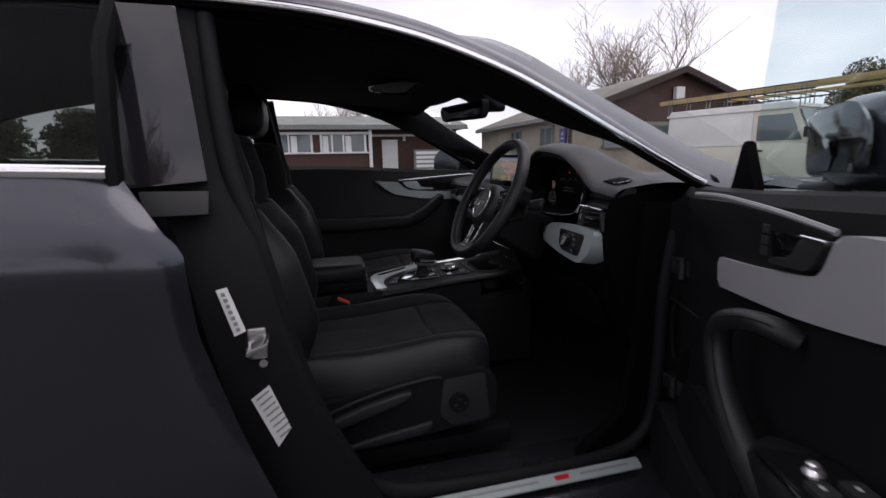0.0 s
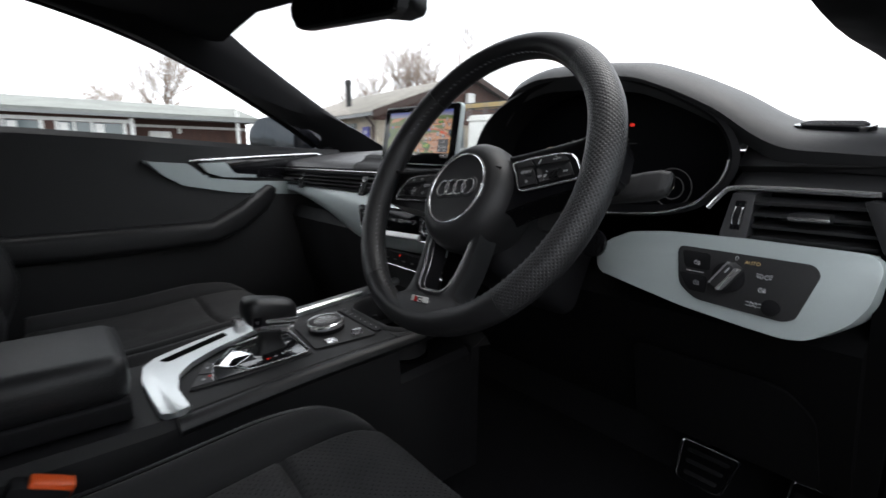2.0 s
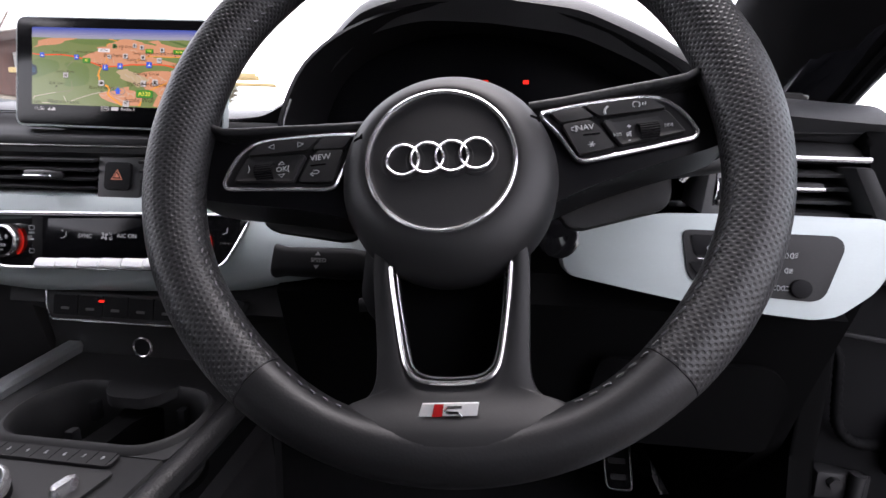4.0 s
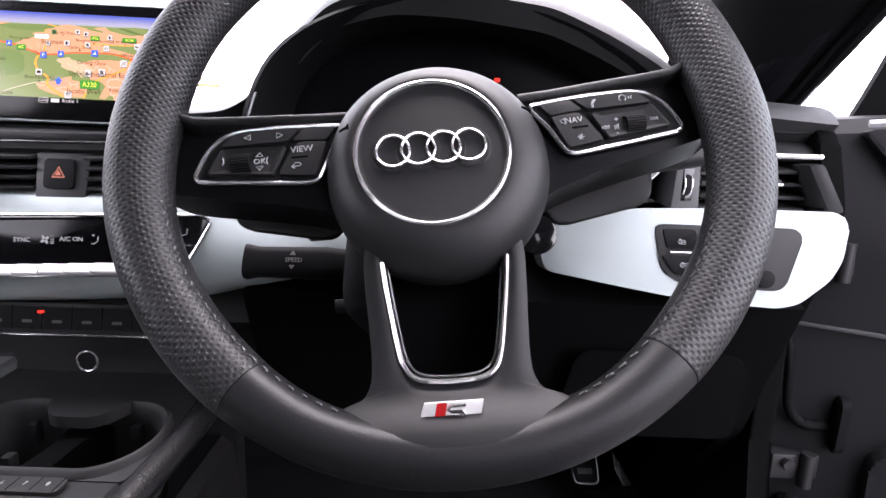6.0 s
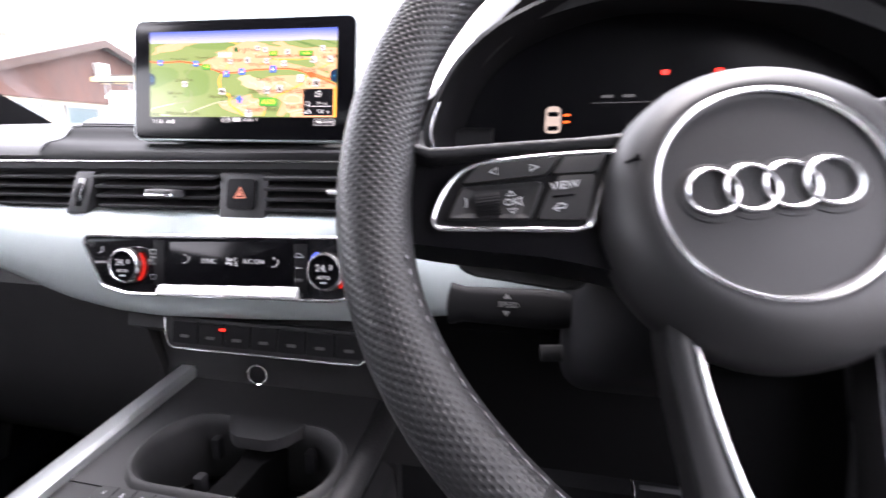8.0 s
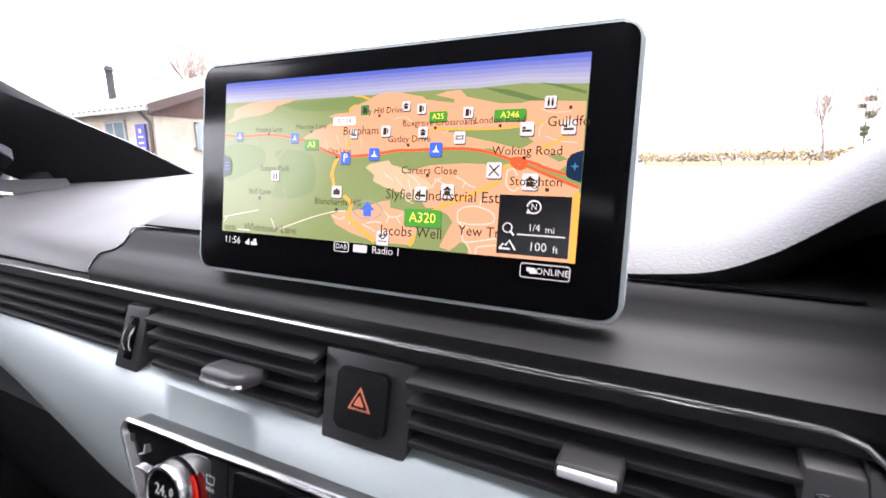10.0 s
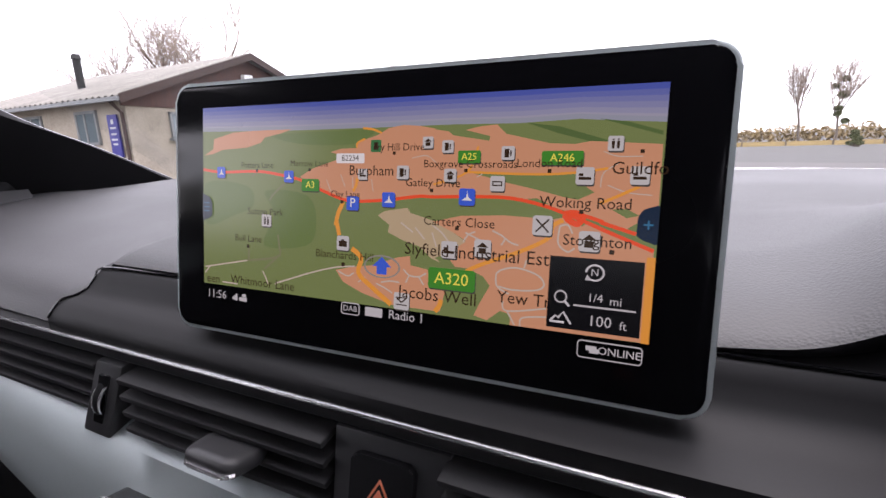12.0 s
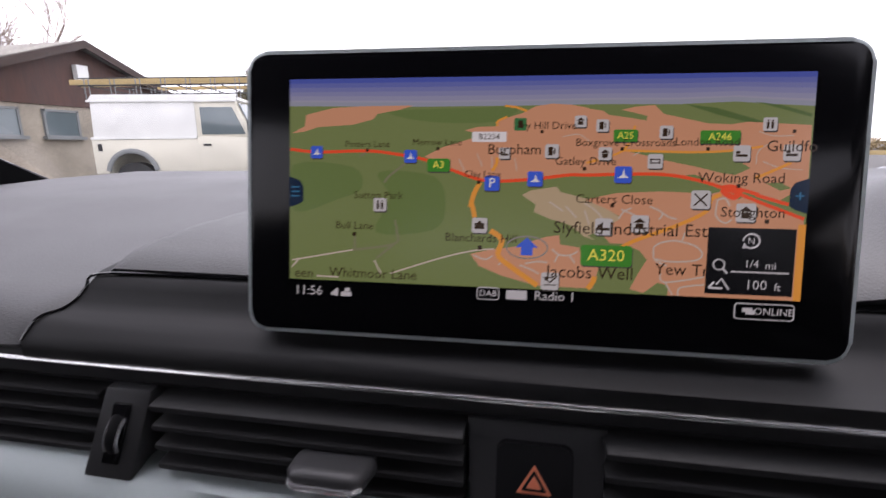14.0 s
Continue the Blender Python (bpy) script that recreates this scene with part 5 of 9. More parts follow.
    return part(name, b, material, screen, raw=True)


def label(text, px, py, size, material=None, k=9, align="CENTER"):
    x, y = sx(px, py)
    return words("map_word", text, size * 0.92, SCR @ Matrix.Translation((x, y, 0.0005 + 0.00004 * k)), material or C_TEXT, screen, align=align, depth=0.0)


def icon(px, py, s, material, k=8, mark=None, ratio=1.0):
    x, y = sx(px, py)
    T = SCR @ Matrix.Translation((x, y, 0.0005 + 0.00004 * k))
    b = BM()
    plate(b, rrect(s * ratio, s, s * 0.12, 2), T, 0.00003)
    o = part("map_icon", b, material, screen)
    if mark:
        b = BM()
        for pts in mark:
            plate(b, [(u * s, v * s) for u, v in pts], T @ Matrix.Translation((0, 0, 0.00004)), 0.00003)
        part("icon_mark", b, C_WHITE if material is C_BLUE else C_TEXT, o)
    return o


area("map_ground", [(0, 0.09), (1, 0.09), (1, 1), (0, 1)], C_GREEN, 0)
HORIZON = [(0, 0.123), (0.264, 0.13), (0.479, 0.128), (0.638, 0.124), (0.765, 0.127), (0.868, 0.117), (0.926, 0.128), (1, 0.138)]
for k in range(6):
    q = k / 5
    lo = [(x, y * k / 6) for x, y in HORIZON]
    hi = [(x, y * (k + 1) / 6 + 0.002) for x, y in HORIZON]
    area("map_sky", lo + hi[::-1], glow("map_sky_band", (0.085 + 0.30 * q, 0.12 + 0.26 * q, 0.44 + 0.02 * q), 0.8), 0.5)
area("map_haze", [(x, y - 0.012) for x, y in HORIZON] + [(x, y + 0.008) for x, y in HORIZON[::-1]], C_HAZE, 1)
C_FIELD = glow("map_field_green", (0.150, 0.215, 0.066), 0.85)
area("map_hill", [(0.222, 0.156), (0.394, 0.145), (0.473, 0.144), (0.429, 0.21), (0.311, 0.212), (0.235, 0.185)], C_FIELD, 2, 3)
area("map_hill", [(0.778, 0.134), (0.836, 0.153), (0.885, 0.189), (0.916, 0.212), (0.924, 0.218), (0.885, 0.213), (0.837, 0.182), (0.803, 0.155)], C_GREEN2, 3)
area("map_hill", [(0.899, 0.126), (0.945, 0.142), (0.996, 0.179), (0.996, 0.194), (0.945, 0.158)], C_GREEN2, 3)
area("map_field", [(0.193, 0.453), (0.309, 0.471), (0.333, 0.616), (0.307, 0.73), (0.189, 0.748), (0.218, 0.578)], C_FIELD, 1, 4)
area("map_field", [(0.007, 0.422), (0.138, 0.43), (0.157, 0.532), (0.107, 0.588), (0.01, 0.652)], C_FIELD, 1, 4)
area("map_town", [(0.004, 0.265), (0.033, 0.23), (0.036, 0.174), (0.096, 0.141), (0.156, 0.134), (0.264, 0.132), (0.235, 0.152), (0.189, 0.171), (0.179, 0.198), (0.137, 0.223), (0.063, 0.234), (0.033, 0.256)], C_TOWN, 2)
area("map_town", [(0.288, 0.375), (0.322, 0.332), (0.388, 0.284), (0.394, 0.267), (0.368, 0.25), (0.394, 0.234), (0.434, 0.231), (0.433, 0.204), (0.479, 0.172), (0.505, 0.14), (0.537, 0.128), (0.573, 0.134), (0.608, 0.15), (0.603, 0.151), (0.632, 0.162), (0.642, 0.18), (0.712, 0.206), (0.713, 0.186), (0.666, 0.158), (0.693, 0.144), (0.725, 0.138), (0.743, 0.178), (0.821, 0.22), (0.862, 0.224), (0.889, 0.213), (0.997, 0.228), (0.998, 0.48), (0.95, 0.561), (0.878, 0.505), (0.825, 0.48), (0.782, 0.457), (0.738, 0.446), (0.673, 0.448), (0.605, 0.454), (0.574, 0.455), (0.509, 0.475), (0.445, 0.487), (0.402, 0.481), (0.358, 0.448), (0.319, 0.412)], C_TOWN, 3)
area("map_park", [(0.674, 0.341), (0.798, 0.349), (0.868, 0.34), (0.872, 0.374), (0.899, 0.416), (0.873, 0.447), (0.849, 0.438), (0.803, 0.411), (0.746, 0.383), (0.714, 0.363)], C_GREEN, 4)
area("map_park", [(0.927, 0.481), (0.952, 0.478), (0.971, 0.501), (0.952, 0.513)], C_GREEN, 4)
area("map_park", [(0.786, 0.45), (0.803, 0.446), (0.825, 0.468), (0.808, 0.471)], C_GREEN, 4)
area("map_town", [(0.606, 0.576), (0.664, 0.535), (0.747, 0.524), (0.834, 0.531), (0.858, 0.517), (0.883, 0.554), (0.891, 0.538), (0.939, 0.581), (0.996, 0.635), (1, 0.999), (0.767, 1), (0.768, 0.954), (0.748, 0.943), (0.723, 0.993), (0.697, 0.978), (0.711, 0.906), (0.726, 0.838), (0.712, 0.798), (0.681, 0.769), (0.656, 0.767), (0.636, 0.713), (0.675, 0.647), (0.65, 0.612), (0.606, 0.568)], C_TOWN, 3)
area("map_sand", [(0.485, 0.552), (0.501, 0.53), (0.551, 0.51), (0.559, 0.534), (0.61, 0.565), (0.606, 0.568), (0.65, 0.612), (0.675, 0.65), (0.636, 0.715), (0.607, 0.74), (0.627, 0.754), (0.581, 0.689), (0.539, 0.661), (0.509, 0.63), (0.512, 0.595), (0.495, 0.569)], C_SAND, 4)
area("map_town", [(0.386, 0.84), (0.428, 0.815), (0.473, 0.799), (0.534, 0.747), (0.56, 0.737), (0.562, 0.78), (0.599, 0.792), (0.607, 0.853), (0.638, 0.88), (0.628, 0.983), (0.608, 0.983), (0.523, 0.982), (0.451, 0.941), (0.404, 0.897)], C_TOWN, 3)
road("main_road", [(0.002, 0.343), (0.06, 0.357), (0.167, 0.35), (0.227, 0.364), (0.284, 0.387), (0.319, 0.416), (0.358, 0.45), (0.402, 0.483), (0.445, 0.488), (0.509, 0.476), (0.574, 0.455), (0.605, 0.455), (0.673, 0.449), (0.738, 0.447), (0.782, 0.458), (0.825, 0.482), (0.858, 0.509), (0.891, 0.538), (0.923, 0.569), (0.969, 0.611), (0.996, 0.635)], C_RED, 6, 0.0006)
road("main_road", [(0.858, 0.507), (0.883, 0.51), (0.914, 0.531), (0.915, 0.536), (0.968, 0.573)], C_RED, 6, 0.0006)
road("main_road", [(0.852, 0.507), (0.868, 0.501), (0.883, 0.515), (0.875, 0.545), (0.859, 0.529), (0.853, 0.509)], C_RED, 6, 0.001)
road("side_road", [(0.402, 0.495), (0.39, 0.549), (0.384, 0.61), (0.386, 0.598), (0.393, 0.663)], C_ORANGE, 5, 0.0009)
road("side_road", [(0.425, 0.724), (0.448, 0.768), (0.442, 0.841), (0.468, 0.895), (0.521, 0.98)], C_ORANGE, 5, 0.001)
road("side_road", [(0.671, 0.795), (0.704, 0.75), (0.78, 0.674), (0.827, 0.611), (0.834, 0.559), (0.851, 0.532)], C_ORANGE, 5, 0.0007)
road("side_road", [(0.63, 0.926), (0.627, 0.955), (0.618, 0.986)], C_ORANGE, 5, 0.0009)
road("side_road", [(0.434, 0.377), (0.433, 0.406), (0.425, 0.441)], C_ORANGE, 5, 0.0006)
road("side_road", [(0.446, 0.137), (0.468, 0.144), (0.489, 0.162)], C_ORANGE, 5, 0.0004)
road("side_road", [(0.433, 0.231), (0.433, 0.208), (0.451, 0.188)], C_ORANGE, 5, 0.0004)
road("side_road", [(0.909, 0.459), (0.936, 0.428), (0.968, 0.389)], C_ORANGE, 5, 0.0005)
road("side_road", [(0.605, 0.399), (0.672, 0.341), (0.692, 0.229)], C_ORANGE, 5, 0.0004)
road("side_road", [(0.672, 0.341), (0.798, 0.347), (0.868, 0.338), (0.918, 0.32)], C_ORANGE, 5, 0.0004)
road("lane", [(0.006, 0.903), (0.139, 0.841)], C_LANE, 4.6, 0.0003)
road("lane", [(0.021, 0.897), (0.005, 0.939)], C_LANE, 4.6, 0.0003)
road("lane", [(0.221, 0.952), (0.319, 0.871), (0.386, 0.827), (0.433, 0.812)], C_LANE, 4.6, 0.0003)
road("lane", [(0.186, 0.889), (0.202, 0.957)], C_LANE, 4.6, 0.0003)
road("lane", [(0.061, 0.98), (0.109, 0.981)], C_LANE, 4.6, 0.0003)
road("lane", [(0.392, 0.844), (0.416, 0.864), (0.431, 0.845)], C_LANE, 4.6, 0.0003)
road("lane", [(0.442, 0.889), (0.459, 0.861)], C_LANE, 4.6, 0.0003)
road("lane", [(0.485, 0.885), (0.507, 0.904), (0.523, 0.924)], C_LANE, 4.6, 0.0003)
road("lane", [(0.496, 0.877), (0.518, 0.866), (0.539, 0.868)], C_LANE, 4.6, 0.0003)
road("lane", [(0.547, 0.802), (0.56, 0.828), (0.581, 0.83), (0.597, 0.81)], C_LANE, 4.6, 0.0003)
road("lane", [(0.56, 0.828), (0.553, 0.865)], C_LANE, 4.6, 0.0003)
road("lane", [(0.581, 0.83), (0.592, 0.867)], C_LANE, 4.6, 0.0003)
road("lane", [(0.737, 0.78), (0.74, 0.835), (0.763, 0.864)], C_LANE, 4.6, 0.0003)
road("lane", [(0.742, 0.834), (0.769, 0.844), (0.813, 0.834), (0.825, 0.805), (0.812, 0.769), (0.777, 0.747), (0.75, 0.758), (0.737, 0.78)], C_LANE, 4.6, 0.0003)
road("lane", [(0.752, 0.898), (0.761, 0.939), (0.831, 0.908)], C_LANE, 4.6, 0.0003)
road("lane", [(0.761, 0.939), (0.776, 0.997)], C_LANE, 4.6, 0.0003)
road("lane", [(0.786, 1), (0.79, 0.961), (0.832, 0.944)], C_LANE, 4.6, 0.0003)
road("lane", [(0.788, 0.745), (0.792, 0.708)], C_LANE, 4.6, 0.0003)
road("lane", [(0.846, 0.558), (0.845, 0.628), (0.861, 0.661), (0.873, 0.644)], C_LANE, 4.6, 0.0003)
road("lane", [(0.846, 0.558), (0.859, 0.551), (0.868, 0.585)], C_LANE, 4.6, 0.0003)
road("lane", [(0.606, 0.585), (0.626, 0.616), (0.641, 0.657)], C_LANE, 4.6, 0.0003)
road("lane", [(0.674, 0.609), (0.703, 0.638)], C_LANE, 4.6, 0.0003)
road("lane", [(0.749, 0.621), (0.762, 0.64), (0.776, 0.649)], C_LANE, 4.6, 0.0003)
road("lane", [(0.726, 0.593), (0.749, 0.621), (0.744, 0.653)], C_LANE, 4.6, 0.0003)
road("lane", [(0.67, 0.653), (0.679, 0.62), (0.693, 0.602)], C_LANE, 4.6, 0.0003)
road("lane", [(0.538, 0.581), (0.565, 0.623)], C_LANE, 4.6, 0.0003)
road("lane", [(0.57, 0.6), (0.591, 0.653)], C_LANE, 4.6, 0.0003)
road("lane", [(0.606, 0.618), (0.616, 0.683)], C_LANE, 4.6, 0.0003)
road("lane", [(0.423, 0.371), (0.425, 0.441)], C_LANE, 4.6, 0.00016)
road("lane", [(0.358, 0.385), (0.37, 0.444)], C_LANE, 4.6, 0.00016)
road("lane", [(0.394, 0.36), (0.405, 0.418)], C_LANE, 4.6, 0.00016)
road("lane", [(0.468, 0.381), (0.473, 0.438)], C_LANE, 4.6, 0.00016)
road("lane", [(0.558, 0.28), (0.589, 0.269), (0.609, 0.301)], C_LANE, 4.6, 0.00016)
road("lane", [(0.691, 0.364), (0.705, 0.343)], C_LANE, 4.6, 0.00016)
road("lane", [(0.909, 0.254), (0.932, 0.273), (0.969, 0.273)], C_LANE, 4.6, 0.00016)
road("lane", [(0.919, 0.386), (0.95, 0.413), (0.987, 0.421)], C_LANE, 4.6, 0.00016)
road("lane", [(0.933, 0.301), (0.911, 0.339), (0.908, 0.396)], C_LANE, 4.6, 0.00016)
C_TRACK = glow("map_track", (0.24, 0.24, 0.13), 0.8)
road("lane", [(0.139, 0.841), (0.229, 0.803), (0.233, 0.741), (0.229, 0.684)], C_TRACK, 4, 0.00045)
road("lane", [(0.229, 0.803), (0.191, 0.878)], C_TRACK, 4, 0.00045)
road("lane", [(0.144, 0.761), (0.144, 0.837)], C_TRACK, 4, 0.00045)
road("lane", [(0.265, 0.381), (0.219, 0.464), (0.205, 0.503)], C_TRACK, 4, 0.00045)
road("lane", [(0.17, 0.35), (0.153, 0.378)], C_TRACK, 4, 0.00045)
tri_up = [[(-0.32, -0.2), (0.32, -0.2), (0.05, 0.05)], [(-0.06, -0.1), (0.12, -0.1), (0.03, 0.36)]]
C_ICON = glow("map_icon_plate", (0.60, 0.58, 0.56), 0.8)
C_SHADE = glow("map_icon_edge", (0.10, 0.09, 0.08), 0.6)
for (px, py), s in zip([(0.06, 0.358), (0.259, 0.375), (0.509, 0.476), (0.674, 0.451)], (0.0048, 0.0049, 0.0056, 0.0060)):
    icon(px + 0.0014, py + 0.006, s, C_SHADE, 7)
    icon(px, py, s, C_BLUE, 8, tri_up)
icon(0.4264, 0.5050, 0.0058, C_SHADE, 7)
icon(0.425, 0.499, 0.0056, C_BLUE, 8, None)
label("P", 0.425, 0.499, 0.0056, C_WHITE, 10)
MARKS = {
    "camera": [[(-0.32, -0.24), (0.32, -0.24), (0.32, 0.16), (-0.32, 0.16)], [(-0.14, 0.16), (0.14, 0.16), (0.08, 0.28), (-0.08, 0.28)]],
    "cutlery": [[(-0.36, -0.30), (-0.30, -0.36), (0.36, 0.30), (0.30, 0.36)], [(0.36, -0.30), (0.30, -0.36), (-0.36, 0.30), (-0.30, 0.36)]],
    "house": [[(-0.36, 0.06), (0.36, 0.06), (0.0, 0.34)], [(-0.22, -0.30), (0.22, -0.30), (0.22, 0.02), (-0.22, 0.02)]],
    "pair": [[(-0.24, -0.34), (-0.08, -0.34), (-0.06, 0.16), (-0.26, 0.16)], [(0.08, -0.34), (0.24, -0.34), (0.26, 0.16), (0.06, 0.16)], [(-0.22, 0.2), (-0.1, 0.2), (-0.1, 0.32), (-0.22, 0.32)], [(0.1, 0.2), (0.22, 0.2), (0.22, 0.32), (0.1, 0.32)]],
    "ring": [[(-0.34, -0.16), (0.34, -0.16), (0.34, -0.08), (-0.34, -0.08)], [(-0.34, 0.16), (0.34, 0.16), (0.34, 0.08), (-0.34, 0.08)], [(-0.34, -0.16), (-0.26, -0.16), (-0.26, 0.16), (-0.34, 0.16)], [(0.26, -0.16), (0.34, -0.16), (0.34, 0.16), (0.26, 0.16)]],
    "bed": [[(-0.34, -0.22), (0.34, -0.22), (0.34, -0.06), (-0.34, -0.06)], [(-0.34, -0.02), (-0.10, -0.02), (-0.10, 0.14), (-0.34, 0.14)]],
    "letter": [[(-0.36, -0.24), (0.36, -0.24), (0.36, -0.18), (-0.36, -0.18)], [(-0.36, 0.24), (0.36, 0.24), (0.36, 0.18), (-0.36, 0.18)], [(-0.36, 0.20), (-0.28, 0.22), (0.03, -0.04), (-0.03, -0.10)], [(0.36, 0.20), (0.28, 0.22), (-0.03, -0.04), (0.03, -0.10)]],
    "pump": [[(-0.26, -0.32), (0.08, -0.32), (0.08, 0.30), (-0.26, 0.30)], [(0.16, -0.22), (0.26, -0.22), (0.26, 0.20), (0.16, 0.20)]],
}
for px, py, s, mark in ((0.448, 0.357, 0.0042, "bed"), (0.539, 0.346, 0.005, "pump"), (0.591, 0.21, 0.0042, "house"), (0.632, 0.229, 0.0044, "pump"), (0.639, 0.357, 0.0047, "house"), (0.748, 0.259, 0.0046, "pump"), (0.731, 0.389, 0.0052, "ring"), (0.882, 0.351, 0.0056, "bed"), (0.967, 0.347, 0.0056, "bed"), (0.927, 0.224, 0.0046, "pair"), (0.816, 0.559, 0.0066, "cutlery"), (0.896, 0.613, 0.0066, "house"), (0.709, 0.674, 0.0062, "house"), (0.643, 0.692, 0.0062, "bed"), (0.197, 0.612, 0.0052, "pair"), (0.403, 0.701, 0.0058, "camera"), (0.545, 0.957, 0.0066, "letter")):
    icon(px + 0.0016, py + 0.007, s, C_SHADE, 7)
    icon(px, py, s, C_ICON, 8, MARKS[mark])
icon(0.477, 0.223, 0.0046, glow("map_green_plate", (0.05, 0.20, 0.07), 0.8), 8, [[(-0.2, -0.3), (0.2, -0.3), (0.2, 0.3), (-0.2, 0.3)]])
for tx, px, py, s, rt, k in (("A3", 0.317, 0.416, 0.005, 1.75, 8), ("A25", 0.675, 0.275, 0.0044, 1.9, 8), ("A246", 0.843, 0.28, 0.0046, 2.9, 8), ("A320", 0.65, 0.827, 0.0078, 2.35, 11)):
    icon(px + 0.0014, py + 0.006, s, C_SHADE, k - 0.5, None, rt)
    icon(px, py, s, C_SIGN, k, None, rt)
    label(tx, px, py, s * 0.86, C_YELLOW, k + 1)
icon(0.417, 0.281, 0.0038, C_WHITE, 8, None, 3.4)
label("B2234", 0.417, 0.281, 0.0034, C_TEXT, 10)
for tx, px, py, s in (('Potters Lane', 0.169, 0.318, 0.0038), ('Merrow Lane', 0.313, 0.308, 0.0038), ('Burpham', 0.467, 0.341, 0.006), ('ry Hill Drive', 0.532, 0.23, 0.0043), ('Boxgrove Crossroads', 0.675, 0.307, 0.0043), ('Gatley Drive', 0.603, 0.393, 0.0046), ('London Road', 0.821, 0.303, 0.0043), ('Guildfo', 0.966, 0.321, 0.006), ('Woking Road', 0.884, 0.461, 0.0056), ('Carters Close', 0.659, 0.566, 0.0052), ('Sutton Park', 0.193, 0.567, 0.0045), ('Bull Lane', 0.143, 0.719, 0.0046), ('Blanchards Hill', 0.406, 0.763, 0.005), ('een', 0.033, 0.968, 0.0062), ('Whitmoor Lane', 0.183, 0.958, 0.006), ('Yew Tr', 0.79, 0.881, 0.0066), ('Stoughton', 0.908, 0.613, 0.0056), ('Clay Lane', 0.406, 0.457, 0.0038), ('Slyfield Industrial Est', 0.69, 0.702, 0.0071), ('Jacobs Well', 0.62, 0.911, 0.0072)):
    label(tx, px, py, s)
for px, py in [(0.169, 0.346), (0.315, 0.338), (0.519, 0.257), (0.399, 0.495), (0.602, 0.426), (0.67, 0.335), (0.823, 0.333), (0.968, 0.255), (0.88, 0.495), (0.143, 0.761), (0.405, 0.808), (0.657, 0.592), (0.933, 0.65)]:
    icon(px, py, 0.0010 + 0.0007 * py, C_TEXT, 9)
# position arrow
x, y = sx(0.498, 0.8)
T = SCR @ Matrix.Translation((x, y, 0.0009))
b = BM()
tube(b, [T @ Vector((0.0077 * math.cos(a), 0.0042 * math.sin(a), 0)) for a in [2 * math.pi * k / 28 for k in range(28)]], 0.00035, 4, closed=True)
part("arrow_ring", b, glow("map_ring", (0.30, 0.28, 0.24), 0.8), screen)
b = BM()
plate(b, [(-0.0022, -0.003), (0.0022, -0.003), (0.0022, 0.0), (0.0042, 0.0), (0.0, 0.0038), (-0.0042, 0.0), (-0.0022, 0.0)], T, 0.00003)
part("position_arrow", b, C_BLUE, screen)
# side tabs, scale box and the bottom line
M_TAB, M_TABLINE = glow("tab_navy", (0.008, 0.022, 0.05), 0.8), glow("tab_cyan", (0.04, 0.20, 0.36), 0.8)
for side, py in ((-1, 0.557), (1, 0.535)):
    xx, yy = sx(0.5 + 0.5 * side, py)
    T = SCR @ Matrix.Translation((xx, yy, 0.0009))
    b = BM()
    plate(b, rounded([(0, 0.0062), (-side * 0.0046, 0.0046), (-side * 0.0060, 0.0022), (-side * 0.0060, -0.0036), (-side * 0.0042, -0.0048), (0, -0.0062)][::-side], 0.0008), T, 0.00003)
    o = part("side_tab", b, M_TAB, screen)
    b = BM()
    if side < 0:
        for k in range(3):
            plate(b, rrect(0.0034, 0.0005, 0.0002), T @ Matrix.Translation((0.0026, -0.0016 + 0.0018 * k, 0.0001)), 0.00003)
    else:
        for w, h in ((0.0028, 0.0005), (0.0005, 0.0028)):
            plate(b, rrect(w, h, 0.0002), T @ Matrix.Translation((-0.0028, 0, 0.0001 + 0.00004 * (w < h))), 0.00003)
    part("tab_lines", b, M_TABLINE, o)
area("scale_box", [(0.833, 0.681), (0.985, 0.681), (0.985, 0.982), (0.833, 0.982)], M_BLACKBOX, 9)
area("scale_strip", [(0.987, 0.66), (1.0, 0.66), (1.0, 1.0), (0.987, 1.0)], C_ORANGE, 8)
label("1/4", 0.912, 0.842, 0.0042, C_PALE, 11)
label("mi", 0.945, 0.848, 0.0042, C_PALE, 11)
label("100", 0.922, 0.937, 0.0054, C_PALE, 11)
label("ft", 0.959, 0.943, 0.0042, C_PALE, 11)
b = BM()
xx, yy = sx(0.927, 0.878)
plate(b, rrect(0.0192, 0.0006, 0.0002), SCR @ Matrix.Translation((xx, yy, 0.001)), 0.00003)
part("scale_line", b, C_PALE, screen)
b = BM()
xx, yy = sx(0.855, 0.848)
tube(b, [SCR @ Vector((xx + 0.0019 * math.cos(a), yy + 0.0019 * math.sin(a), 0.001)) for a in [2 * math.pi * k / 16 for k in range(16)]], 0.0003, 4, closed=True)
tube(b, [SCR @ Vector((xx + 0.0014, yy - 0.0014, 0.001)), SCR @ Vector((xx + 0.0029, yy - 0.0030, 0.001))], 0.0004, 4)
part("magnifier_mark", b, C_PALE, screen)
b = BM()
xx, yy = sx(0.857, 0.937)
tube(b, [SCR @ Vector((xx + x, yy + y, 0.001)) for x, y in ((-0.0034, -0.0014), (-0.0017, 0.0006), (-0.0008, -0.0001), (0.0008, 0.0020), (0.0034, -0.0018))], 0.00038, 4)
tube(b, [SCR @ Vector((xx - 0.0034, yy - 0.0015, 0.001)), SCR @ Vector((xx + 0.0012, yy - 0.0015, 0.001))], 0.00038, 4)
part("mountain_mark", b, C_PALE, screen)
b = BM()
xx, yy = sx(0.909, 0.738)
tube(b, [SCR @ Vector((xx + 0.0027 * math.cos(a), yy + 0.0025 * math.sin(a), 0.001)) for a in [radians(-120 + 15 * k) for k in range(21)]], 0.00032, 4)
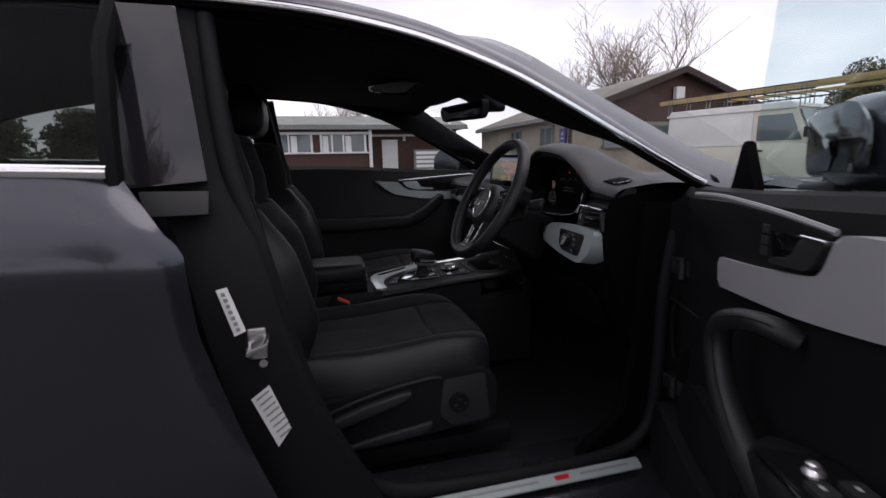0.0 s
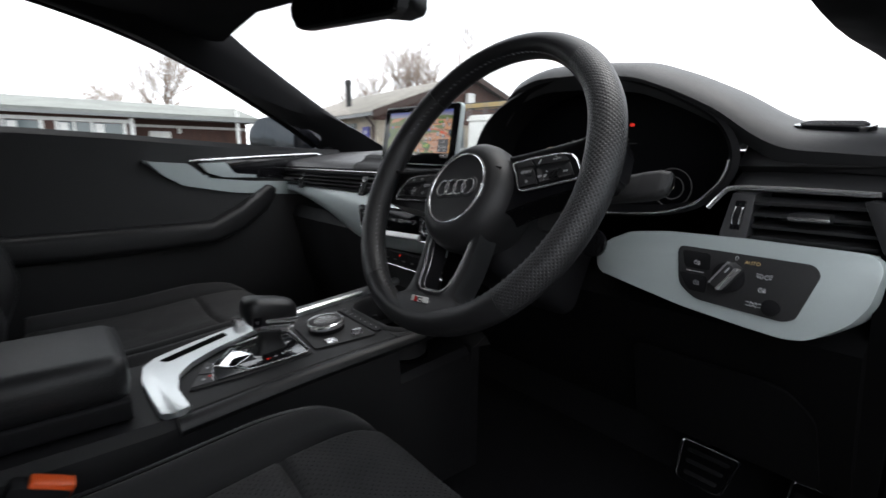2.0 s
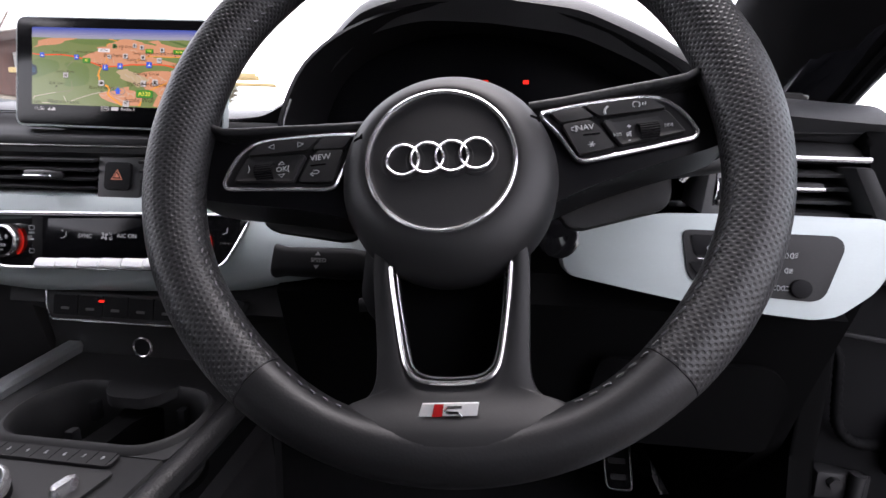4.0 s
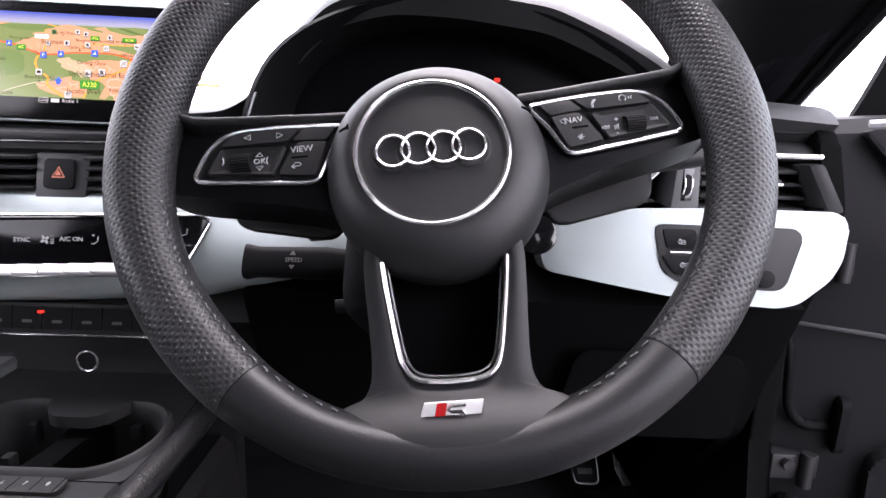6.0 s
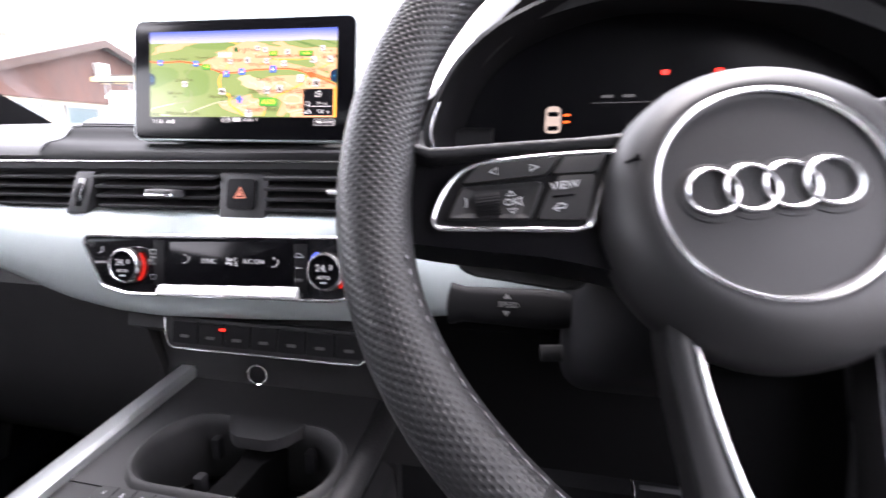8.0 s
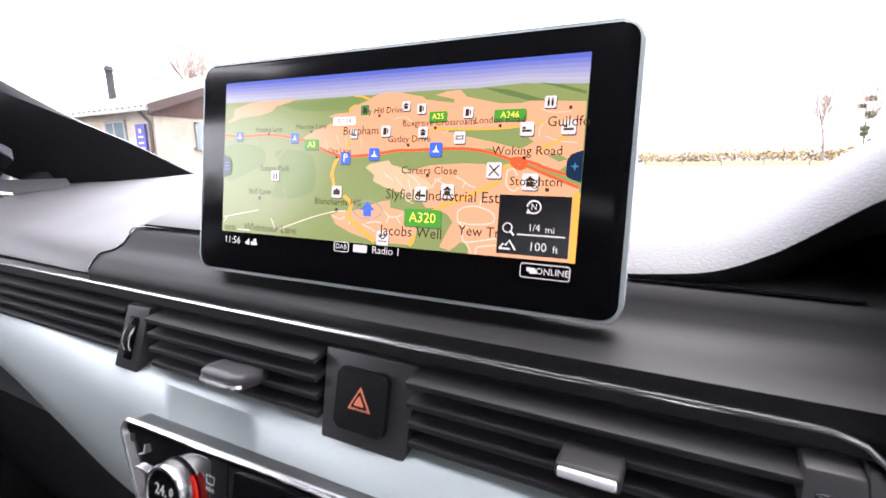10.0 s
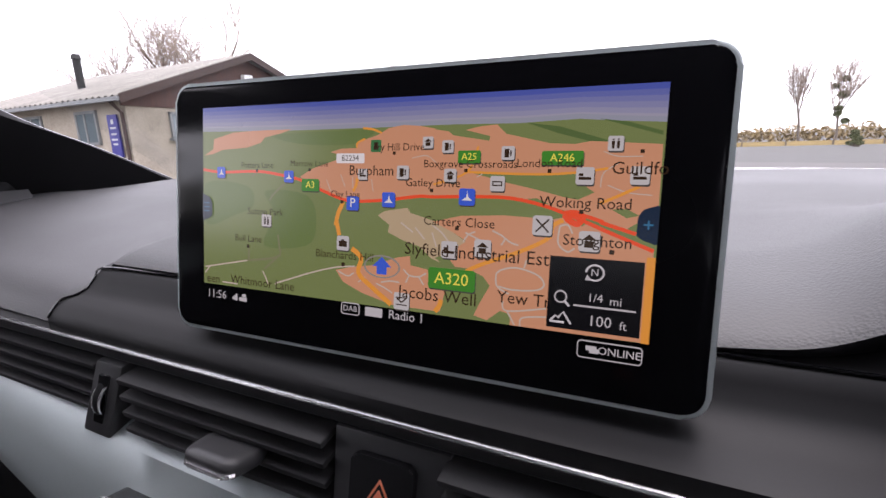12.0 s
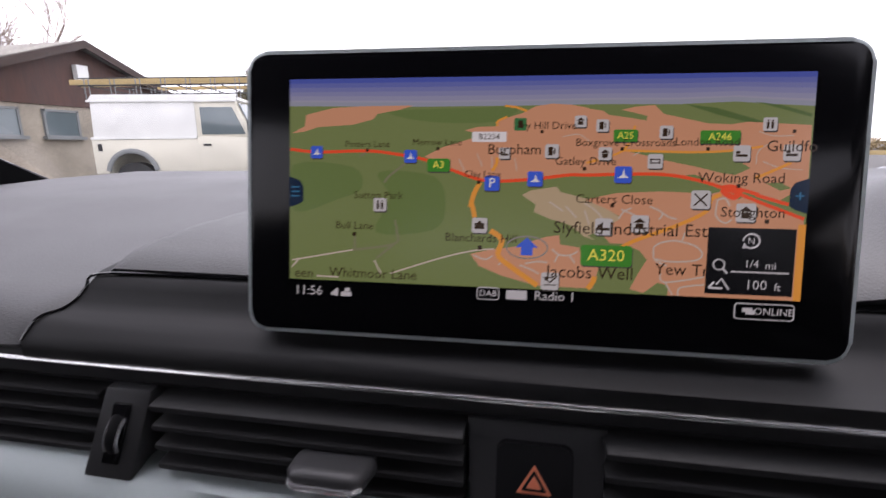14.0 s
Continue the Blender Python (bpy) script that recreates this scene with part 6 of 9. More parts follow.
plate(b, [(-0.0030, -0.0026), (-0.0008, -0.0026), (-0.0024, -0.0006)], SCR @ Matrix.Translation((xx, yy, 0.001)), 0.00003)
part("compass_mark", b, C_PALE, screen)
label("N", 0.909, 0.738, 0.0036, C_PALE, 11)
for tx, px, py, s in (("11:56", 0.043, 1.057, 0.0054), ("Radio 1", 0.556, 1.031, 0.0050), ("DAB", 0.424, 1.030, 0.0034)):
    x, y = sx(px, py)
    words("screen_word", tx, s, SCR @ Matrix.Translation((x, y, 0.0007)), C_PALE, screen, depth=0)
x, y = sx(0.956, 1.056)
words("screen_word", "ONLINE", 0.0036, SCR @ Matrix.Translation((x, y, 0.0007)), C_PALE, screen, depth=0)
for px, py, w, h in ((0.481, 1.031, 0.0078, 0.0036), (0.096, 1.066, 0.0010, 0.0014), (0.101, 1.062, 0.0010, 0.0022), (0.106, 1.058, 0.0010, 0.0032), (0.126, 1.066, 0.0044, 0.0018), (0.129, 1.044, 0.0022, 0.0014), (0.911, 1.050, 0.0034, 0.0016), (0.916, 1.060, 0.0030, 0.0016)):
    x, y = sx(px, py)
    b = BM()
    plate(b, rrect(w, h, 0.0003), SCR @ Matrix.Translation((x, y, 0.0006)), 0.00003)
    part("status_mark", b, C_PALE, screen)
for px, py, w, h in ((0.940, 1.056, 0.0196, 0.0056), (0.424, 1.030, 0.0084, 0.0046)):
    x, y = sx(px, py)
    part("status_frame", tube(BM(), [SCR @ Vector((x + u, y + v, 0.0006)) for u, v in rrect(w, h, 0.0011)], 0.00022, 4, closed=True), C_PALE, screen)


# ---- centre console ----
CON_Z = [(-0.80, 0.600), (-0.27, 0.606), (-0.15, 0.618), (0.0, 0.632), (0.12, 0.642), (0.25, 0.655)]
console = thing("centre_console", "black leather-edged centre console with silver rails", "centre console", (0.0, -0.1, 0.3))


def con_ring(y):
    z = lin(CON_Z, y) - (0.075 if 0.087 < y < 0.249 else 0.0)
    w = 0.118 + 0.012 * smooth01((y + 0.1) / 0.3)
    return [(-w, y, 0.32), (-w - 0.004, y, z - 0.05), (-w, y, z - 0.012), (-w + 0.012, y, z), (w - 0.012, y, z), (w, y, z - 0.012), (w + 0.004, y, z - 0.05), (w, y, 0.32)]


b = BM()
loft(b, [con_ring(y) for y in (-0.85, -0.5, -0.27, -0.15, -0.05, 0.05, 0.086, 0.0875, 0.2485, 0.25, 0.27)])
part("console_body", b, M_CONSOLE, console, sharp=35)
b = BM()
tube(b, [(0.120 + 0.010 * smooth01((y + 0.1) / 0.3), y, lin(CON_Z, y) - 0.010) for y in [-0.25 + 0.05 * k for k in range(11)]], (0.014, 0.012), 10, up=(0, 0, 1))
part("side_roll", b, M_LEATHER, console)


def on_con(x, y, h=0.0):
    return facing((x, y, lin(CON_Z, y) + h), (1, 0, 0), (0, 1, 0.10))


# silver rail on the passenger side, turning round the rear end
b = BM()
rail = catmull([(-0.128, 0.255, 0.664), (-0.126, 0.12, 0.650), (-0.118, 0.0, 0.640), (-0.106, -0.10, 0.631)], 5)
loft(b, [[p + Vector((x, 0, z)) for x, z in ((-0.013, -0.02), (-0.013, 0.0), (-0.008, 0.004), (0.008, 0.004), (0.012, 0.0), (0.012, -0.02))] for p in rail])
part("silver_rail", b, M_RAIL, console, "brushed silver rail", sharp=40)
b = BM()
end = rounded([(-0.112, -0.120), (-0.098, -0.190), (-0.082, -0.246), (-0.062, -0.266), (-0.020, -0.273), (0.105, -0.268), (0.116, -0.254), (0.113, -0.234), (0.050, -0.237), (0.002, -0.227), (-0.026, -0.205), (-0.050, -0.160), (-0.066, -0.110), (-0.086, -0.050), (-0.098, -0.010), (-0.119, -0.010), (-0.118, -0.060)], 0.006)
prism(b, [(x, y, lin(CON_Z, y) + 0.001 + 0.07 * max(0, -x - 0.02)) for x, y in end], (0, 0, 0.009), 0.003)
se = part("silver_end", b, M_RAIL, console, "wide brushed silver end of the rail", sharp=50)
b = BM()
prism(b, [(x, y, lin(CON_Z, y) + 0.0088 + 0.07 * max(0, -x - 0.02)) for x, y in rounded([(-0.066, -0.244), (-0.052, -0.232), (-0.084, -0.134), (-0.100, -0.138)], 0.004)], (0, 0, 0.0018), 0.0005)
part("coin_slot", b, M_KNEE, se)


def on_top(outline, h, thick, r=0.004, bev=0.0010):
    """A flat piece that lies h above the console's top."""
    return prism(BM(), [(x, y, lin(CON_Z, y) + h) for x, y in rounded(outline, r)], (0, 0, thick), bev)


# gear selector: a dark insert with a mirror plate, a letter strip and two park switches
gate = part("selector_surround", on_top([(0.054, -0.226), (-0.028, -0.187), (-0.060, -0.096), (-0.052, -0.031), (0.074, -0.045), (0.070, -0.150)], -0.001, 0.004, 0.008), M_SATIN, console)
part("gate_floor", on_top([(-0.046, -0.138), (-0.048, -0.044), (0.048, -0.050), (0.030, -0.120), (0.008, -0.124)], 0.0025, 0.0012), M_GLOSS, gate)
part("bright_plate", on_top([(0.003, -0.181), (-0.046, -0.141), (0.010, -0.121), (0.033, -0.157)], 0.003, 0.0028, 0.003), M_MIRROR, gate, "polished bright plate")
part("dark_corner", on_top([(0.010, -0.182), (0.056, -0.187), (0.060, -0.146), (0.036, -0.158)], 0.003, 0.0022, 0.002), M_GLOSS, gate)
part("gear_scale", on_top([(0.026, -0.151), (0.061, -0.140), (0.068, -0.053), (0.044, -0.050), (0.033, -0.118)], 0.003, 0.0026, 0.002), M_GLOSS, gate, "dark glossy strip with the gear letters")
part("chrome_frame", tube(BM(), [(x, y, lin(CON_Z, y) + 0.0058) for x, y in ((0.034, -0.157), (0.062, -0.142), (0.067, -0.090), (0.070, -0.054), (0.062, -0.047), (0.0, -0.0435), (-0.042, -0.0405), (-0.050, -0.048), (-0.055, -0.090), (-0.050, -0.136))], (0.0020, 0.0014), 6, up=(0, 0, 1)), M_CHROME, gate)
for ch, y in (("P", -0.072), ("R", -0.084), ("N", -0.096), ("S", -0.121)):
    words("gear_letter", ch, 0.0070, facing((0.047 - 0.1 * (y + 0.105), y, lin(CON_Z, y) + 0.0057), (0.25, 1, 0.1), (-1, 0.25, 0)), M_PALEINK, gate)
words("gear_letter", "D", 0.0075, facing((0.0465, -0.108, lin(CON_Z, -0.108) + 0.0058), (0.25, 1, 0.1), (-1, 0.25, 0)), M_REDLIT, gate)
for quad, lit in (([(0.051, -0.221), (0.018, -0.205), (0.030, -0.187), (0.054, -0.191)], M_REDLIT), ([(0.014, -0.203), (-0.022, -0.185), (-0.006, -0.177), (0.027, -0.186)], M_PALEINK)):
    pk_ = part("park_switch", on_top(quad, 0.0015, 0.0035, 0.003), M_FRAME, console)
    mx_, my_ = sum(q[0] for q in quad) / 4, sum(q[1] for q in quad) / 4
    part("printed_symbol", plate(BM(), rrect(0.007, 0.004, 0.001), on_con(mx_, my_, 0.0051), 0.0004), M_PALEINK, pk_)
    part("edge_light", tube(BM(), [(p[0], p[1], lin(CON_Z, p[1]) + 0.0048) for p in quad[2:]], 0.0012, 6), M_CHROME, pk_)
    if lit is M_REDLIT:
        part("lamp", plate(BM(), rrect(0.004, 0.0024, 0.0006), on_con(quad[2][0] + 0.004, quad[2][1] - 0.005, 0.0051), 0.0006), M_REDLIT, pk_, "lit red lamp")
# lever
lever = thing("gear_lever", "black leather gear lever with chrome side trims", "gear lever", (0.002, -0.09, 0.622))
LX, LY = 0.002, -0.086
b = BM()
loft(b, [[(LX + x, LY - 0.004 + yy, z) for x, yy in rrect(w, l, 0.008)] for w, l, z in ((0.044, 0.064, 0.622), (0.032, 0.044, 0.632), (0.026, 0.034, 0.648), (0.028, 0.038, 0.660))])
part("gaiter", b, M_LEATHER, lever, sharp=60)
b = BM()
loft(b, [[(LX + x, LY + yy, z - 0.12 * yy) for x, yy in rrect(w, l, 0.008)] for w, l, z in ((0.030, 0.044, 0.658), (0.042, 0.064, 0.664), (0.046, 0.072, 0.670), (0.047, 0.074, 0.675))])
part("chrome_trim", b, M_CHROME, lever, "chrome collar round the grip", sharp=50)
b = BM()
loft(b, [[(LX + x, LY - 0.002 + yy, z - k * yy) for x, yy in rrect(w, l, r)] for w, l, r, z, k in ((0.049, 0.076, 0.012, 0.6735, 0.12), (0.054, 0.083, 0.016, 0.680, 0.12), (0.056, 0.086, 0.018, 0.692, 0.14), (0.054, 0.084, 0.018, 0.704, 0.17), (0.047, 0.076, 0.018, 0.7115, 0.19), (0.026, 0.050, 0.011, 0.7150, 0.20))])
part("grip", b, M_SMOOTHLEATHER, lever, "smooth black leather grip", sharp=60)
b = BM()
prism(b, [(LX + 0.0255, LY - 0.016, 0.679), (LX + 0.0255, LY + 0.036, 0.673), (LX + 0.0255, LY + 0.037, 0.681), (LX + 0.0255, LY - 0.016, 0.686)], (0.003, 0, 0), 0.0008)
part("chrome_inlay", b, M_CHROME, lever)
b = BM()
box(b, (LX + 0.0255, LY - 0.030, 0.684), (0.005, 0.014, 0.017), 0.0014)
lb_ = part("lock_button", b, M_GLOSS, lever)
words("button_letter", "P", 0.006, facing((LX + 0.0282, LY - 0.030, 0.684), (0, 1, 0), (0, 0, 1)), M_PALEINK, lb_)
# rotary controller and its keys
b = BM()
prism(b, [(x, y, lin(CON_Z, y) + 0.0005) for x, y in rounded([(-0.054, -0.026), (0.066, -0.038), (0.088, 0.066), (-0.052, 0.066)], 0.008)], (0, 0, 0.0030), 0.001)
ctl = thing("rotary_controller", "black rotary controller with a chrome edge", "controller", (0.006, 0.015, 0.635))
part("key_plate", b, M_SATIN, ctl)
KN = on_con(0.001, 0.013, 0.0035)
b = BM()
loft(b, [[KN @ Vector((r * math.cos(2 * math.pi * k / 40), r * math.sin(2 * math.pi * k / 40), z)) for k in range(40)] for r, z in ((0.032, 0.0), (0.0325, 0.006), (0.0325, 0.008))])
part("dial_side", b, M_PLASTIC, ctl)
b = BM()
loft(b, [[KN @ Vector((r * (1 + 0.006 * (k % 2)) * math.cos(2 * math.pi * k / 80), r * math.sin(2 * math.pi * k / 80), z)) for k in range(80)] for r, z in ((0.0324, 0.007), (0.0332, 0.010), (0.0328, 0.0155), (0.0308, 0.0175), (0.0298, 0.0172))])
part("chrome_edge", b, M_CHROME, ctl, "ribbed chrome edge")
b = BM()
loft(b, [[KN @ Vector((r * math.cos(2 * math.pi * k / 40), r * math.sin(2 * math.pi * k / 40), z)) for k in range(40)] for r, z in ((0.0300, 0.0165), (0.0294, 0.0176), (0.012, 0.0168), (0.002, 0.0166))])
part("touch_face", b, M_SATIN, ctl)
b = BM()
plate(b, rounded([(-0.011, -0.009), (0.010, -0.009), (0.014, 0.007), (-0.006, 0.009)], 0.002), on_con(0.058, -0.006, 0.003), 0.003, 0.001)
part("bright_key", b, M_CHROME, ctl)
b = BM()
plate(b, rrect(0.007, 0.018, 0.003), on_con(0.066, 0.040, 0.003) @ Matrix.Rotation(-0.3, 4, "Z"), 0.011, 0.003)
part("chrome_key", b, M_CHROME, ctl)
b = BM()
prism(b, [(x, y, lin(CON_Z, y) + 0.001) for x, y in rounded([(-0.075, 0.070), (0.078, 0.069), (0.078, 0.085), (-0.072, 0.0855)], 0.006)], (0, 0, 0.0035), 0.001)
kp = part("number_keys", b, M_SATIN, ctl)
for k in range(8):
    words("key_number", str(k + 1), 0.0052, on_con(-0.064 + 0.0185 * k, 0.0775, 0.0048), M_PALEINK, kp)
    b = BM()
    plate(b, rrect(0.0007, 0.014, 0.0002), on_con(-0.055 + 0.0185 * k, 0.0775, 0.0040), 0.0008)
    part("key_gap", b, M_GLOSS, kp)
# start button beside the rail
b = BM()
tube(b, [(-0.114, -0.106, 0.632), (-0.114, -0.1055, 0.6525)], 0.013, 20)
sb = part("start_button", b, M_CHROME, console, "chrome-ringed start button")
b = BM()
tube(b, [(-0.114, -0.1055, 0.6515), (-0.114, -0.1054, 0.6538)], 0.0105, 20)
part("button_face", b, M_SATIN, sb)
# cup holders: a sunken double well with a moulded rim
cups = thing("cup_holder", "double cup holder sunk in the console, with a moulded rim", "cup holder", (0.0, 0.16, 0.6))
cz_ = lambda y: lin(CON_Z, y)
deck = [(x, 0.168 + y) for x, y in rrect(0.238, 0.161, 0.006, 8)]
well = [(0.020 + x, 0.138 + y) for x, y in rrect(0.186, 0.084, 0.041, 8)]
grow_ = lambda k: [(0.020 + (x - 0.020) * (1 + k / 0.093), 0.138 + (y - 0.138) * (1 + k / 0.042)) for x, y in well]
b = BM()
rings = [[(x, y, cz_(y) - 0.02) for x, y in deck], [(x, y, cz_(y)) for x, y in deck], [(x, y, cz_(y) + 0.0005) for x, y in grow_(0.009)], [(x, y, cz_(y) + 0.006) for x, y in grow_(0.007)], [(x, y, cz_(y) + 0.0072) for x, y in grow_(0.004)], [(x, y, cz_(y) + 0.004) for x, y in grow_(0.001)], [(x, y, cz_(y) - 0.005) for x, y in well], [(x, y, cz_(y) - 0.060) for x, y in grow_(-0.003)]]
loft(b, rings, True, False)
part("holder_rim", b, M_SATIN, cups, sharp=50)
b = BM()
prism(b, [(x, y, cz_(0.138) - 0.066) for x, y in well], (0, 0, 0.004))
# near-black floor and divider stand for the shade deep in the wells
part("holder_floor", b, M_KNEE, cups)
b = BM()
prism(b, [(x, y, cz_(0.15) - 0.06) for x, y in rounded([(0.002, 0.182), (0.046, 0.182), (0.034, 0.150), (0.036, 0.094), (0.008, 0.094), (0.010, 0.150)], 0.004)], (0, 0, 0.046), 0.003)
part("holder_divider", b, M_KNEE, cups, sharp=50)
b = BM()
prism(b, [(x, y, cz_(y) - 0.004) for x, y in rounded([(-0.022, 0.186), (0.066, 0.186), (0.052, 0.164), (0.040, 0.156), (0.004, 0.156), (-0.008, 0.164)], 0.006)], (0, 0, 0.012), 0.003)
part("holder_bridge", b, M_SATIN, cups, sharp=50)
for dx, dy in ((-0.028, 0.170), (0.075, 0.170), (-0.005, 0.118), (0.112, 0.122)):
    b = BM()
    box(b, (dx, dy, cz_(0.155) - 0.018), (0.009, 0.010, 0.022), 0.002)
    part("spring_tab", b, M_PLASTIC, cups, "small dark spring tab")
# armrest
b = BM()
arm = thing("armrest", "padded black leather armrest with a stitched seam", "armrest", (0.0, -0.45, 0.6))
loft(b, [[(x, y, zc + z) for x, z in rrect(w, h, r)] for y, w, h, r, zc in ((-0.292, 0.13, 0.030, 0.012, 0.664), (-0.296, 0.165, 0.052, 0.018, 0.664), (-0.31, 0.178, 0.062, 0.022, 0.665), (-0.40, 0.180, 0.064, 0.024, 0.665), (-0.55, 0.180, 0.064, 0.024, 0.664), (-0.66, 0.176, 0.06, 0.024, 0.662), (-0.68, 0.14, 0.04, 0.018, 0.660))])
part("cushion", b, M_LEATHER, arm, sharp=60)
b = BM()
loft(b, [[(x, y, 0.625 + z) for x, z in rrect(0.176, 0.03, 0.006)] for y in (-0.295, -0.31, -0.66)])
part("base", b, M_PLASTIC, arm)
# belt buckle
bk = thing("belt_buckle", "black seat-belt buckle with an orange-red release button", "seat belt buckle", (0.165, -0.39, 0.57))
b = BM()
box(b, (0.162, -0.40, 0.575), (0.026, 0.055, 0.07), 0.006, Matrix.Rotation(radians(-28), 4, "X"))
part("housing", b, M_PLASTIC, bk)
b = BM()
box(b, (0.162, -0.378, 0.600), (0.022, 0.040, 0.014), 0.003, Matrix.Rotation(radians(-28), 4, "X"))
part("release_button", b, M_ORANGE, bk, "orange-red button")


# ---- front seats ----
def patch(fn, u0, u1, v0, v1, n, m, name, material, parent, label="", tuck=0.010, roll=0.012, scale=(0.47, 0.46), uvs=1.0):
    """One upholstered panel of the surface fn(u, v, inset); its edges are tucked in along the seams."""
    b = BM()
    uvl = b.loops.layers.uv.new("UVMap")
    g = []
    for i in range(n + 1):
        row_ = []
        for j in range(m + 1):
            fu, fv = i / n, j / m
            # crowd the grid towards the seams
            fu, fv = fu + 0.10 * math.sin(2 * math.pi * fu) * -0.8, fv + 0.10 * math.sin(2 * math.pi * fv) * -0.8
            u, v = u0 + (u1 - u0) * fu, v0 + (v1 - v0) * fv
            d = min(fu * (u1 - u0) * scale[0], (1 - fu) * (u1 - u0) * scale[0], fv * (v1 - v0) * scale[1], (1 - fv) * (v1 - v0) * scale[1])
            k = max(0.0, 1 - d / roll)
            row_.append((b.verts.new(fn(u, v, tuck * k * k)), u, v))
        g.append(row_)
    for i in range(n):
        for j in range(m):
            q = (g[i][j], g[i + 1][j], g[i + 1][j + 1], g[i][j + 1])
            f = b.faces.new([p[0] for p in q])
            for lp, p in zip(f.loops, q):
                lp[uvl].uv = (p[1] * scale[0] * uvs, p[2] * scale[1] * uvs)
    return part(name, b, material, parent, label, sharp=70)


def seam_line(fn, pts, parent, n=40, every=0.0048, dash=0.0034):
    """A row of single stitches along a line on the surface fn."""
    b = BM()
    P = [fn(u, v, -0.0006) for u, v in [tuple(p[:2]) for p in catmull([(a, c, 0) for a, c in pts], n)]]
    s = 0.0
    for p, q in zip(P, P[1:]):
        L = (q - p).length
        if s <= 0:
            t = (q - p).normalized()
            tube(b, [p, p + t * dash], 0.0003, 4)
            s = every
        s -= L
    return part("stitching", b, M_STITCH, parent, raw=True)


def front_seat(cx, dy, dc, label):
    seat = thing("front_seat", label, "car seat", (cx, -0.3 + dy, 0.3), group="front seats")
    O = Vector((cx, dc, 0))

    def cushion(u, v, inset=0.0):
        """u: -1 to 1 across, v: 0 at the back to 1 round the front lip."""
        fr = smooth01((v - 0.80) / 0.20)
        x = 0.232 * u * (1 - 0.10 * fr - 0.06 * smooth01((0.3 - v) / 0.3))
        y = -0.50 + 0.497 * min(v, 0.93) + 0.012 * math.sin(min(1, max(0, (v - 0.93) / 0.07)) * 1.57) - 0.036 * abs(u) ** 3 * smooth01((v - 0.55) / 0.45)
        z = 0.583 + 0.020 * smooth01((v - 0.25) / 0.55)
        z += 0.018 * smooth01((abs(u) - 0.52) / 0.26) * (1 - 0.75 * smooth01((v - 0.62) / 0.35))
        z -= 0.012 * math.exp(-((u / 0.3) ** 2)) * (1 - fr)
        side = max(0.0, (abs(u) - 0.80) / 0.20)
        z -= 0.078 * (1 - math.sqrt(max(0, 1 - side ** 2)))
        z -= 0.030 * fr ** 2 + 0.055 * smooth01((v - 0.92) / 0.08) ** 1.5
        return O + Vector((x, y, z - inset))

    patch(cushion, -0.56, 0.56, 0.0, 0.66, 22, 24, "cushion_panel", M_SEATPERF, seat, "perforated dark suede centre panel", scale=(0.232, 0.47))
    patch(cushion, -0.56, 0.56, 0.66, 1.0, 22, 20, "thigh_panel", M_SEATPERF, seat, "perforated dark suede front panel", scale=(0.232, 0.47))
    for s in (-1, 1):
        u0, u1 = sorted((s * 0.56, s * 1.0))
        u0, u1 = sorted((s * 0.56, s * 0.84))
        patch(cushion, u0, u1, 0.0, 1.0, 14, 36, "cushion_bolster", M_CLOTH, seat, "dark suede side bolster", scale=(0.232, 0.47))
        u0, u1 = sorted((s * 0.84, s * 1.0))
        patch(cushion, u0, u1, 0.0, 1.0, 12, 36, "bolster_side", M_LEATHER, seat, "black leather side of the bolster", tuck=0.003, roll=0.006, scale=(0.232, 0.47))
        seam_line(cushion, [(s * 0.87, 0.05), (s * 0.87, 0.3), (s * 0.87, 0.6), (s * 0.87, 0.85), (s * 0.86, 0.95)], seat, 30)
    b = BM()
    loft(b, [[O + Vector((x, y, zc + z)) for x, z in rrect(w, h, r, 4)] for y, w, h, r, zc in ((-0.50, 0.40, 0.09, 0.03, 0.53), (-0.25, 0.42, 0.10, 0.03, 0.525), (-0.10, 0.40, 0.09, 0.03, 0.525), (-0.065, 0.34, 0.06, 0.025, 0.52))])
    part("cushion_base", b, M_CLOTH, seat, sharp=60)
    for s in (-1, 1):
        # moulded base cover with its levers
        b = BM()
        prism(b, [O + Vector((s * 0.218, y, z)) for y, z in rounded([(-0.52, 0.40), (-0.52, 0.505), (-0.36, 0.528), (-0.16, 0.553), (-0.075, 0.545), (-0.052, 0.520), (-0.06, 0.415), (-0.16, 0.412), (-0.36, 0.392)], 0.015)], (s * 0.026, 0, 0), 0.008, 3)
        trim = part("side_trim", b, M_PLASTIC, seat)
        b = BM()
        prism(b, [O + Vector((s * 0.244, y, z)) for y, z in rounded([(-0.185, 0.535), (-0.085, 0.540), (-0.072, 0.425), (-0.165, 0.420), (-0.195, 0.45)], 0.010)], (s * 0.004, 0, 0), 0.0018)
        part("knob_panel", b, M_SATIN, trim)
        b = BM()
        tube(b, catmull([O + Vector((s * 0.2445, y, z)) for y, z in ((-0.50, 0.468), (-0.42, 0.500), (-0.32, 0.528), (-0.22, 0.543), (-0.19, 0.540))], 6), 0.004, 6)
        part("trim_lip", b, M_SATIN, trim)
        b = BM()
        loft(b, [[O + Vector((s * (0.250 + a), y, z + c)) for a, c in rrect(0.020, h, 0.006, 3)] for y, z, h in ((-0.47, 0.452, 0.016), (-0.44, 0.465, 0.026), (-0.36, 0.490, 0.030), (-0.29, 0.507, 0.026), (-0.262, 0.517, 0.012))][::s])
        part("adjust_lever", b, M_SATIN, trim, sharp=60)
        b = BM()
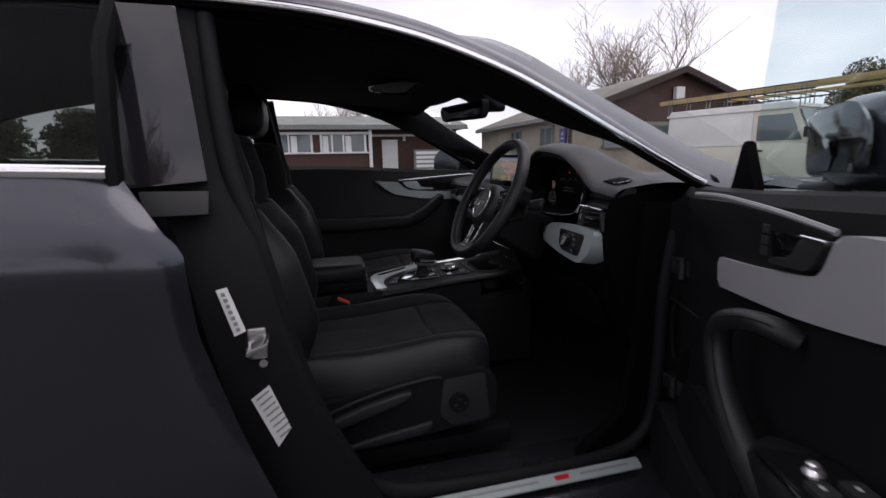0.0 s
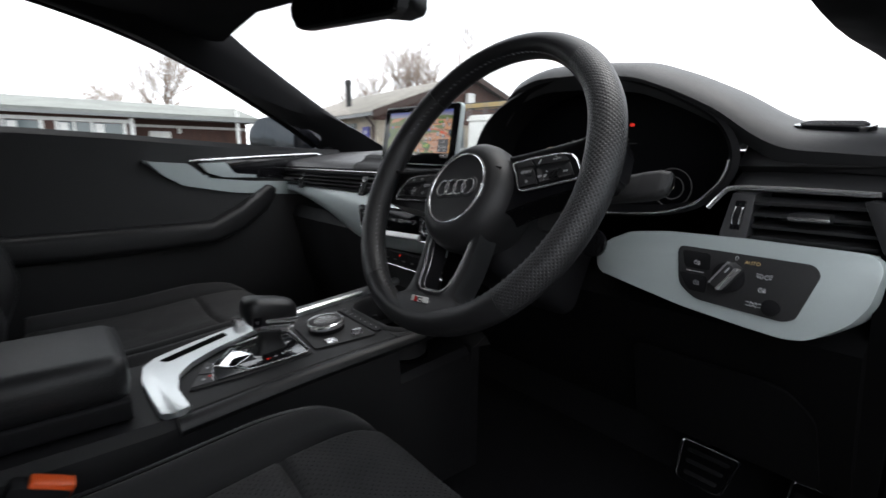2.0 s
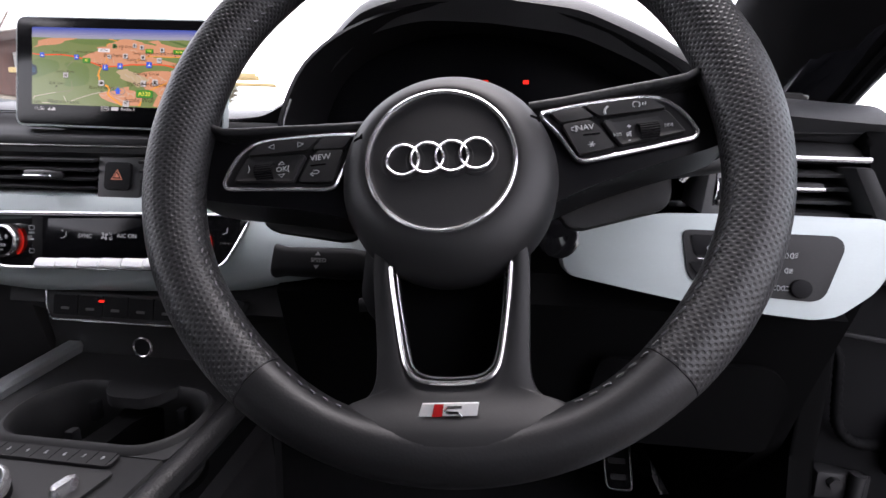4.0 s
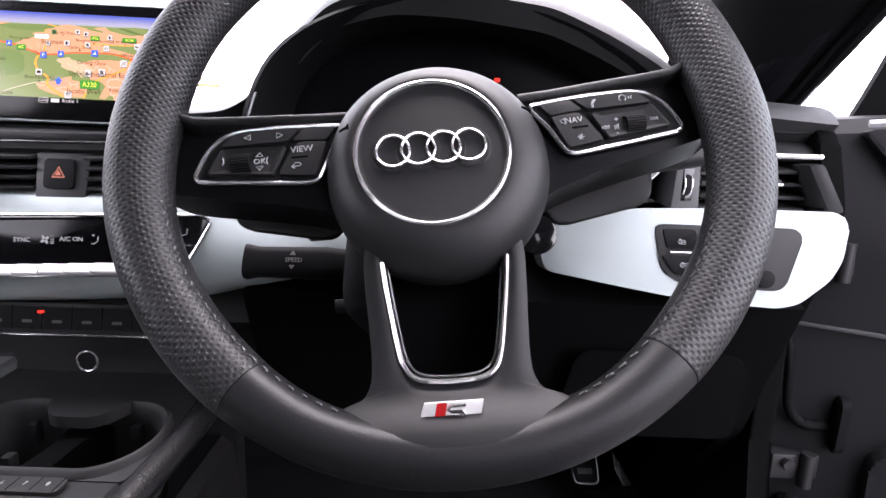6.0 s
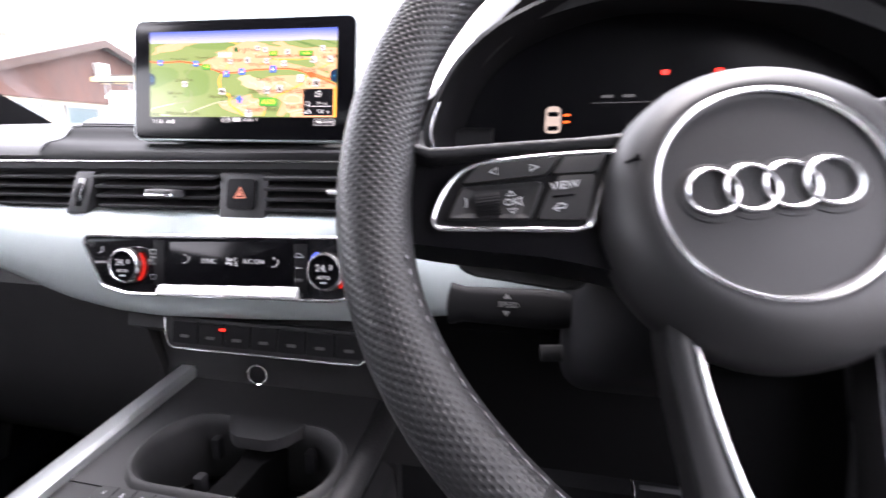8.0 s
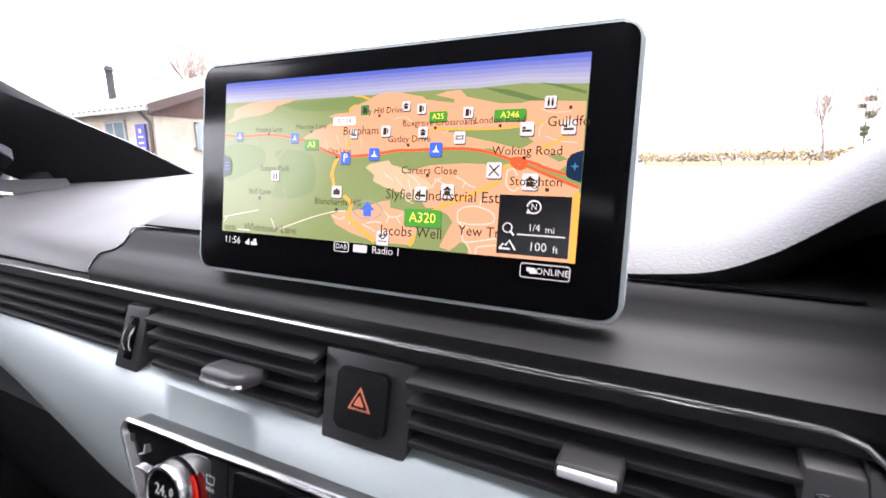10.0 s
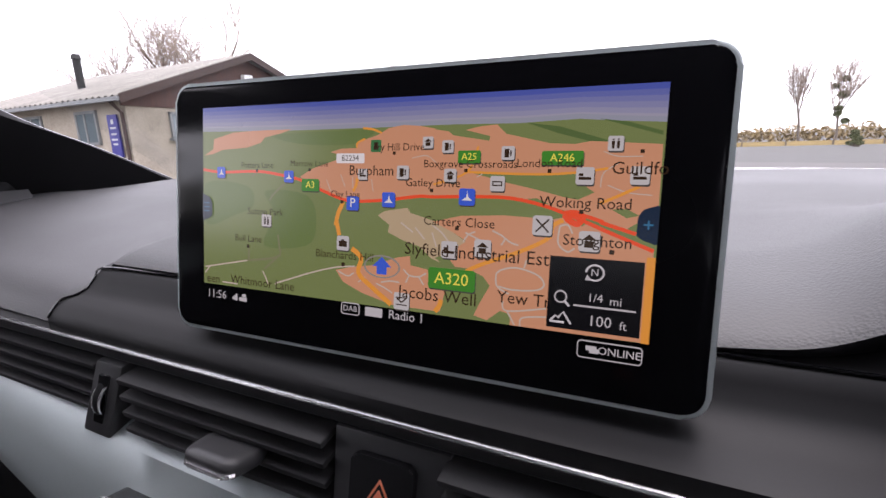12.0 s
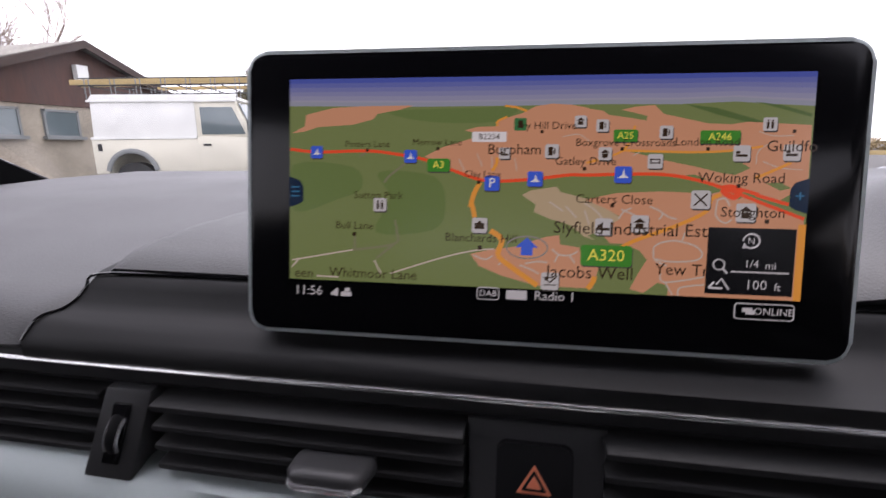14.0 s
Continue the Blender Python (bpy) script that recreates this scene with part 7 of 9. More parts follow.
        loft(b, [[O + Vector((s * (0.246 + a), y, z + c)) for a, c in rrect(0.014, h, 0.005, 3)] for y, z, h in ((-0.40, 0.405, 0.012), (-0.34, 0.412, 0.022), (-0.24, 0.424, 0.024), (-0.215, 0.434, 0.012))][::s])
        part("height_lever", b, M_SATIN, trim, sharp=60)
        b = BM()
        tube(b, [O + Vector((s * 0.247, -0.150, 0.478)), O + Vector((s * 0.258, -0.150, 0.478))], (0.023, 0.023), 24)
        kn = part("lumbar_knob", b, M_PLASTIC, trim)
        for a in range(4):
            b = BM()
            box(b, O + Vector((s * 0.2595, -0.150 + 0.012 * math.cos(a * 1.5708), 0.478 + 0.012 * math.sin(a * 1.5708))), (0.003, 0.008, 0.008), 0.0015)
            part("knob_key", b, M_GLOSS, kn)
        b = BM()
        box(b, O + Vector((s * 0.19, -0.28, 0.345)), (0.04, 0.56, 0.045), 0.008)
        part("seat_rail", b, M_PLASTIC, seat)
    B = Matrix.Translation((cx, -0.495 + dy, 0.545)) @ Matrix.Rotation(radians(14.5), 4, "X")
    WID = [(-0.03, 0.19), (0.05, 0.222), (0.15, 0.238), (0.25, 0.240), (0.33, 0.222), (0.40, 0.196), (0.46, 0.182), (0.53, 0.160), (0.57, 0.128), (0.59, 0.095)]

    def back(u, v, inset=0.0):
        z = -0.03 + 0.62 * v
        w = lerp(WID, z)
        lob = smooth01((abs(u) - 0.45) / 0.28) * (0.078 * smooth01((z + 0.02) / 0.16) * (1 - 0.62 * smooth01((z - 0.26) / 0.17)))
        y = 0.004 + lob + 0.012 * smooth01((z - 0.40) / 0.06)
        side = max(0.0, (abs(u) - 0.74) / 0.26)
        y -= 0.105 * (1 - math.sqrt(max(0, 1 - side ** 2.2)))
        y -= 0.075 * smooth01((z - 0.535) / 0.06) ** 2
        y += 0.006 * math.cos(u * 14.5) * (1 if abs(u) < 0.44 else 0)
        return B @ Vector((w * u, y - inset, z - 0.0))

    patch(back, -0.46, 0.46, 0.0, 0.70, 24, 26, "backrest_panel", M_SEATPERF, seat, "perforated dark suede centre panel", scale=(0.22, 0.62))
    patch(back, -0.50, 0.50, 0.70, 0.985, 20, 18, "shoulder_panel", M_LEATHER, seat, "black leather panel between the shoulders", scale=(0.2, 0.62))
    for s in (-1, 1):
        u0, u1 = sorted((s * 0.46, s * 1.0))
        patch(back, u0, u1, 0.0, 0.685, 20, 34, "backrest_bolster", M_LEATHER, seat, "black leather side bolster", scale=(0.22, 0.62))
        u0, u1 = sorted((s * 0.50, s * 1.0))
        patch(back, u0, u1, 0.685, 0.985, 16, 18, "shoulder_wing", M_CLOTH, seat, "dark suede shoulder wing", scale=(0.2, 0.62))
        seam_line(back, [(s * 0.70, 0.02), (s * 0.72, 0.2), (s * 0.73, 0.4), (s * 0.70, 0.55), (s * 0.60, 0.67)], seat, 30)
        seam_line(back, [(s * 0.73, 0.02), (s * 0.75, 0.2), (s * 0.76, 0.4), (s * 0.73, 0.55), (s * 0.63, 0.67)], seat, 30)
    b = BM()
    secs = ((-0.03, 0.36, 0.10, 0.04, -0.065), (0.05, 0.42, 0.11, 0.05, -0.075), (0.20, 0.44, 0.11, 0.05, -0.075), (0.36, 0.41, 0.10, 0.045, -0.075), (0.46, 0.35, 0.09, 0.040, -0.072), (0.53, 0.30, 0.08, 0.035, -0.072), (0.565, 0.24, 0.06, 0.025, -0.075), (0.578, 0.17, 0.03, 0.012, -0.08))
    loft(b, [[B @ Vector((x, yo + y, z)) for x, y in rrect(w, d, r, 6)] for z, w, d, r, yo in secs])
    part("backrest_shell", b, M_PLASTIC, seat, "dark backrest shell", sharp=60)
    for s in (-1, 1):
        b = BM()
        tube(b, [B @ Vector((s * 0.040, -0.055, 0.55)), B @ Vector((s * 0.040, -0.045, 0.66))], 0.007, 12)
        part("headrest_post", b, M_CHROME, seat, "chrome headrest post")
    b = BM()
    H = B @ Matrix.Translation((0, -0.030, 0.685)) @ Matrix.Rotation(radians(-12), 4, "X")
    loft(b, [[H @ Vector((x, yo + y, z)) for x, y in rrect(w, d, r, 8)] for z, w, d, r, yo in ((-0.075, 0.19, 0.04, 0.018, 0.0), (-0.070, 0.225, 0.075, 0.032, 0.0), (-0.045, 0.262, 0.116, 0.046, 0.002), (0.0, 0.268, 0.128, 0.05, 0.004), (0.05, 0.264, 0.124, 0.048, 0.004), (0.085, 0.236, 0.090, 0.04, 0.0), (0.105, 0.20, 0.06, 0.026, -0.002), (0.112, 0.15, 0.03, 0.013, -0.002))])
    part("headrest", b, M_LEATHER, seat, "black leather headrest", sharp=70)
    return seat


driver_seat = front_seat(0.392, 0.0, 0.0, "black leather and suede sports seat, driver's side")
passenger_seat = front_seat(-0.385, 0.025, 0.075, "black leather and suede sports seat, passenger side")

# rear bench, only glimpsed
rb = thing("rear_bench", "dark rear bench seat in shadow", "car seat", (0, -1.3, 0.3))
b = BM()
loft(b, [[(x, y, 0.50 + z) for y, z in [(-1.15 + u * 0.5 - 0.25, v) for u, v in rrect(1.0, 0.20, 0.08, 4)]] for x in (-0.62, -0.2, 0.2, 0.62)])
part("seat_cushion", b, M_CLOTH, rb, sharp=60)
b = BM()
loft(b, [[(x, -1.55 - v * 0.3 + u, 0.80 + v) for u, v in [(a * 0.14, c) for a, c in rrect(1.0, 0.55, 0.2, 4)]] for x in (-0.62, -0.2, 0.2, 0.62)])
part("backrest", b, M_CLOTH, rb, sharp=60)


# ---- car body ----
car = thing("car_body", "dark grey metallic car body seen through its open front door", "car", (0, -0.5, 0.0))
ROOF = [(-2.2, 1.12), (-1.7, 1.30), (-1.2, 1.355), (-0.7, 1.350), (-0.30, 1.325), (-0.10, 1.300), (0.06, 1.262)]
# upper edge of the side windows and its distance from the middle, front to back
RAIL = [(0.352, 0.772, 0.962), (0.293, 0.760, 0.992), (0.165, 0.740, 1.063), (0.044, 0.720, 1.131), (-0.07, 0.700, 1.190), (-0.22, 0.676, 1.248), (-0.38, 0.655, 1.288), (-0.52, 0.640, 1.305), (-0.70, 0.628, 1.313), (-0.9, 0.620, 1.310), (-1.2, 0.612, 1.290), (-1.5, 0.618, 1.235), (-1.75, 0.640, 1.150), (-1.95, 0.66, 1.06)]


def rail_line(s):
    """The window edge of one side; the passenger side sits a little higher at the windscreen pillar."""
    lift = [(-0.50, 0.0), (-0.22, 0.012), (-0.07, 0.022), (0.044, 0.030), (0.165, 0.034), (0.293, 0.032), (0.352, 0.022)]
    return [(y, x, z + (lin(lift, y) if s < 0 else 0.006 * smooth01((y + 0.4) / 0.3))) for y, x, z in RAIL]


b = BM()


def roof_f(u, v):
    y = 0.06 - 0.26 * abs(2 * u - 1) ** 3 * (1 - v) - 1.85 * v
    xe = 0.60 - 0.03 * smooth01((y + 0.2) / 0.3)
    t = 2 * u - 1
    zc = lin(ROOF, y) + 0.012
    ze = lin([(-1.8, 1.14), (-1.5, 1.24), (-1.2, 1.295), (-0.9, 1.324), (-0.65, 1.325), (-0.45, 1.314), (-0.3, 1.296), (0.06, 1.256)], y)
    return Vector((t * xe, y, ze + (zc - ze) * (1 - abs(t) ** 2.6)))


surface(b, roof_f, 24, 30, 0.012)
part("roof", b, M_PAINT, car, "dark grey painted roof", sharp=60)
b = BM()
surface(b, lambda u, v: roof_f(0.02 + 0.96 * u, 0.01 + 0.98 * v) - Vector((0, 0, 0.022 + 0.02 * (1 - abs(2 * u - 1) ** 4))), 24, 30, 0.006)
part("headliner", b, M_LINING, car, "black cloth headliner", sharp=60)

for s in (-1, 1):
    # painted side rail over the windows, and the A-pillar
    P = [Vector((s * x, y, z)) for y, x, z in rail_line(s)]
    C = catmull(P, 5)
    b = BM()
    rings = []
    for i, p in enumerate(C):
        t = i / (len(C) - 1)
        wide = lerp([(0.0, 0.055), (0.12, 0.048), (0.3, 0.05), (0.5, 0.045), (1, 0.04)], t)
        rise = lerp([(0.0, 0.012), (0.2, 0.028), (0.5, 0.026), (1, 0.03)], t)
        rings.append([p + Vector((s * a, 0, c)) for a, c in ((0.008, 0.004), (0.010, 0.010), (0.002, 0.020), (-wide * 0.5, rise + 0.012), (-wide, rise + 0.016), (-wide, rise + 0.002), (-wide * 0.4, 0.0))])
    loft(b, rings)
    part("side_rail", b, M_PAINT, car, "dark grey painted roof rail and windscreen pillar", sharp=50)
    b = BM()
    tube(b, [p + Vector((s * 0.012, 0, 0.001)) for p in C], (0.005, 0.0065), 8, up=(0, 0, 1))
    part("chrome_window_strip", b, M_BRIGHT, car, "bright chrome strip along the window opening")
    # lined windscreen pillar: from the window edge to the edge of the windscreen
    b = BM()
    rings = []
    PN = [(0.60, 0.700, 0.955), (0.46, 0.675, 0.992), (0.36, 0.655, 1.026), (0.235, 0.632, 1.046), (0.10, 0.615, 1.085), (-0.02, 0.600, 1.128), (-0.15, 0.585, 1.190), (-0.32, 0.570, 1.265)]
    PW = [(0.62, 0.700, 0.962), (0.50, 0.685, 0.988), (0.40, 0.665, 1.028), (0.255, 0.635, 1.105), (0.125, 0.605, 1.178), (0.02, 0.575, 1.240), (-0.08, 0.555, 1.272), (-0.25, 0.550, 1.276)]
    for (yr, xr, zr), (yn, xn, zn), (yw, xw, zw) in zip([(0.42, 0.765, 0.950)] + rail_line(s)[:7], PN, PW):
        rise = (0.030 if s < 0 else 0.014) * (1 - smooth01((-0.05 - yw) / 0.2)) * (1 - smooth01((yw - 0.5) / 0.12))
        zn, zw = zn + rise, zw + rise
        a, mid, c = Vector((s * (xr - 0.004), yr, zr - 0.004)), Vector((s * xn, yn, zn)), Vector((s * xw, yw, zw))
        out = Vector((s * 0.006, 0.002, 0.003))
        rings.append([a, a.lerp(mid, 0.5) - Vector((s * 0.006, 0, 0.006)), mid, mid.lerp(c, 0.5) - Vector((s * 0.010, 0, -0.004)), c, c + out, a + out * 0.6])
    fine = []
    for k in range(len(rings[0])):
        fine.append(catmull([r[k] for r in rings], 4))
    loft(b, [list(r) for r in zip(*fine)])
    skin = []
    for r in rings:
        a, c = r[0], r[4]
        out = Vector((s * 0.008, 0.002, 0.0035))
        a2, c2 = a + Vector((s * 0.012, 0, 0.006)), c + out * 1.45
        skin.append([a2, a2.lerp(c2, 0.33) + out * 0.45, a2.lerp(c2, 0.67) + out * 0.45, c2, c + out * 1.05, a2.lerp(c2, 0.5) - out * 0.1])
    cols = [catmull([r[k] for r in skin], 4) for k in range(len(skin[0]))]
    b2 = BM()
    loft(b2, [list(r) for r in zip(*cols)])
    part("pillar_skin", b2, M_PAINT, car, "dark grey painted windscreen pillar", sharp=60)
    part("pillar_lining", b, M_LINING, car, "black cloth-lined windscreen pillar", sharp=60)
    b = BM()
    tube(b, [p + Vector((-s * 0.050, 0, 0.001)) for p in C if -1.6 < p.y < -0.12], (0.034, 0.009), 10, up=(0, 0, 1))
    part("roof_edge_lining", b, M_LINING, car)
    b = BM()
    tube(b, [p + Vector((s * 0.000, 0, -0.006)) for p in C], 0.0075, 8)
    part("door_seal", b, M_RUBBER, car, "black rubber door seal")
    # B-pillar
    b = BM()
    loft(b, [[(s * (x + dx), y + dy, z) for dx, dy in ((0, -w), (0.012, -w + 0.01), (0.012, w - 0.01), (0, w), (-0.055, w - 0.012), (-0.055, -w + 0.012))] for y, x, z, w in ((-0.665, 0.615, 1.30, 0.050), (-0.655, 0.660, 1.18, 0.054), (-0.64, 0.715, 1.02, 0.060), (-0.60, 0.760, 0.90, 0.065), (-0.575, 0.785, 0.78, 0.065), (-0.53, 0.790, 0.60, 0.075), (-0.48, 0.785, 0.45, 0.10), (-0.46, 0.775, 0.34, 0.13))])
    bp = part("centre_pillar", b, M_PLASTIC, car, "black centre pillar", sharp=50)
    b = BM()
    loft(b, [[(s * (x - 0.058 + dx), y + dy, z) for dx, dy in ((0, -w), (0.0, w), (-0.02, w - 0.01), (-0.024, 0), (-0.02, -w + 0.01))] for y, x, z, w in ((-0.665, 0.615, 1.29, 0.055), (-0.65, 0.660, 1.18, 0.06), (-0.63, 0.715, 1.02, 0.065), (-0.60, 0.755, 0.90, 0.07), (-0.58, 0.770, 0.70, 0.075), (-0.55, 0.775, 0.45, 0.09))])
    part("pillar_trim", b, M_PLASTIC, car, sharp=50)
    b = BM()
    tube(b, catmull([(s * 0.625, -0.606, 1.285), (s * 0.672, -0.595, 1.17), (s * 0.722, -0.575, 1.02), (s * 0.752, -0.535, 0.88), (s * 0.764, -0.505, 0.74), (s * 0.766, -0.46, 0.58), (s * 0.762, -0.40, 0.44), (s * 0.756, -0.33, 0.375), (s * 0.752, -0.20, 0.352), (s * 0.752, 0.0, 0.346), (s * 0.752, 0.15, 0.350), (s * 0.752, 0.24, 0.375), (s * 0.752, 0.285, 0.44), (s * 0.750, 0.295, 0.58), (s * 0.748, 0.30, 0.75), (s * 0.745, 0.33, 0.90), (s * 0.755, 0.40, 0.975)], 6), 0.016, 10)
    part("opening_seal", b, M_PLASTIC, car, "thick black rubber seal round the door opening")
    # sill
    b = BM()
    prof = [(0.63, 0.26), (0.63, 0.325), (0.69, 0.340), (0.735, 0.345), (0.755, 0.330), (0.80, 0.322), (0.825, 0.305), (0.845, 0.27), (0.83, 0.20), (0.63, 0.20)]
    loft(b, [[(s * x, y, z) for x, z in prof] for y in (-2.0, -0.5, 0.0, 0.33, 0.5)])
    part("sill", b, M_PAINT, car, "painted sill under the door", sharp=30)
    b = BM()
    prism(b, [(s * x, y, 0.3405 + 0.004) for x, y in rounded([(0.772, -0.33), (0.806, -0.33), (0.806, 0.225), (0.772, 0.235)], 0.004)], (0, 0, 0.004), 0.0015)
    tp = part("tread_strip", b, M_SILVER, car, "silver tread strip on the sill")
    b = BM()
    prism(b, [(s * x, y, 0.349) for x, y in ((0.782, 0.02), (0.796, 0.02), (0.796, 0.05), (0.782, 0.055))], (0, 0, 0.0008))
    part("tread_badge", b, bpy.data.materials["red_enamel"], tp)
    for y0, y1 in ((-0.20, -0.02), (0.08, 0.20)):
        b = BM()
        prism(b, [(s * x, y, 0.3485) for x, y in ((0.786, y0), (0.792, y0), (0.792, y1), (0.786, y1))], (0, 0, 0.0008))
        part("tread_groove", b, M_INK, tp)
    # front wing and hinge pillar
    b = BM()
    loft(b, [[(s * x, y, z) for x, z in ((0.74, 0.20), (0.74, 0.93), (0.78, 0.945), (0.83, 0.935), (0.885, 0.86), (0.90, 0.70), (0.885, 0.45), (0.86, 0.25))] for y in (0.335, 0.36, 0.8, 1.3)])
    part("front_wing", b, M_PAINT, car, "dark grey front wing", sharp=60)
    b = BM()
    prism(b, [(s * 0.742, y, z) for y, z in ((0.30, 0.30), (0.30, 0.93), (0.36, 0.95), (0.36, 0.30))], (s * 0.10, 0.05, 0), 0.01)
    # black colour stands for the shade in the door gap
    part("hinge_pillar", b, M_RUBBER, car)
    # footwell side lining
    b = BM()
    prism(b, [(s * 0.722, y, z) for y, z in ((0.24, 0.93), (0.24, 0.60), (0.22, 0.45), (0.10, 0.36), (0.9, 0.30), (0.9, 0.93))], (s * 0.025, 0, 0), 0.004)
    # shade of the footwell sits in the near-black colour
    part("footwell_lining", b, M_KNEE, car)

# rear door, closed, with its window and bright waist strip
for s in (-1, 1):
    b = BM()

    def rear_f(u, v, s=s):
        z = 0.30 + 0.715 * v
        front = lin([(0.30, -0.50), (0.45, -0.525), (0.62, -0.575), (0.78, -0.615), (0.905, -0.622), (0.96, -0.662), (1.015, -0.708)], z)
        y = front + (-2.1 - front) * u ** 1.5
        x = lin([(0.30, 0.845), (0.40, 0.872), (0.55, 0.892), (0.75, 0.905), (0.880, 0.914), (0.905, 0.911), (0.94, 0.898), (0.985, 0.866), (1.015, 0.836)], z)
        x -= 0.030 * max(0, 1 - u * 6) ** 2 * (1.0 if z < 0.92 else 0.6)
        return Vector((s * x, y, z + 0.03 * u))
    surface(b, rear_f, 30, 44, 0.01)
    part("rear_door", b, M_PAINT, car, "dark grey rear door with a sharp crease", sharp=35)
    b = BM()
    tube(b, [(s * 0.838, -0.716, 1.0185), (s * 0.838, -0.85, 1.024), (s * 0.834, -1.1, 1.036), (s * 0.82, -1.5, 1.05), (s * 0.78, -1.95, 1.06)], (0.007, 0.010), 8, up=(0, 0, 1))
    part("chrome_waist_strip", b, M_BRIGHT, car, "bright chrome waist strip")
    b = BM()
    C = catmull([Vector((s * x, y, z)) for y, x, z in RAIL[8:]], 4)
    lo = [Vector((s * lin([(-1.95, 0.76), (-1.5, 0.80), (-0.7, 0.825)], p.y), p.y - 0.03, 1.015)) for p in C]
    vs = [[b.verts.new(p) for p in C], [b.verts.new(p) for p in lo]]
    for i in range(len(C) - 1):
        b.faces.new((vs[0][i], vs[0][i + 1], vs[1][i + 1], vs[1][i]))
    rg = part("rear_window", b, M_PRIVACY, car, "dark tinted rear side window")
    rg.visible_shadow = False
    b = BM()
    tube(b, [(s * 0.832, -0.712, 0.985), (s * 0.795, -0.722, 1.08), (s * 0.735, -0.735, 1.20), (s * 0.648, -0.742, 1.292)], (0.014, 0.018), 8, up=(1, 0, 0))
    part("window_channel", b, M_RUBBER, car)
# gloss cover on the centre pillar beside the open door
b = BM()
prism(b, [(0.655, -0.745, 1.285), (0.652, -0.645, 1.285), (0.742, -0.607, 0.995), (0.752, -0.735, 0.985)], (0.012, 0.002, 0.006), 0.004)
part("pillar_cover", b, M_PILLARGLOSS, car, "gloss black pillar cover reflecting trees")
b = BM()
prism(b, [(0.758, -0.705, 0.985), (0.752, -0.604, 0.982), (0.772, -0.604, 0.945), (0.780, -0.690, 0.945)], (0.016, 0.002, 0.004), 0.005)
part("pillar_block", b, M_SATIN, car)
b = BM()
prism(b, [(0.797, -0.603, 0.827), (0.793, -0.587, 0.830), (0.806, -0.562, 0.757), (0.808, -0.580, 0.750)], (0.0006, 0, 0))
st = part("pillar_sticker", b, M_STICKER, car, "narrow white sticker with grey print")
b = BM()
for k in range(7):
    t = k / 7
    prism(b, [(0.7985 + 0.0115 * t, -0.596 + 0.022 * t, 0.822 - 0.068 * t), (0.7978 + 0.0115 * t, -0.590 + 0.022 * t, 0.8225 - 0.068 * t), (0.7985 + 0.0115 * t, -0.589 + 0.022 * t, 0.8165 - 0.068 * t), (0.7992 + 0.0115 * t, -0.595 + 0.022 * t, 0.816 - 0.068 * t)], (0.0006, 0, 0))
part("printed_bars", b, M_INK, st)
b = BM()
prism(b, [(0.806, -0.565, 0.635), (0.802, -0.535, 0.655), (0.803, -0.505, 0.570), (0.807, -0.528, 0.540)], (0.0006, 0, 0))
st = part("pillar_sticker", b, M_STICKER, car, "white sticker with rows of small print")
b = BM()
for k in range(8):
    t = k / 8
    y0, z0 = -0.557 + 0.036 * t, 0.634 - 0.085 * t
    prism(b, [(0.8072, y0, z0), (0.8048, y0 + 0.021, z0 + 0.014), (0.8050, y0 + 0.022, z0 + 0.011), (0.8074, y0 + 0.001, z0 - 0.003)], (0.0006, 0, 0))
part("printed_bars", b, M_INK, st)
b = BM()
tube(b, [(0.800, -0.562, 0.732), (0.835, -0.557, 0.727), (0.838, -0.532, 0.739), (0.802, -0.530, 0.742)], 0.0055, 8)
box(b, (0.802, -0.547, 0.732), (0.006, 0.030, 0.055), 0.004)
part("lock_striker", b, M_STEEL, car, "steel door lock striker")
b = BM()
tube(b, [(0.800, -0.540, 0.697), (0.807, -0.540, 0.697)], 0.007, 12)
part("bolt", b, M_STEEL, car)

# floor, firewall, rear wall
b = BM()
box(b, (0, -0.5, 0.27), (1.46, 3.0, 0.03))
part("floor_carpet", b, M_CARPET, car)
b = BM()
prism(b, [(-0.73, 0.62, 0.28), (0.73, 0.62, 0.28), (0.73, 0.86, 0.55), (0.73, 0.88, 0.95), (-0.73, 0.88, 0.95), (-0.73, 0.86, 0.55)][:3] + [(-0.73, 0.86, 0.55)], (0, 0.02, 0))
box(b, (0, 0.87, 0.74), (1.46, 0.02, 0.42))
part("firewall", b, M_CARPET, car)
b = BM()
box(b, (0, -1.95, 0.65), (1.5, 0.03, 0.75))
part("rear_wall", b, M_LINING, car)
b = BM()
surface(b, lambda u, v: Vector((-0.60 + 1.2 * u, -1.45 - 0.65 * v, 1.262 - 0.26 * v + 0.02 * (1 - (2 * u - 1) ** 2))), 6, 6)
rw = part("rear_windscreen", b, M_PRIVACY, car, "rear window")
rw.visible_shadow = False
# header over the windscreen
b = BM()
surface(b, lambda u, v: Vector(((2 * u - 1) * 0.51, (-0.12) + v * (0.225 - 0.115 * (2 * u - 1) ** 2), 1.290 - 0.006 * (2 * u - 1) ** 2 - (0.032 - 0.016 * (2 * u - 1) ** 2) * v ** 1.5)), 20, 8, 0.008)
part("windscreen_header", b, M_LINING, car, sharp=60)
# windscreen
b = BM()


def ws_f(u, v):
    t = 2 * u - 1
    top = Vector((t * 0.585, 0.110 - 0.10 * t * t, 1.276 + 0.010 * t * t))
    bot = Vector((t * 0.740, 0.88 - 0.22 * t * t, 0.972 - 0.012 * t * t))
    p = bot.lerp(top, v)
    p.z += 0.03 * math.sin(math.pi * v)
    return p


surface(b, ws_f, 20, 10)
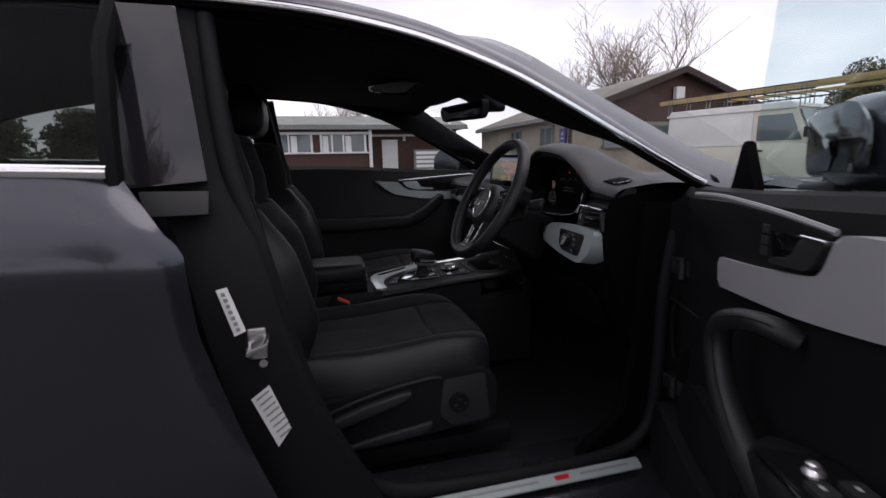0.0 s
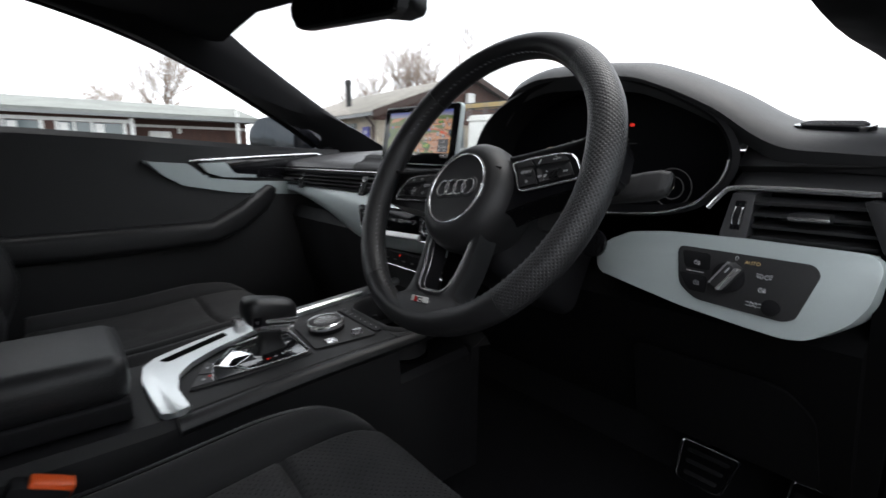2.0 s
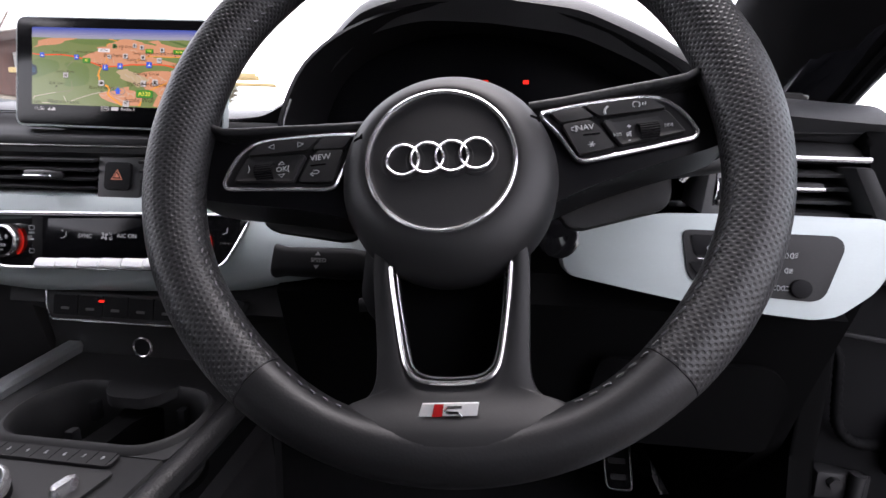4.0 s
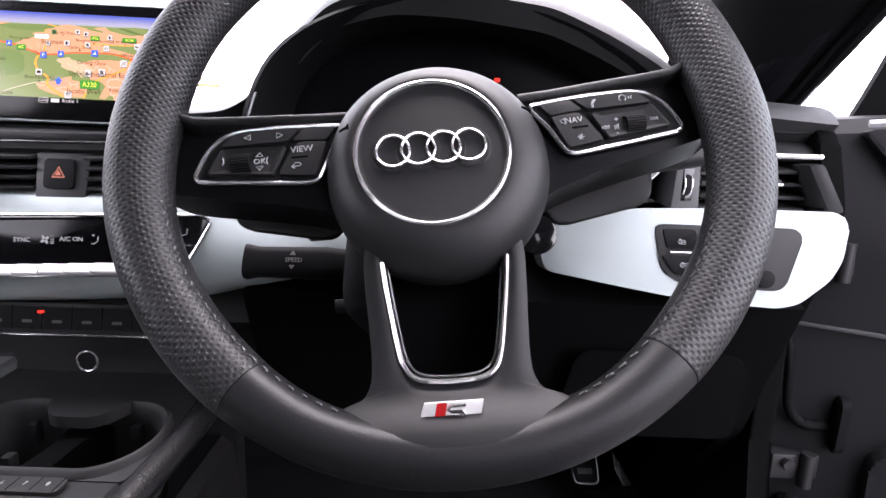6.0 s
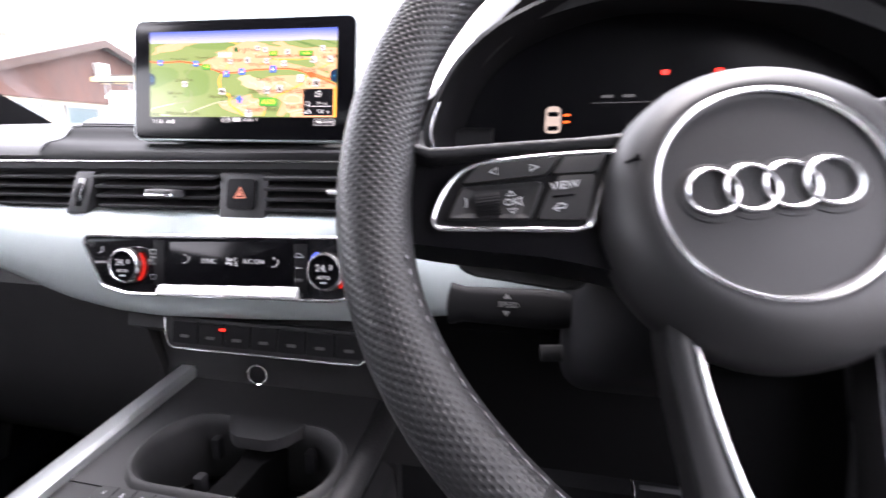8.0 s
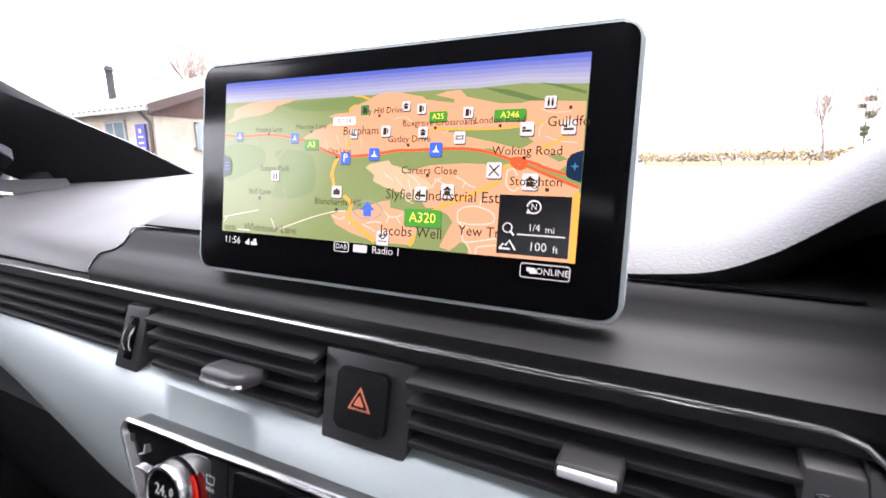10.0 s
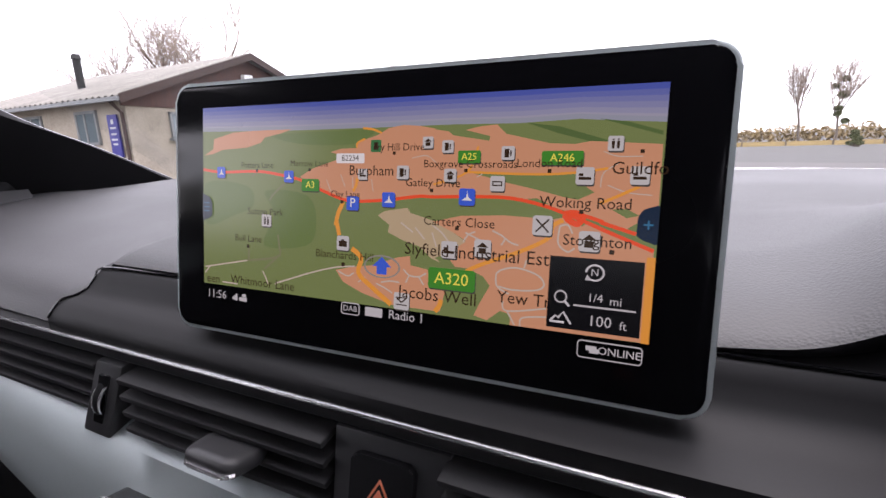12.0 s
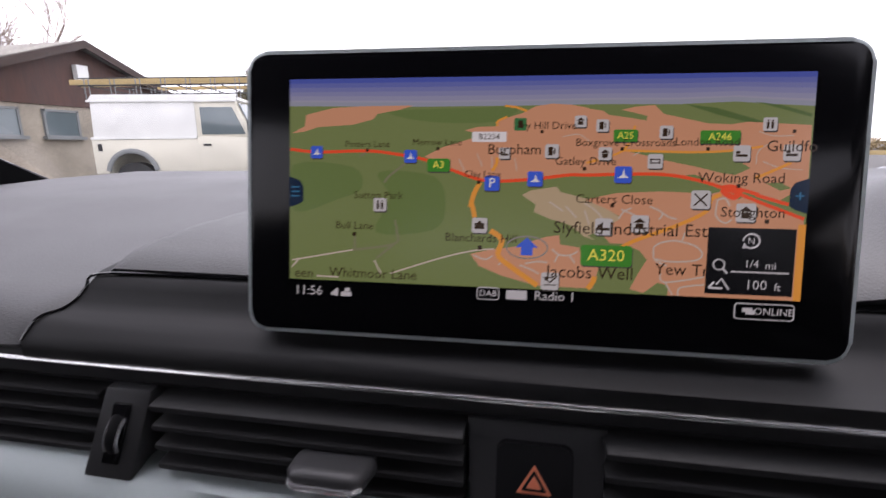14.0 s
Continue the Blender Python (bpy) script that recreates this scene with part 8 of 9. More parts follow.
wsn = part("windscreen", b, M_GLASS, car, "clear windscreen")
wsn.visible_shadow = False
# bonnet and scuttle
b = BM()
surface(b, lambda u, v: Vector(((2 * u - 1) * 0.80, 0.84 + 1.05 * v - 0.16 * (2 * u - 1) ** 2 * (1 - v), 0.962 - 0.04 * (2 * u - 1) ** 4 - 0.16 * v ** 1.8)), 16, 12, 0.01)
part("bonnet", b, M_PAINT, car, "dark grey bonnet", sharp=60)

# passenger door, closed
pd = thing("passenger_door", "closed passenger door with black lining and silver trim", "car door", (-0.72, -0.1, 0.35))
b = BM()
prism(b, [(-0.70, y, z) for y, z in ((-0.62, 0.34), (-0.60, 0.99), (-0.50, 1.006), (0.33, 0.972), (0.42, 0.955), (0.40, 0.34))], (-0.10, 0, 0), 0.006)
part("door_shell", b, M_PAINT, pd)
b = BM()
prof = [(-0.720, 1.004), (-0.690, 1.010), (-0.676, 0.996), (-0.672, 0.955), (-0.668, 0.90), (-0.655, 0.84), (-0.658, 0.80), (-0.650, 0.76), (-0.665, 0.62), (-0.660, 0.45), (-0.70, 0.35), (-0.72, 0.35)]
loft(b, [[(x, y, z - 0.040 * smooth01((y + 0.5) / 0.9) * smooth01((z - 0.8) / 0.2)) for x, z in prof] for y in (-0.60, -0.4, -0.2, 0.0, 0.2, 0.36, 0.40)])
part("lining", b, M_DOORLINING, pd, "black door lining", sharp=30)
b = BM()
tr = rounded([(-0.165, 0.932), (-0.060, 0.926), (-0.035, 0.905), (-0.020, 0.888), (0.10, 0.876), (0.245, 0.872), (0.250, 0.832), (0.05, 0.845), (-0.075, 0.868), (-0.12, 0.895)], 0.008)
prism(b, [(-0.672, y, z) for y, z in tr], (0.022, 0, 0), 0.006, 2)
part("silver_trim", b, M_SILVER, pd, "brushed silver trim", sharp=50)
b = BM()
prism(b, [(-0.672, y, z) for y, z in rounded([(-0.045, 0.930), (0.26, 0.945), (0.245, 0.878), (0.0, 0.890), (-0.018, 0.900)], 0.01)], (0.010, 0, 0), 0.002)
part("handle_recess", b, M_GLOSS, pd)
b = BM()
prism(b, [(-0.662, y, z) for y, z in rounded([(-0.035, 0.926), (0.035, 0.929), (0.055, 0.898), (0.115, 0.894), (0.115, 0.886), (0.030, 0.888), (-0.012, 0.900)], 0.005)], (0.014, 0, 0), 0.003)
part("door_handle", b, M_SILVER, pd, "silver door pull")
b = BM()
tube(b, [(-0.662, -0.055, 0.9335), (-0.663, 0.05, 0.9405), (-0.665, 0.18, 0.949), (-0.668, 0.305, 0.956), (-0.668, 0.325, 0.952)], 0.003, 6)
part("chrome_line", b, M_CHROME, pd)
b = BM()
loft(b, [[(-0.66 + x, y, zc + z) for x, z in rrect(w, h, 0.018)] for y, w, h, zc in ((-0.58, 0.10, 0.06, 0.735), (-0.3, 0.13, 0.065, 0.735), (-0.02, 0.12, 0.06, 0.740), (0.06, 0.10, 0.07, 0.775), (0.14, 0.06, 0.07, 0.83), (0.17, 0.02, 0.03, 0.85))])
part("armrest", b, M_LEATHER, pd, sharp=60)
b = BM()
C = catmull([Vector((-x, y, z)) for y, x, z in rail_line(-1)[0:8]], 5)
C = [p for p in C if p.y > -0.60]
lo = [Vector((-0.755, p.y, 1.004 - 0.04 * smooth01((p.y + 0.5) / 0.9))) for p in C]
vs = [[b.verts.new(p + Vector((-0.004, 0, 0))) for p in C], [b.verts.new(p) for p in lo]]
for i in range(len(C) - 1):
    b.faces.new((vs[0][i], vs[0][i + 1], vs[1][i + 1], vs[1][i]))
pw = part("window", b, M_GLASS, pd, "clear passenger window")
pw.visible_shadow = False


def door_mirror(parent, m, glass):
    """Built with its arm at the origin, reaching along -x, glass looking along -y."""
    b = BM()
    fat = lambda t: max(0.02, 1 - abs(2 * t - 0.96) ** 3.2) ** 0.45
    secs = [[m @ Vector((-0.015 - 0.215 * t, 0.030 + (y * fat(t) if y < 0 else y * 1.25 * fat(t)), 0.075 + z * fat(t) * (1.0 - 0.12 * t))) for y, z in rrect(0.10, 0.148, 0.049, 10)] for t in [0.5 - 0.5 * math.cos(math.pi * k / 30) for k in range(31)]]
    loft(b, secs)
    part("mirror_housing", b, M_PAINT, parent, "dark grey mirror housing", sharp=60)
    b = BM()
    plate(b, rounded([(-0.20, -0.045), (-0.045, -0.052), (-0.035, 0.050), (-0.16, 0.055), (-0.20, 0.02)], 0.02), m @ facing((0, -0.0215, 0.078), (1, 0, 0), (0, 0, 1)), 0.004, 0.001)
    part("mirror_glass", b, glass, parent, "mirror glass")
    b = BM()
    loft(b, [[m @ Vector((x, y0 + y, zz + z)) for y, z in rrect(0.05, h, 0.012)] for x, y0, zz, h in ((-0.07, 0.03, 0.01, 0.03), (-0.02, 0.03, 0.0, 0.035), (0.05, 0.03, -0.01, 0.04))])
    part("mirror_arm", b, M_SATIN, parent, sharp=60)


lm = thing("door_mirror", "dark door mirror folded in beside the passenger window", "door mirror", (-0.80, 0.28, 0.97), group="door mirrors")
door_mirror(lm, Matrix.Translation((-0.790, 0.350, 0.926)) @ Matrix.Rotation(radians(33), 4, "Z") @ Matrix.Scale(1.15, 4), M_DARKGLASS)

# ---- roof fittings ----
rv = thing("rear_view_mirror", "frameless rear-view mirror under the windscreen top", "rear-view mirror", (0.03, 0.07, 1.18))
RV = facing((0.030, 0.050, 1.186), (0.94, 0.34, 0.0), (0.02, -0.14, 1))
b = BM()
plate(b, rounded([(-0.116, 0.022), (0.116, 0.026), (0.121, 0.015), (0.106, -0.028), (0.09, -0.032), (-0.103, -0.029), (-0.118, -0.015)], 0.012), RV @ Matrix.Translation((0, 0, -0.028)), 0.028, 0.006, 3)
part("housing", b, M_PLASTIC, rv, sharp=50)
b = BM()
plate(b, rounded([(-0.111, 0.018), (0.111, 0.021), (0.115, 0.013), (0.100, -0.025), (-0.098, -0.025), (-0.112, -0.012)], 0.010), RV @ Matrix.Translation((0, 0, 0.0002)), 0.0012)
part("glass", b, M_DIMMIRROR, rv, "dimmed mirror glass")
b = BM()
loft(b, [[(0.03 + x, y0, z0 + z) for x, z in rrect(w, h, 0.014)] for y0, z0, w, h in ((-0.02, 1.285, 0.30, 0.03), (0.03, 1.275, 0.25, 0.04), (0.08, 1.262, 0.19, 0.05), (0.13, 1.242, 0.13, 0.07), (0.165, 1.225, 0.095, 0.075), (0.20, 1.212, 0.06, 0.05))])
part("sensor_cover", b, M_PLASTIC, rv, sharp=60)
ov = thing("overhead_console", "black overhead console with reading lights and silver switches", "overhead console", (-0.02, -0.08, 1.29))
b = BM()
loft(b, [[(0.0 + x, y, 1.296 + z + zo) for x, z in rrect(w, h, 0.008)] for y, w, h, zo in ((0.075, 0.20, 0.022, -0.018), (0.02, 0.24, 0.035, -0.004), (-0.10, 0.26, 0.04, 0.004), (-0.20, 0.24, 0.03, 0.010), (-0.23, 0.18, 0.012, 0.012))])
part("body", b, M_PLASTIC, ov, sharp=50)
for k in range(4):
    b = BM()
    box(b, (-0.05 + 0.034 * k, -0.06 - 0.01 * (k % 2), 1.276), (0.024, 0.012, 0.006), 0.002)
    part("switch", b, M_STEEL if k in (0, 3) else M_SATIN, ov)
for dx in (-0.09, 0.09):
    b = BM()
    box(b, (dx, -0.10, 1.278), (0.05, 0.035, 0.006), 0.003)
    part("reading_lamp", b, mat("frosted_lens", (0.35, 0.35, 0.36), 0.4) if dx < 0 else bpy.data.materials["frosted_lens"], ov)
b = BM()
tube(b, [(0.14 * math.cos(a), -0.155 + 0.092 * math.sin(a), 1.263) for a in [2 * math.pi * k / 48 for k in range(48)]], 0.0045, 8, closed=True)
part("bezel", b, M_GLOSS, ov, "gloss black oval bezel")
b = BM()
plate(b, [(0.136 * math.cos(2 * math.pi * k / 48), 0.089 * math.sin(2 * math.pi * k / 48)) for k in range(48)], Matrix.Translation((0, -0.155, 1.264)), 0.02, 0.003)
part("lamp_panel", b, M_SATIN, ov)
for s in (-1, 1):
    sv = thing("sun_visor", "folded black sun visor" + (" with a warning label" if s < 0 else ""), "sun visor", (s * 0.36, -0.08, 1.27), group="sun visors")
    V = facing((s * 0.365, -0.055, 1.262), (1, -0.03 * s, -0.07 * s), (0, -1, 0.22))
    b = BM()
    plate(b, rrect(0.40, 0.17, 0.03), V @ Matrix.Translation((0, 0, -0.008)), 0.018, 0.007, 3)
    vis = part("flap", b, M_LINING, sv, sharp=60)
    if s < 0:
        b = BM()
        plate(b, rrect(0.060, 0.042, 0.002), facing((-0.170, -0.160, 1.2695), (1, 0, 0), (0, -1, 0)), 0.0006)
        lb = part("warning_label", b, M_STICKER, vis, "pale warning label")
        b = BM()
        plate(b, rrect(0.056, 0.020, 0.001), facing((-0.170, -0.168, 1.2688), (1, 0, 0), (0, -1, 0)), 0.0004)
        part("label_band", b, mat("yellow_print", (0.6, 0.45, 0.04), 0.5, var=0), lb)

# ---- pedals ----
for px, pz, w, h, taper, nm in ((0.621, 0.390, 0.046, 0.090, 0.9, "accelerator_pedal"), (0.477, 0.392, 0.098, 0.070, 0.72, "brake_pedal")):
    pdl = thing(nm, "bare metal pedal with black rubber studs", "pedal", (px, 0.5, pz - 0.01), group="pedals")
    PM = facing((px, 0.500, pz + 0.008), (1, 0, 0), (0, 0.70, 0.75))
    out = rounded([(-w / 2, h / 2), (w / 2, h / 2), (w / 2 * taper, -h / 2), (-w / 2 * taper, -h / 2)], 0.010)
    part("steel_edge", tube(BM(), [PM @ Vector((x, y, 0.004)) for x, y in out], 0.0026, 6, closed=True), M_STEEL, pdl)
    part("pad", plate(BM(), out, PM @ Matrix.Translation((0, 0, -0.006)), 0.009, 0.002), M_RUBBER, pdl)
    for k in range(3):
        y = h * (0.28 - 0.28 * k)
        part("steel_bar", plate(BM(), rrect(w * (0.62 + 0.08 * (1 - k)), h * 0.10, 0.002), PM @ Matrix.Translation((0, y, 0.003)), 0.002, 0.0006), M_GREYMETAL, pdl)
    part("arm", tube(BM(), [PM @ Vector((0, 0, -0.006)), PM @ Vector((0, 0.10, -0.03)), PM @ Vector((0, 0.26, -0.02))], 0.008, 8), M_GLOSS, pdl)


# ---- driver's door, open ----
DM = Matrix.Translation((0.79, 0.34, 0)) @ Matrix.Rotation(radians(-23), 4, "Z")
dd = thing("driver_door", "driver's door standing wide open, black lining with silver trim", "car door", (0.79, 0.34, 0.35))
DP = lambda s, y, z: DM @ Vector((s, y, z))
D3 = DM.to_3x3()


def dprism(name, pts, y0, depth, material, label="", parent=None, bev=0.003, seg=2, r=0.0):
    b = BM()
    q = rounded(pts, r) if r else pts
    prism(b, [DP(s, y0, z) for s, z in q], D3 @ Vector((0, depth, 0)), bev, seg)
    return part(name, b, material, parent or dd, label, sharp=45)


# added black cover on the painted edge, for the shade in the hinge gap
dprism("door_edge", [(-0.035, 0.33), (-0.045, 0.60), (-0.055, 0.952), (0.03, 0.955), (0.03, 0.33)], 0.030, 0.10, M_RUBBER, "front edge of the door, coloured black for the shade in the gap", bev=0.01)
dprism("door_shell", [(0.0, 0.33), (0.0, 0.60), (0.0, 0.957), (0.10, 0.962), (0.60, 0.985), (1.05, 1.005), (1.10, 0.90), (1.04, 0.55), (0.95, 0.33)], 0.035, 0.11, M_PAINT, "dark grey outer skin", bev=0.02, seg=3)
b = BM()
prof = [(0.05, 0.995), (0.015, 1.003), (-0.010, 0.998), (-0.024, 0.980), (-0.028, 0.945), (-0.030, 0.90), (-0.040, 0.84), (-0.036, 0.80), (-0.032, 0.74), (-0.030, 0.62), (-0.036, 0.45), (0.0, 0.36), (0.05, 0.36)]
loft(b, [[DP(s + (0.06 * smooth01((0.60 - z) / 0.25) if s < 0 else 0), y * k, z - 0.040 * smooth01((z - 0.8) / 0.2) * (1 - smooth01(s / 0.9))) for y, z in prof] for s, k in ((-0.055, 0.3), (-0.045, 0.9), (0.0, 1), (0.2, 1), (0.4, 1), (0.6, 1), (0.8, 1), (1.03, 1), (1.05, 0.5))])
part("lining", b, M_PLASTIC, dd, "black door lining", sharp=30)
b = BM()
tube(b, catmull([DP(0.057, -0.032, 0.952), DP(0.14, -0.034, 0.956), DP(0.225, -0.036, 0.956), DP(0.359, -0.037, 0.950), DP(0.433, -0.037, 0.944), DP(0.48, -0.037, 0.940)], 4), (0.003, 0.0045), 6, up=(0, 0, 1))
part("silver_line", b, M_DOORSILVER, dd, "thin silver line")
dprism("silver_trim", [(0.220, 0.859), (0.332, 0.868), (0.428, 0.880), (0.471, 0.887), (0.484, 0.898), (0.500, 0.940), (0.530, 0.944), (0.75, 0.955), (0.78, 0.925), (0.70, 0.880), (0.583, 0.850), (0.51, 0.838), (0.439, 0.828), (0.342, 0.820), (0.229, 0.812)], -0.050, 0.026, M_DOORSILVER, "grey brushed trim", bev=0.006, r=0.008)
hr = dprism("handle_recess", [(0.05, 0.945), (0.218, 0.950), (0.369, 0.946), (0.480, 0.938), (0.468, 0.894), (0.454, 0.884), (0.311, 0.865), (0.196, 0.854), (0.112, 0.87)], -0.041, 0.02, M_PLASTIC, "", bev=0.002, r=0.01)
dprism("handle_bowl", [(0.355, 0.925), (0.445, 0.928), (0.430, 0.894), (0.372, 0.882)], -0.0425, 0.004, M_GLOSS, "", hr, 0.001, r=0.006)
dprism("door_handle", [(0.446, 0.930), (0.490, 0.930), (0.472, 0.898), (0.455, 0.890), (0.381, 0.885), (0.380, 0.892), (0.425, 0.899)], -0.054, 0.014, M_SATIN, "black inner door handle", hr, 0.003, r=0.006)
b = BM()
tube(b, [DP(0.448, -0.055, 0.9315), DP(0.492, -0.055, 0.9315)], 0.0016, 6)
part("chrome_edge", b, M_CHROME, hr)
for k, z in enumerate((0.925, 0.909, 0.894)):
    dprism("lock_button", [(0.337, z - 0.006), (0.337, z + 0.006), (0.353, z + 0.006), (0.353, z - 0.006)], -0.044, 0.006, M_SATIN, "", hr, 0.001)
b = BM()
hp = catmull([DP(0.445, -0.040, 0.800), DP(0.425, -0.070, 0.812), DP(0.385, -0.085, 0.806), DP(0.350, -0.090, 0.786), DP(0.342, -0.090, 0.752), DP(0.360, -0.090, 0.712), DP(0.395, -0.092, 0.682), DP(0.450, -0.095, 0.655), DP(0.52, -0.098, 0.640), DP(0.60, -0.100, 0.635), DP(0.80, -0.095, 0.650)], 6)
tube(b, hp, lambda t: (0.0135 + 0.008 * t, 0.016 + 0.006 * t), 16, up=tuple(D3 @ Vector((0, -1, 0))))
part("pull_handle", b, M_LEATHER, dd, "curved black leather pull handle", sharp=70)
b = BM()
tube(b, [p + D3 @ Vector((0.014, -0.014, 0.009)) for p in hp[4:56]], 0.0014, 5)
part("handle_seam", b, M_PLASTIC, dd)
b = BM()
loft(b, [[DP(s, -0.065 + y, zc + z) for y, z in rrect(w, 0.10, 0.02)] for s, w, zc in ((0.455, 0.04, 0.625), (0.48, 0.08, 0.63), (0.56, 0.11, 0.64), (0.7, 0.12, 0.65), (0.98, 0.11, 0.66), (1.0, 0.06, 0.66))])
ar = part("armrest", b, M_PLASTIC, dd, "black armrest with window switches", sharp=60)
SWP = DM @ facing((0.585, -0.080, 0.694), (1, 0, 0.12), (0, 1, 0.05))
b = BM()
plate(b, rounded([(-0.09, -0.030), (0.12, -0.035), (0.12, 0.04), (-0.06, 0.045)], 0.012), SWP, 0.004, 0.001)
swp = part("switch_plate", b, M_GLOSS, ar)
b = BM()
loft(b, [[SWP @ Vector((-0.030 + r * math.cos(2 * math.pi * k / 20), 0.005 + r * math.sin(2 * math.pi * k / 20), z)) for k in range(20)] for r, z in ((0.011, 0.004), (0.010, 0.007), (0.007, 0.009), (0.007, 0.014), (0.005, 0.0155))])
part("mirror_knob", b, M_CHROME, swp, "chrome-topped mirror adjuster")
for i in range(2):
    for j in range(2):
        b = BM()
        plate(b, rrect(0.030, 0.022, 0.004), SWP @ Matrix.Translation((0.010 + 0.040 * i, 0.022 - 0.032 * j, 0.004)), 0.006, 0.002)
        wb = part("window_switch", b, M_SATIN, swp)
        b = BM()
        plate(b, rrect(0.008, 0.004, 0.0012), SWP @ Matrix.Translation((0.010 + 0.040 * i, 0.022 - 0.032 * j, 0.0102)), 0.0006)
        part("printed_symbol", b, M_PALEINK, wb)
# front edge of the lower lining with its speaker grille
dprism("speaker_cover", [(0.115, 0.415), (0.110, 0.575), (0.160, 0.600), (0.300, 0.575), (0.340, 0.500), (0.330, 0.40)], -0.052, 0.03, M_PLASTIC, "", bev=0.008, r=0.02)
# window glass, mirror base and mirror
b = BM()
vs = [b.verts.new(DP(s, 0.055 - 0.35 * max(0, z - 0.96) * 0.55, z)) for s, z in ((0.113, 0.96), (0.130, 1.05), (0.155, 1.125), (0.195, 1.195), (0.235, 1.27), (0.32, 1.318), (0.9, 1.33), (0.99, 1.27), (1.05, 0.98))]
b.faces.new(vs)
gl = part("window_glass", b, M_DOORGLASS, dd, "raised blue-green tinted window glass")
gl.visible_shadow = False
dprism("mirror_base", [(0.055, 0.955), (0.150, 0.960), (0.116, 1.02), (0.097, 1.051), (0.088, 1.048), (0.070, 0.995)], 0.030, 0.018, M_KNEE, "", bev=0.004, r=0.01)
rm = thing("door_mirror", "dark door mirror folded against the open driver's door", "door mirror", tuple(DP(0.06, 0.2, 0.97)), group="door mirrors")
door_mirror(rm, DM @ Matrix.Translation((0.165, 0.105, 0.965)) @ Matrix.Diagonal((-1, 1, 1, 1)) @ Matrix.Rotation(radians(6), 4, "Z"), M_DIMMIRROR)
dprism("pocket", [(0.02, 0.36), (0.03, 0.50), (0.20, 0.47), (0.95, 0.45), (0.95, 0.36)], -0.075, 0.05, M_PLASTIC, "", bev=0.01, r=0.02)
# hinge gear between door and pillar
b = BM()
bp = catmull([(0.781, 0.318, 0.715), (0.787, 0.295, 0.702), (0.790, 0.290, 0.672), (0.794, 0.290, 0.638), (0.798, 0.289, 0.616), (0.808, 0.287, 0.601), (0.824, 0.286, 0.595), (0.846, 0.286, 0.596)], 8)
tube(b, bp, lambda t: (0.0042 + 0.0026 * t + 0.0010 * math.sin(t * 150), 0.0042 + 0.0026 * t + 0.0010 * math.sin(t * 150)), 12)
part("cable_boot", b, M_RUBBER, dd, "corrugated black rubber cable boot", sharp=80)
b = BM()
loft(b, [[Vector((x, 0.285, 0.602)) + D3 @ Vector((0, y, z)) for y, z in rrect(w, h, 0.012)] for x, w, h in ((0.860, 0.046, 0.070), (0.850, 0.046, 0.070), (0.846, 0.034, 0.056))])
part("boot_flange", b, M_RUBBER, dd)
for z in (0.540, 0.80):
    hinge = part("hinge", box(BM(), (0.812, 0.292, z), (0.058, 0.022, 0.034), 0.004), M_GREYMETAL, dd, "dull grey steel hinge")
    part("hinge_pin", tube(BM(), [(0.822, 0.276, z - 0.022), (0.822, 0.276, z + 0.022)], 0.0075, 12), M_GREYMETAL, hinge)
    part("bolt", tube(BM(), [(0.800, 0.274, z + 0.006), (0.800, 0.290, z + 0.006)], 0.0075, 6), M_GREYMETAL, hinge)
b = BM()
prism(b, [(0.775, 0.292, 0.7225), (0.885, 0.262, 0.714), (0.885, 0.262, 0.720), (0.775, 0.292, 0.7275)], (0.0, 0.004, 0.0), 0.001)
part("check_strap", b, M_GREYMETAL, dd, "steel door check strap")


# ---- outside ----
M_ASPHALT = mat("worn_asphalt", (0.075, 0.073, 0.070), 0.9, bump=0.8, scale=60, var=0.3, vscale=0.6)
M_PEBBLE = mat("pebbledash", (0.33, 0.29, 0.23), 0.95, bump=1.0, scale=45, kind="voronoi", var=0.35, vscale=1.5)
M_BROWN = mat("brown_boarding", (0.072, 0.033, 0.024), 0.7, bump=0.3, scale=20, var=0.25, stretch=(1, 1, 0.15))
M_DARKBROWN = mat("dark_boarding", (0.045, 0.026, 0.020), 0.7, bump=0.3, scale=20, var=0.25)
M_WHITEWOOD = mat("white_gloss_paint", (0.74, 0.74, 0.72), 0.45, var=0.08, scale=30)
M_FELT = mat("grey_roof_felt", (0.20, 0.21, 0.195), 0.95, bump=0.5, scale=20, var=0.3, vscale=1.0)
M_ASBESTOS = mat("corrugated_grey", (0.24, 0.225, 0.20), 0.95, bump=0.6, scale=25, var=0.35, vscale=1.2)
M_WINDOW = mat("dark_window_glass", (0.10, 0.13, 0.14), 0.06, var=0.2, vscale=0.8, spec=0.8)
M_GREYFRAME = mat("grey_window_frame", (0.18, 0.19, 0.19), 0.5, var=0.1)
M_CREAM = mat("cream_vehicle_paint", (0.62, 0.59, 0.49), 0.4, bump=0.05, scale=8, var=0.10, vscale=2.0)
M_CREAMTOP = mat("white_hardtop", (0.70, 0.70, 0.67), 0.45, bump=0.05, scale=8, var=0.10, vscale=2.0)
M_TIMBER = mat("bare_timber", (0.42, 0.31, 0.14), 0.8, bump=0.3, scale=40, var=0.2, stretch=(0.3, 8, 8))
M_BARK = mat("bark", (0.16, 0.13, 0.105), 0.95, bump=0.6, scale=30, var=0.3)
M_TWIG = mat("twigs", (0.30, 0.24, 0.20), 0.95, var=0.2)
M_LEAF = mat("evergreen_leaf", (0.075, 0.085, 0.030), 0.7, var=0.5, vscale=2.0, scale=20)
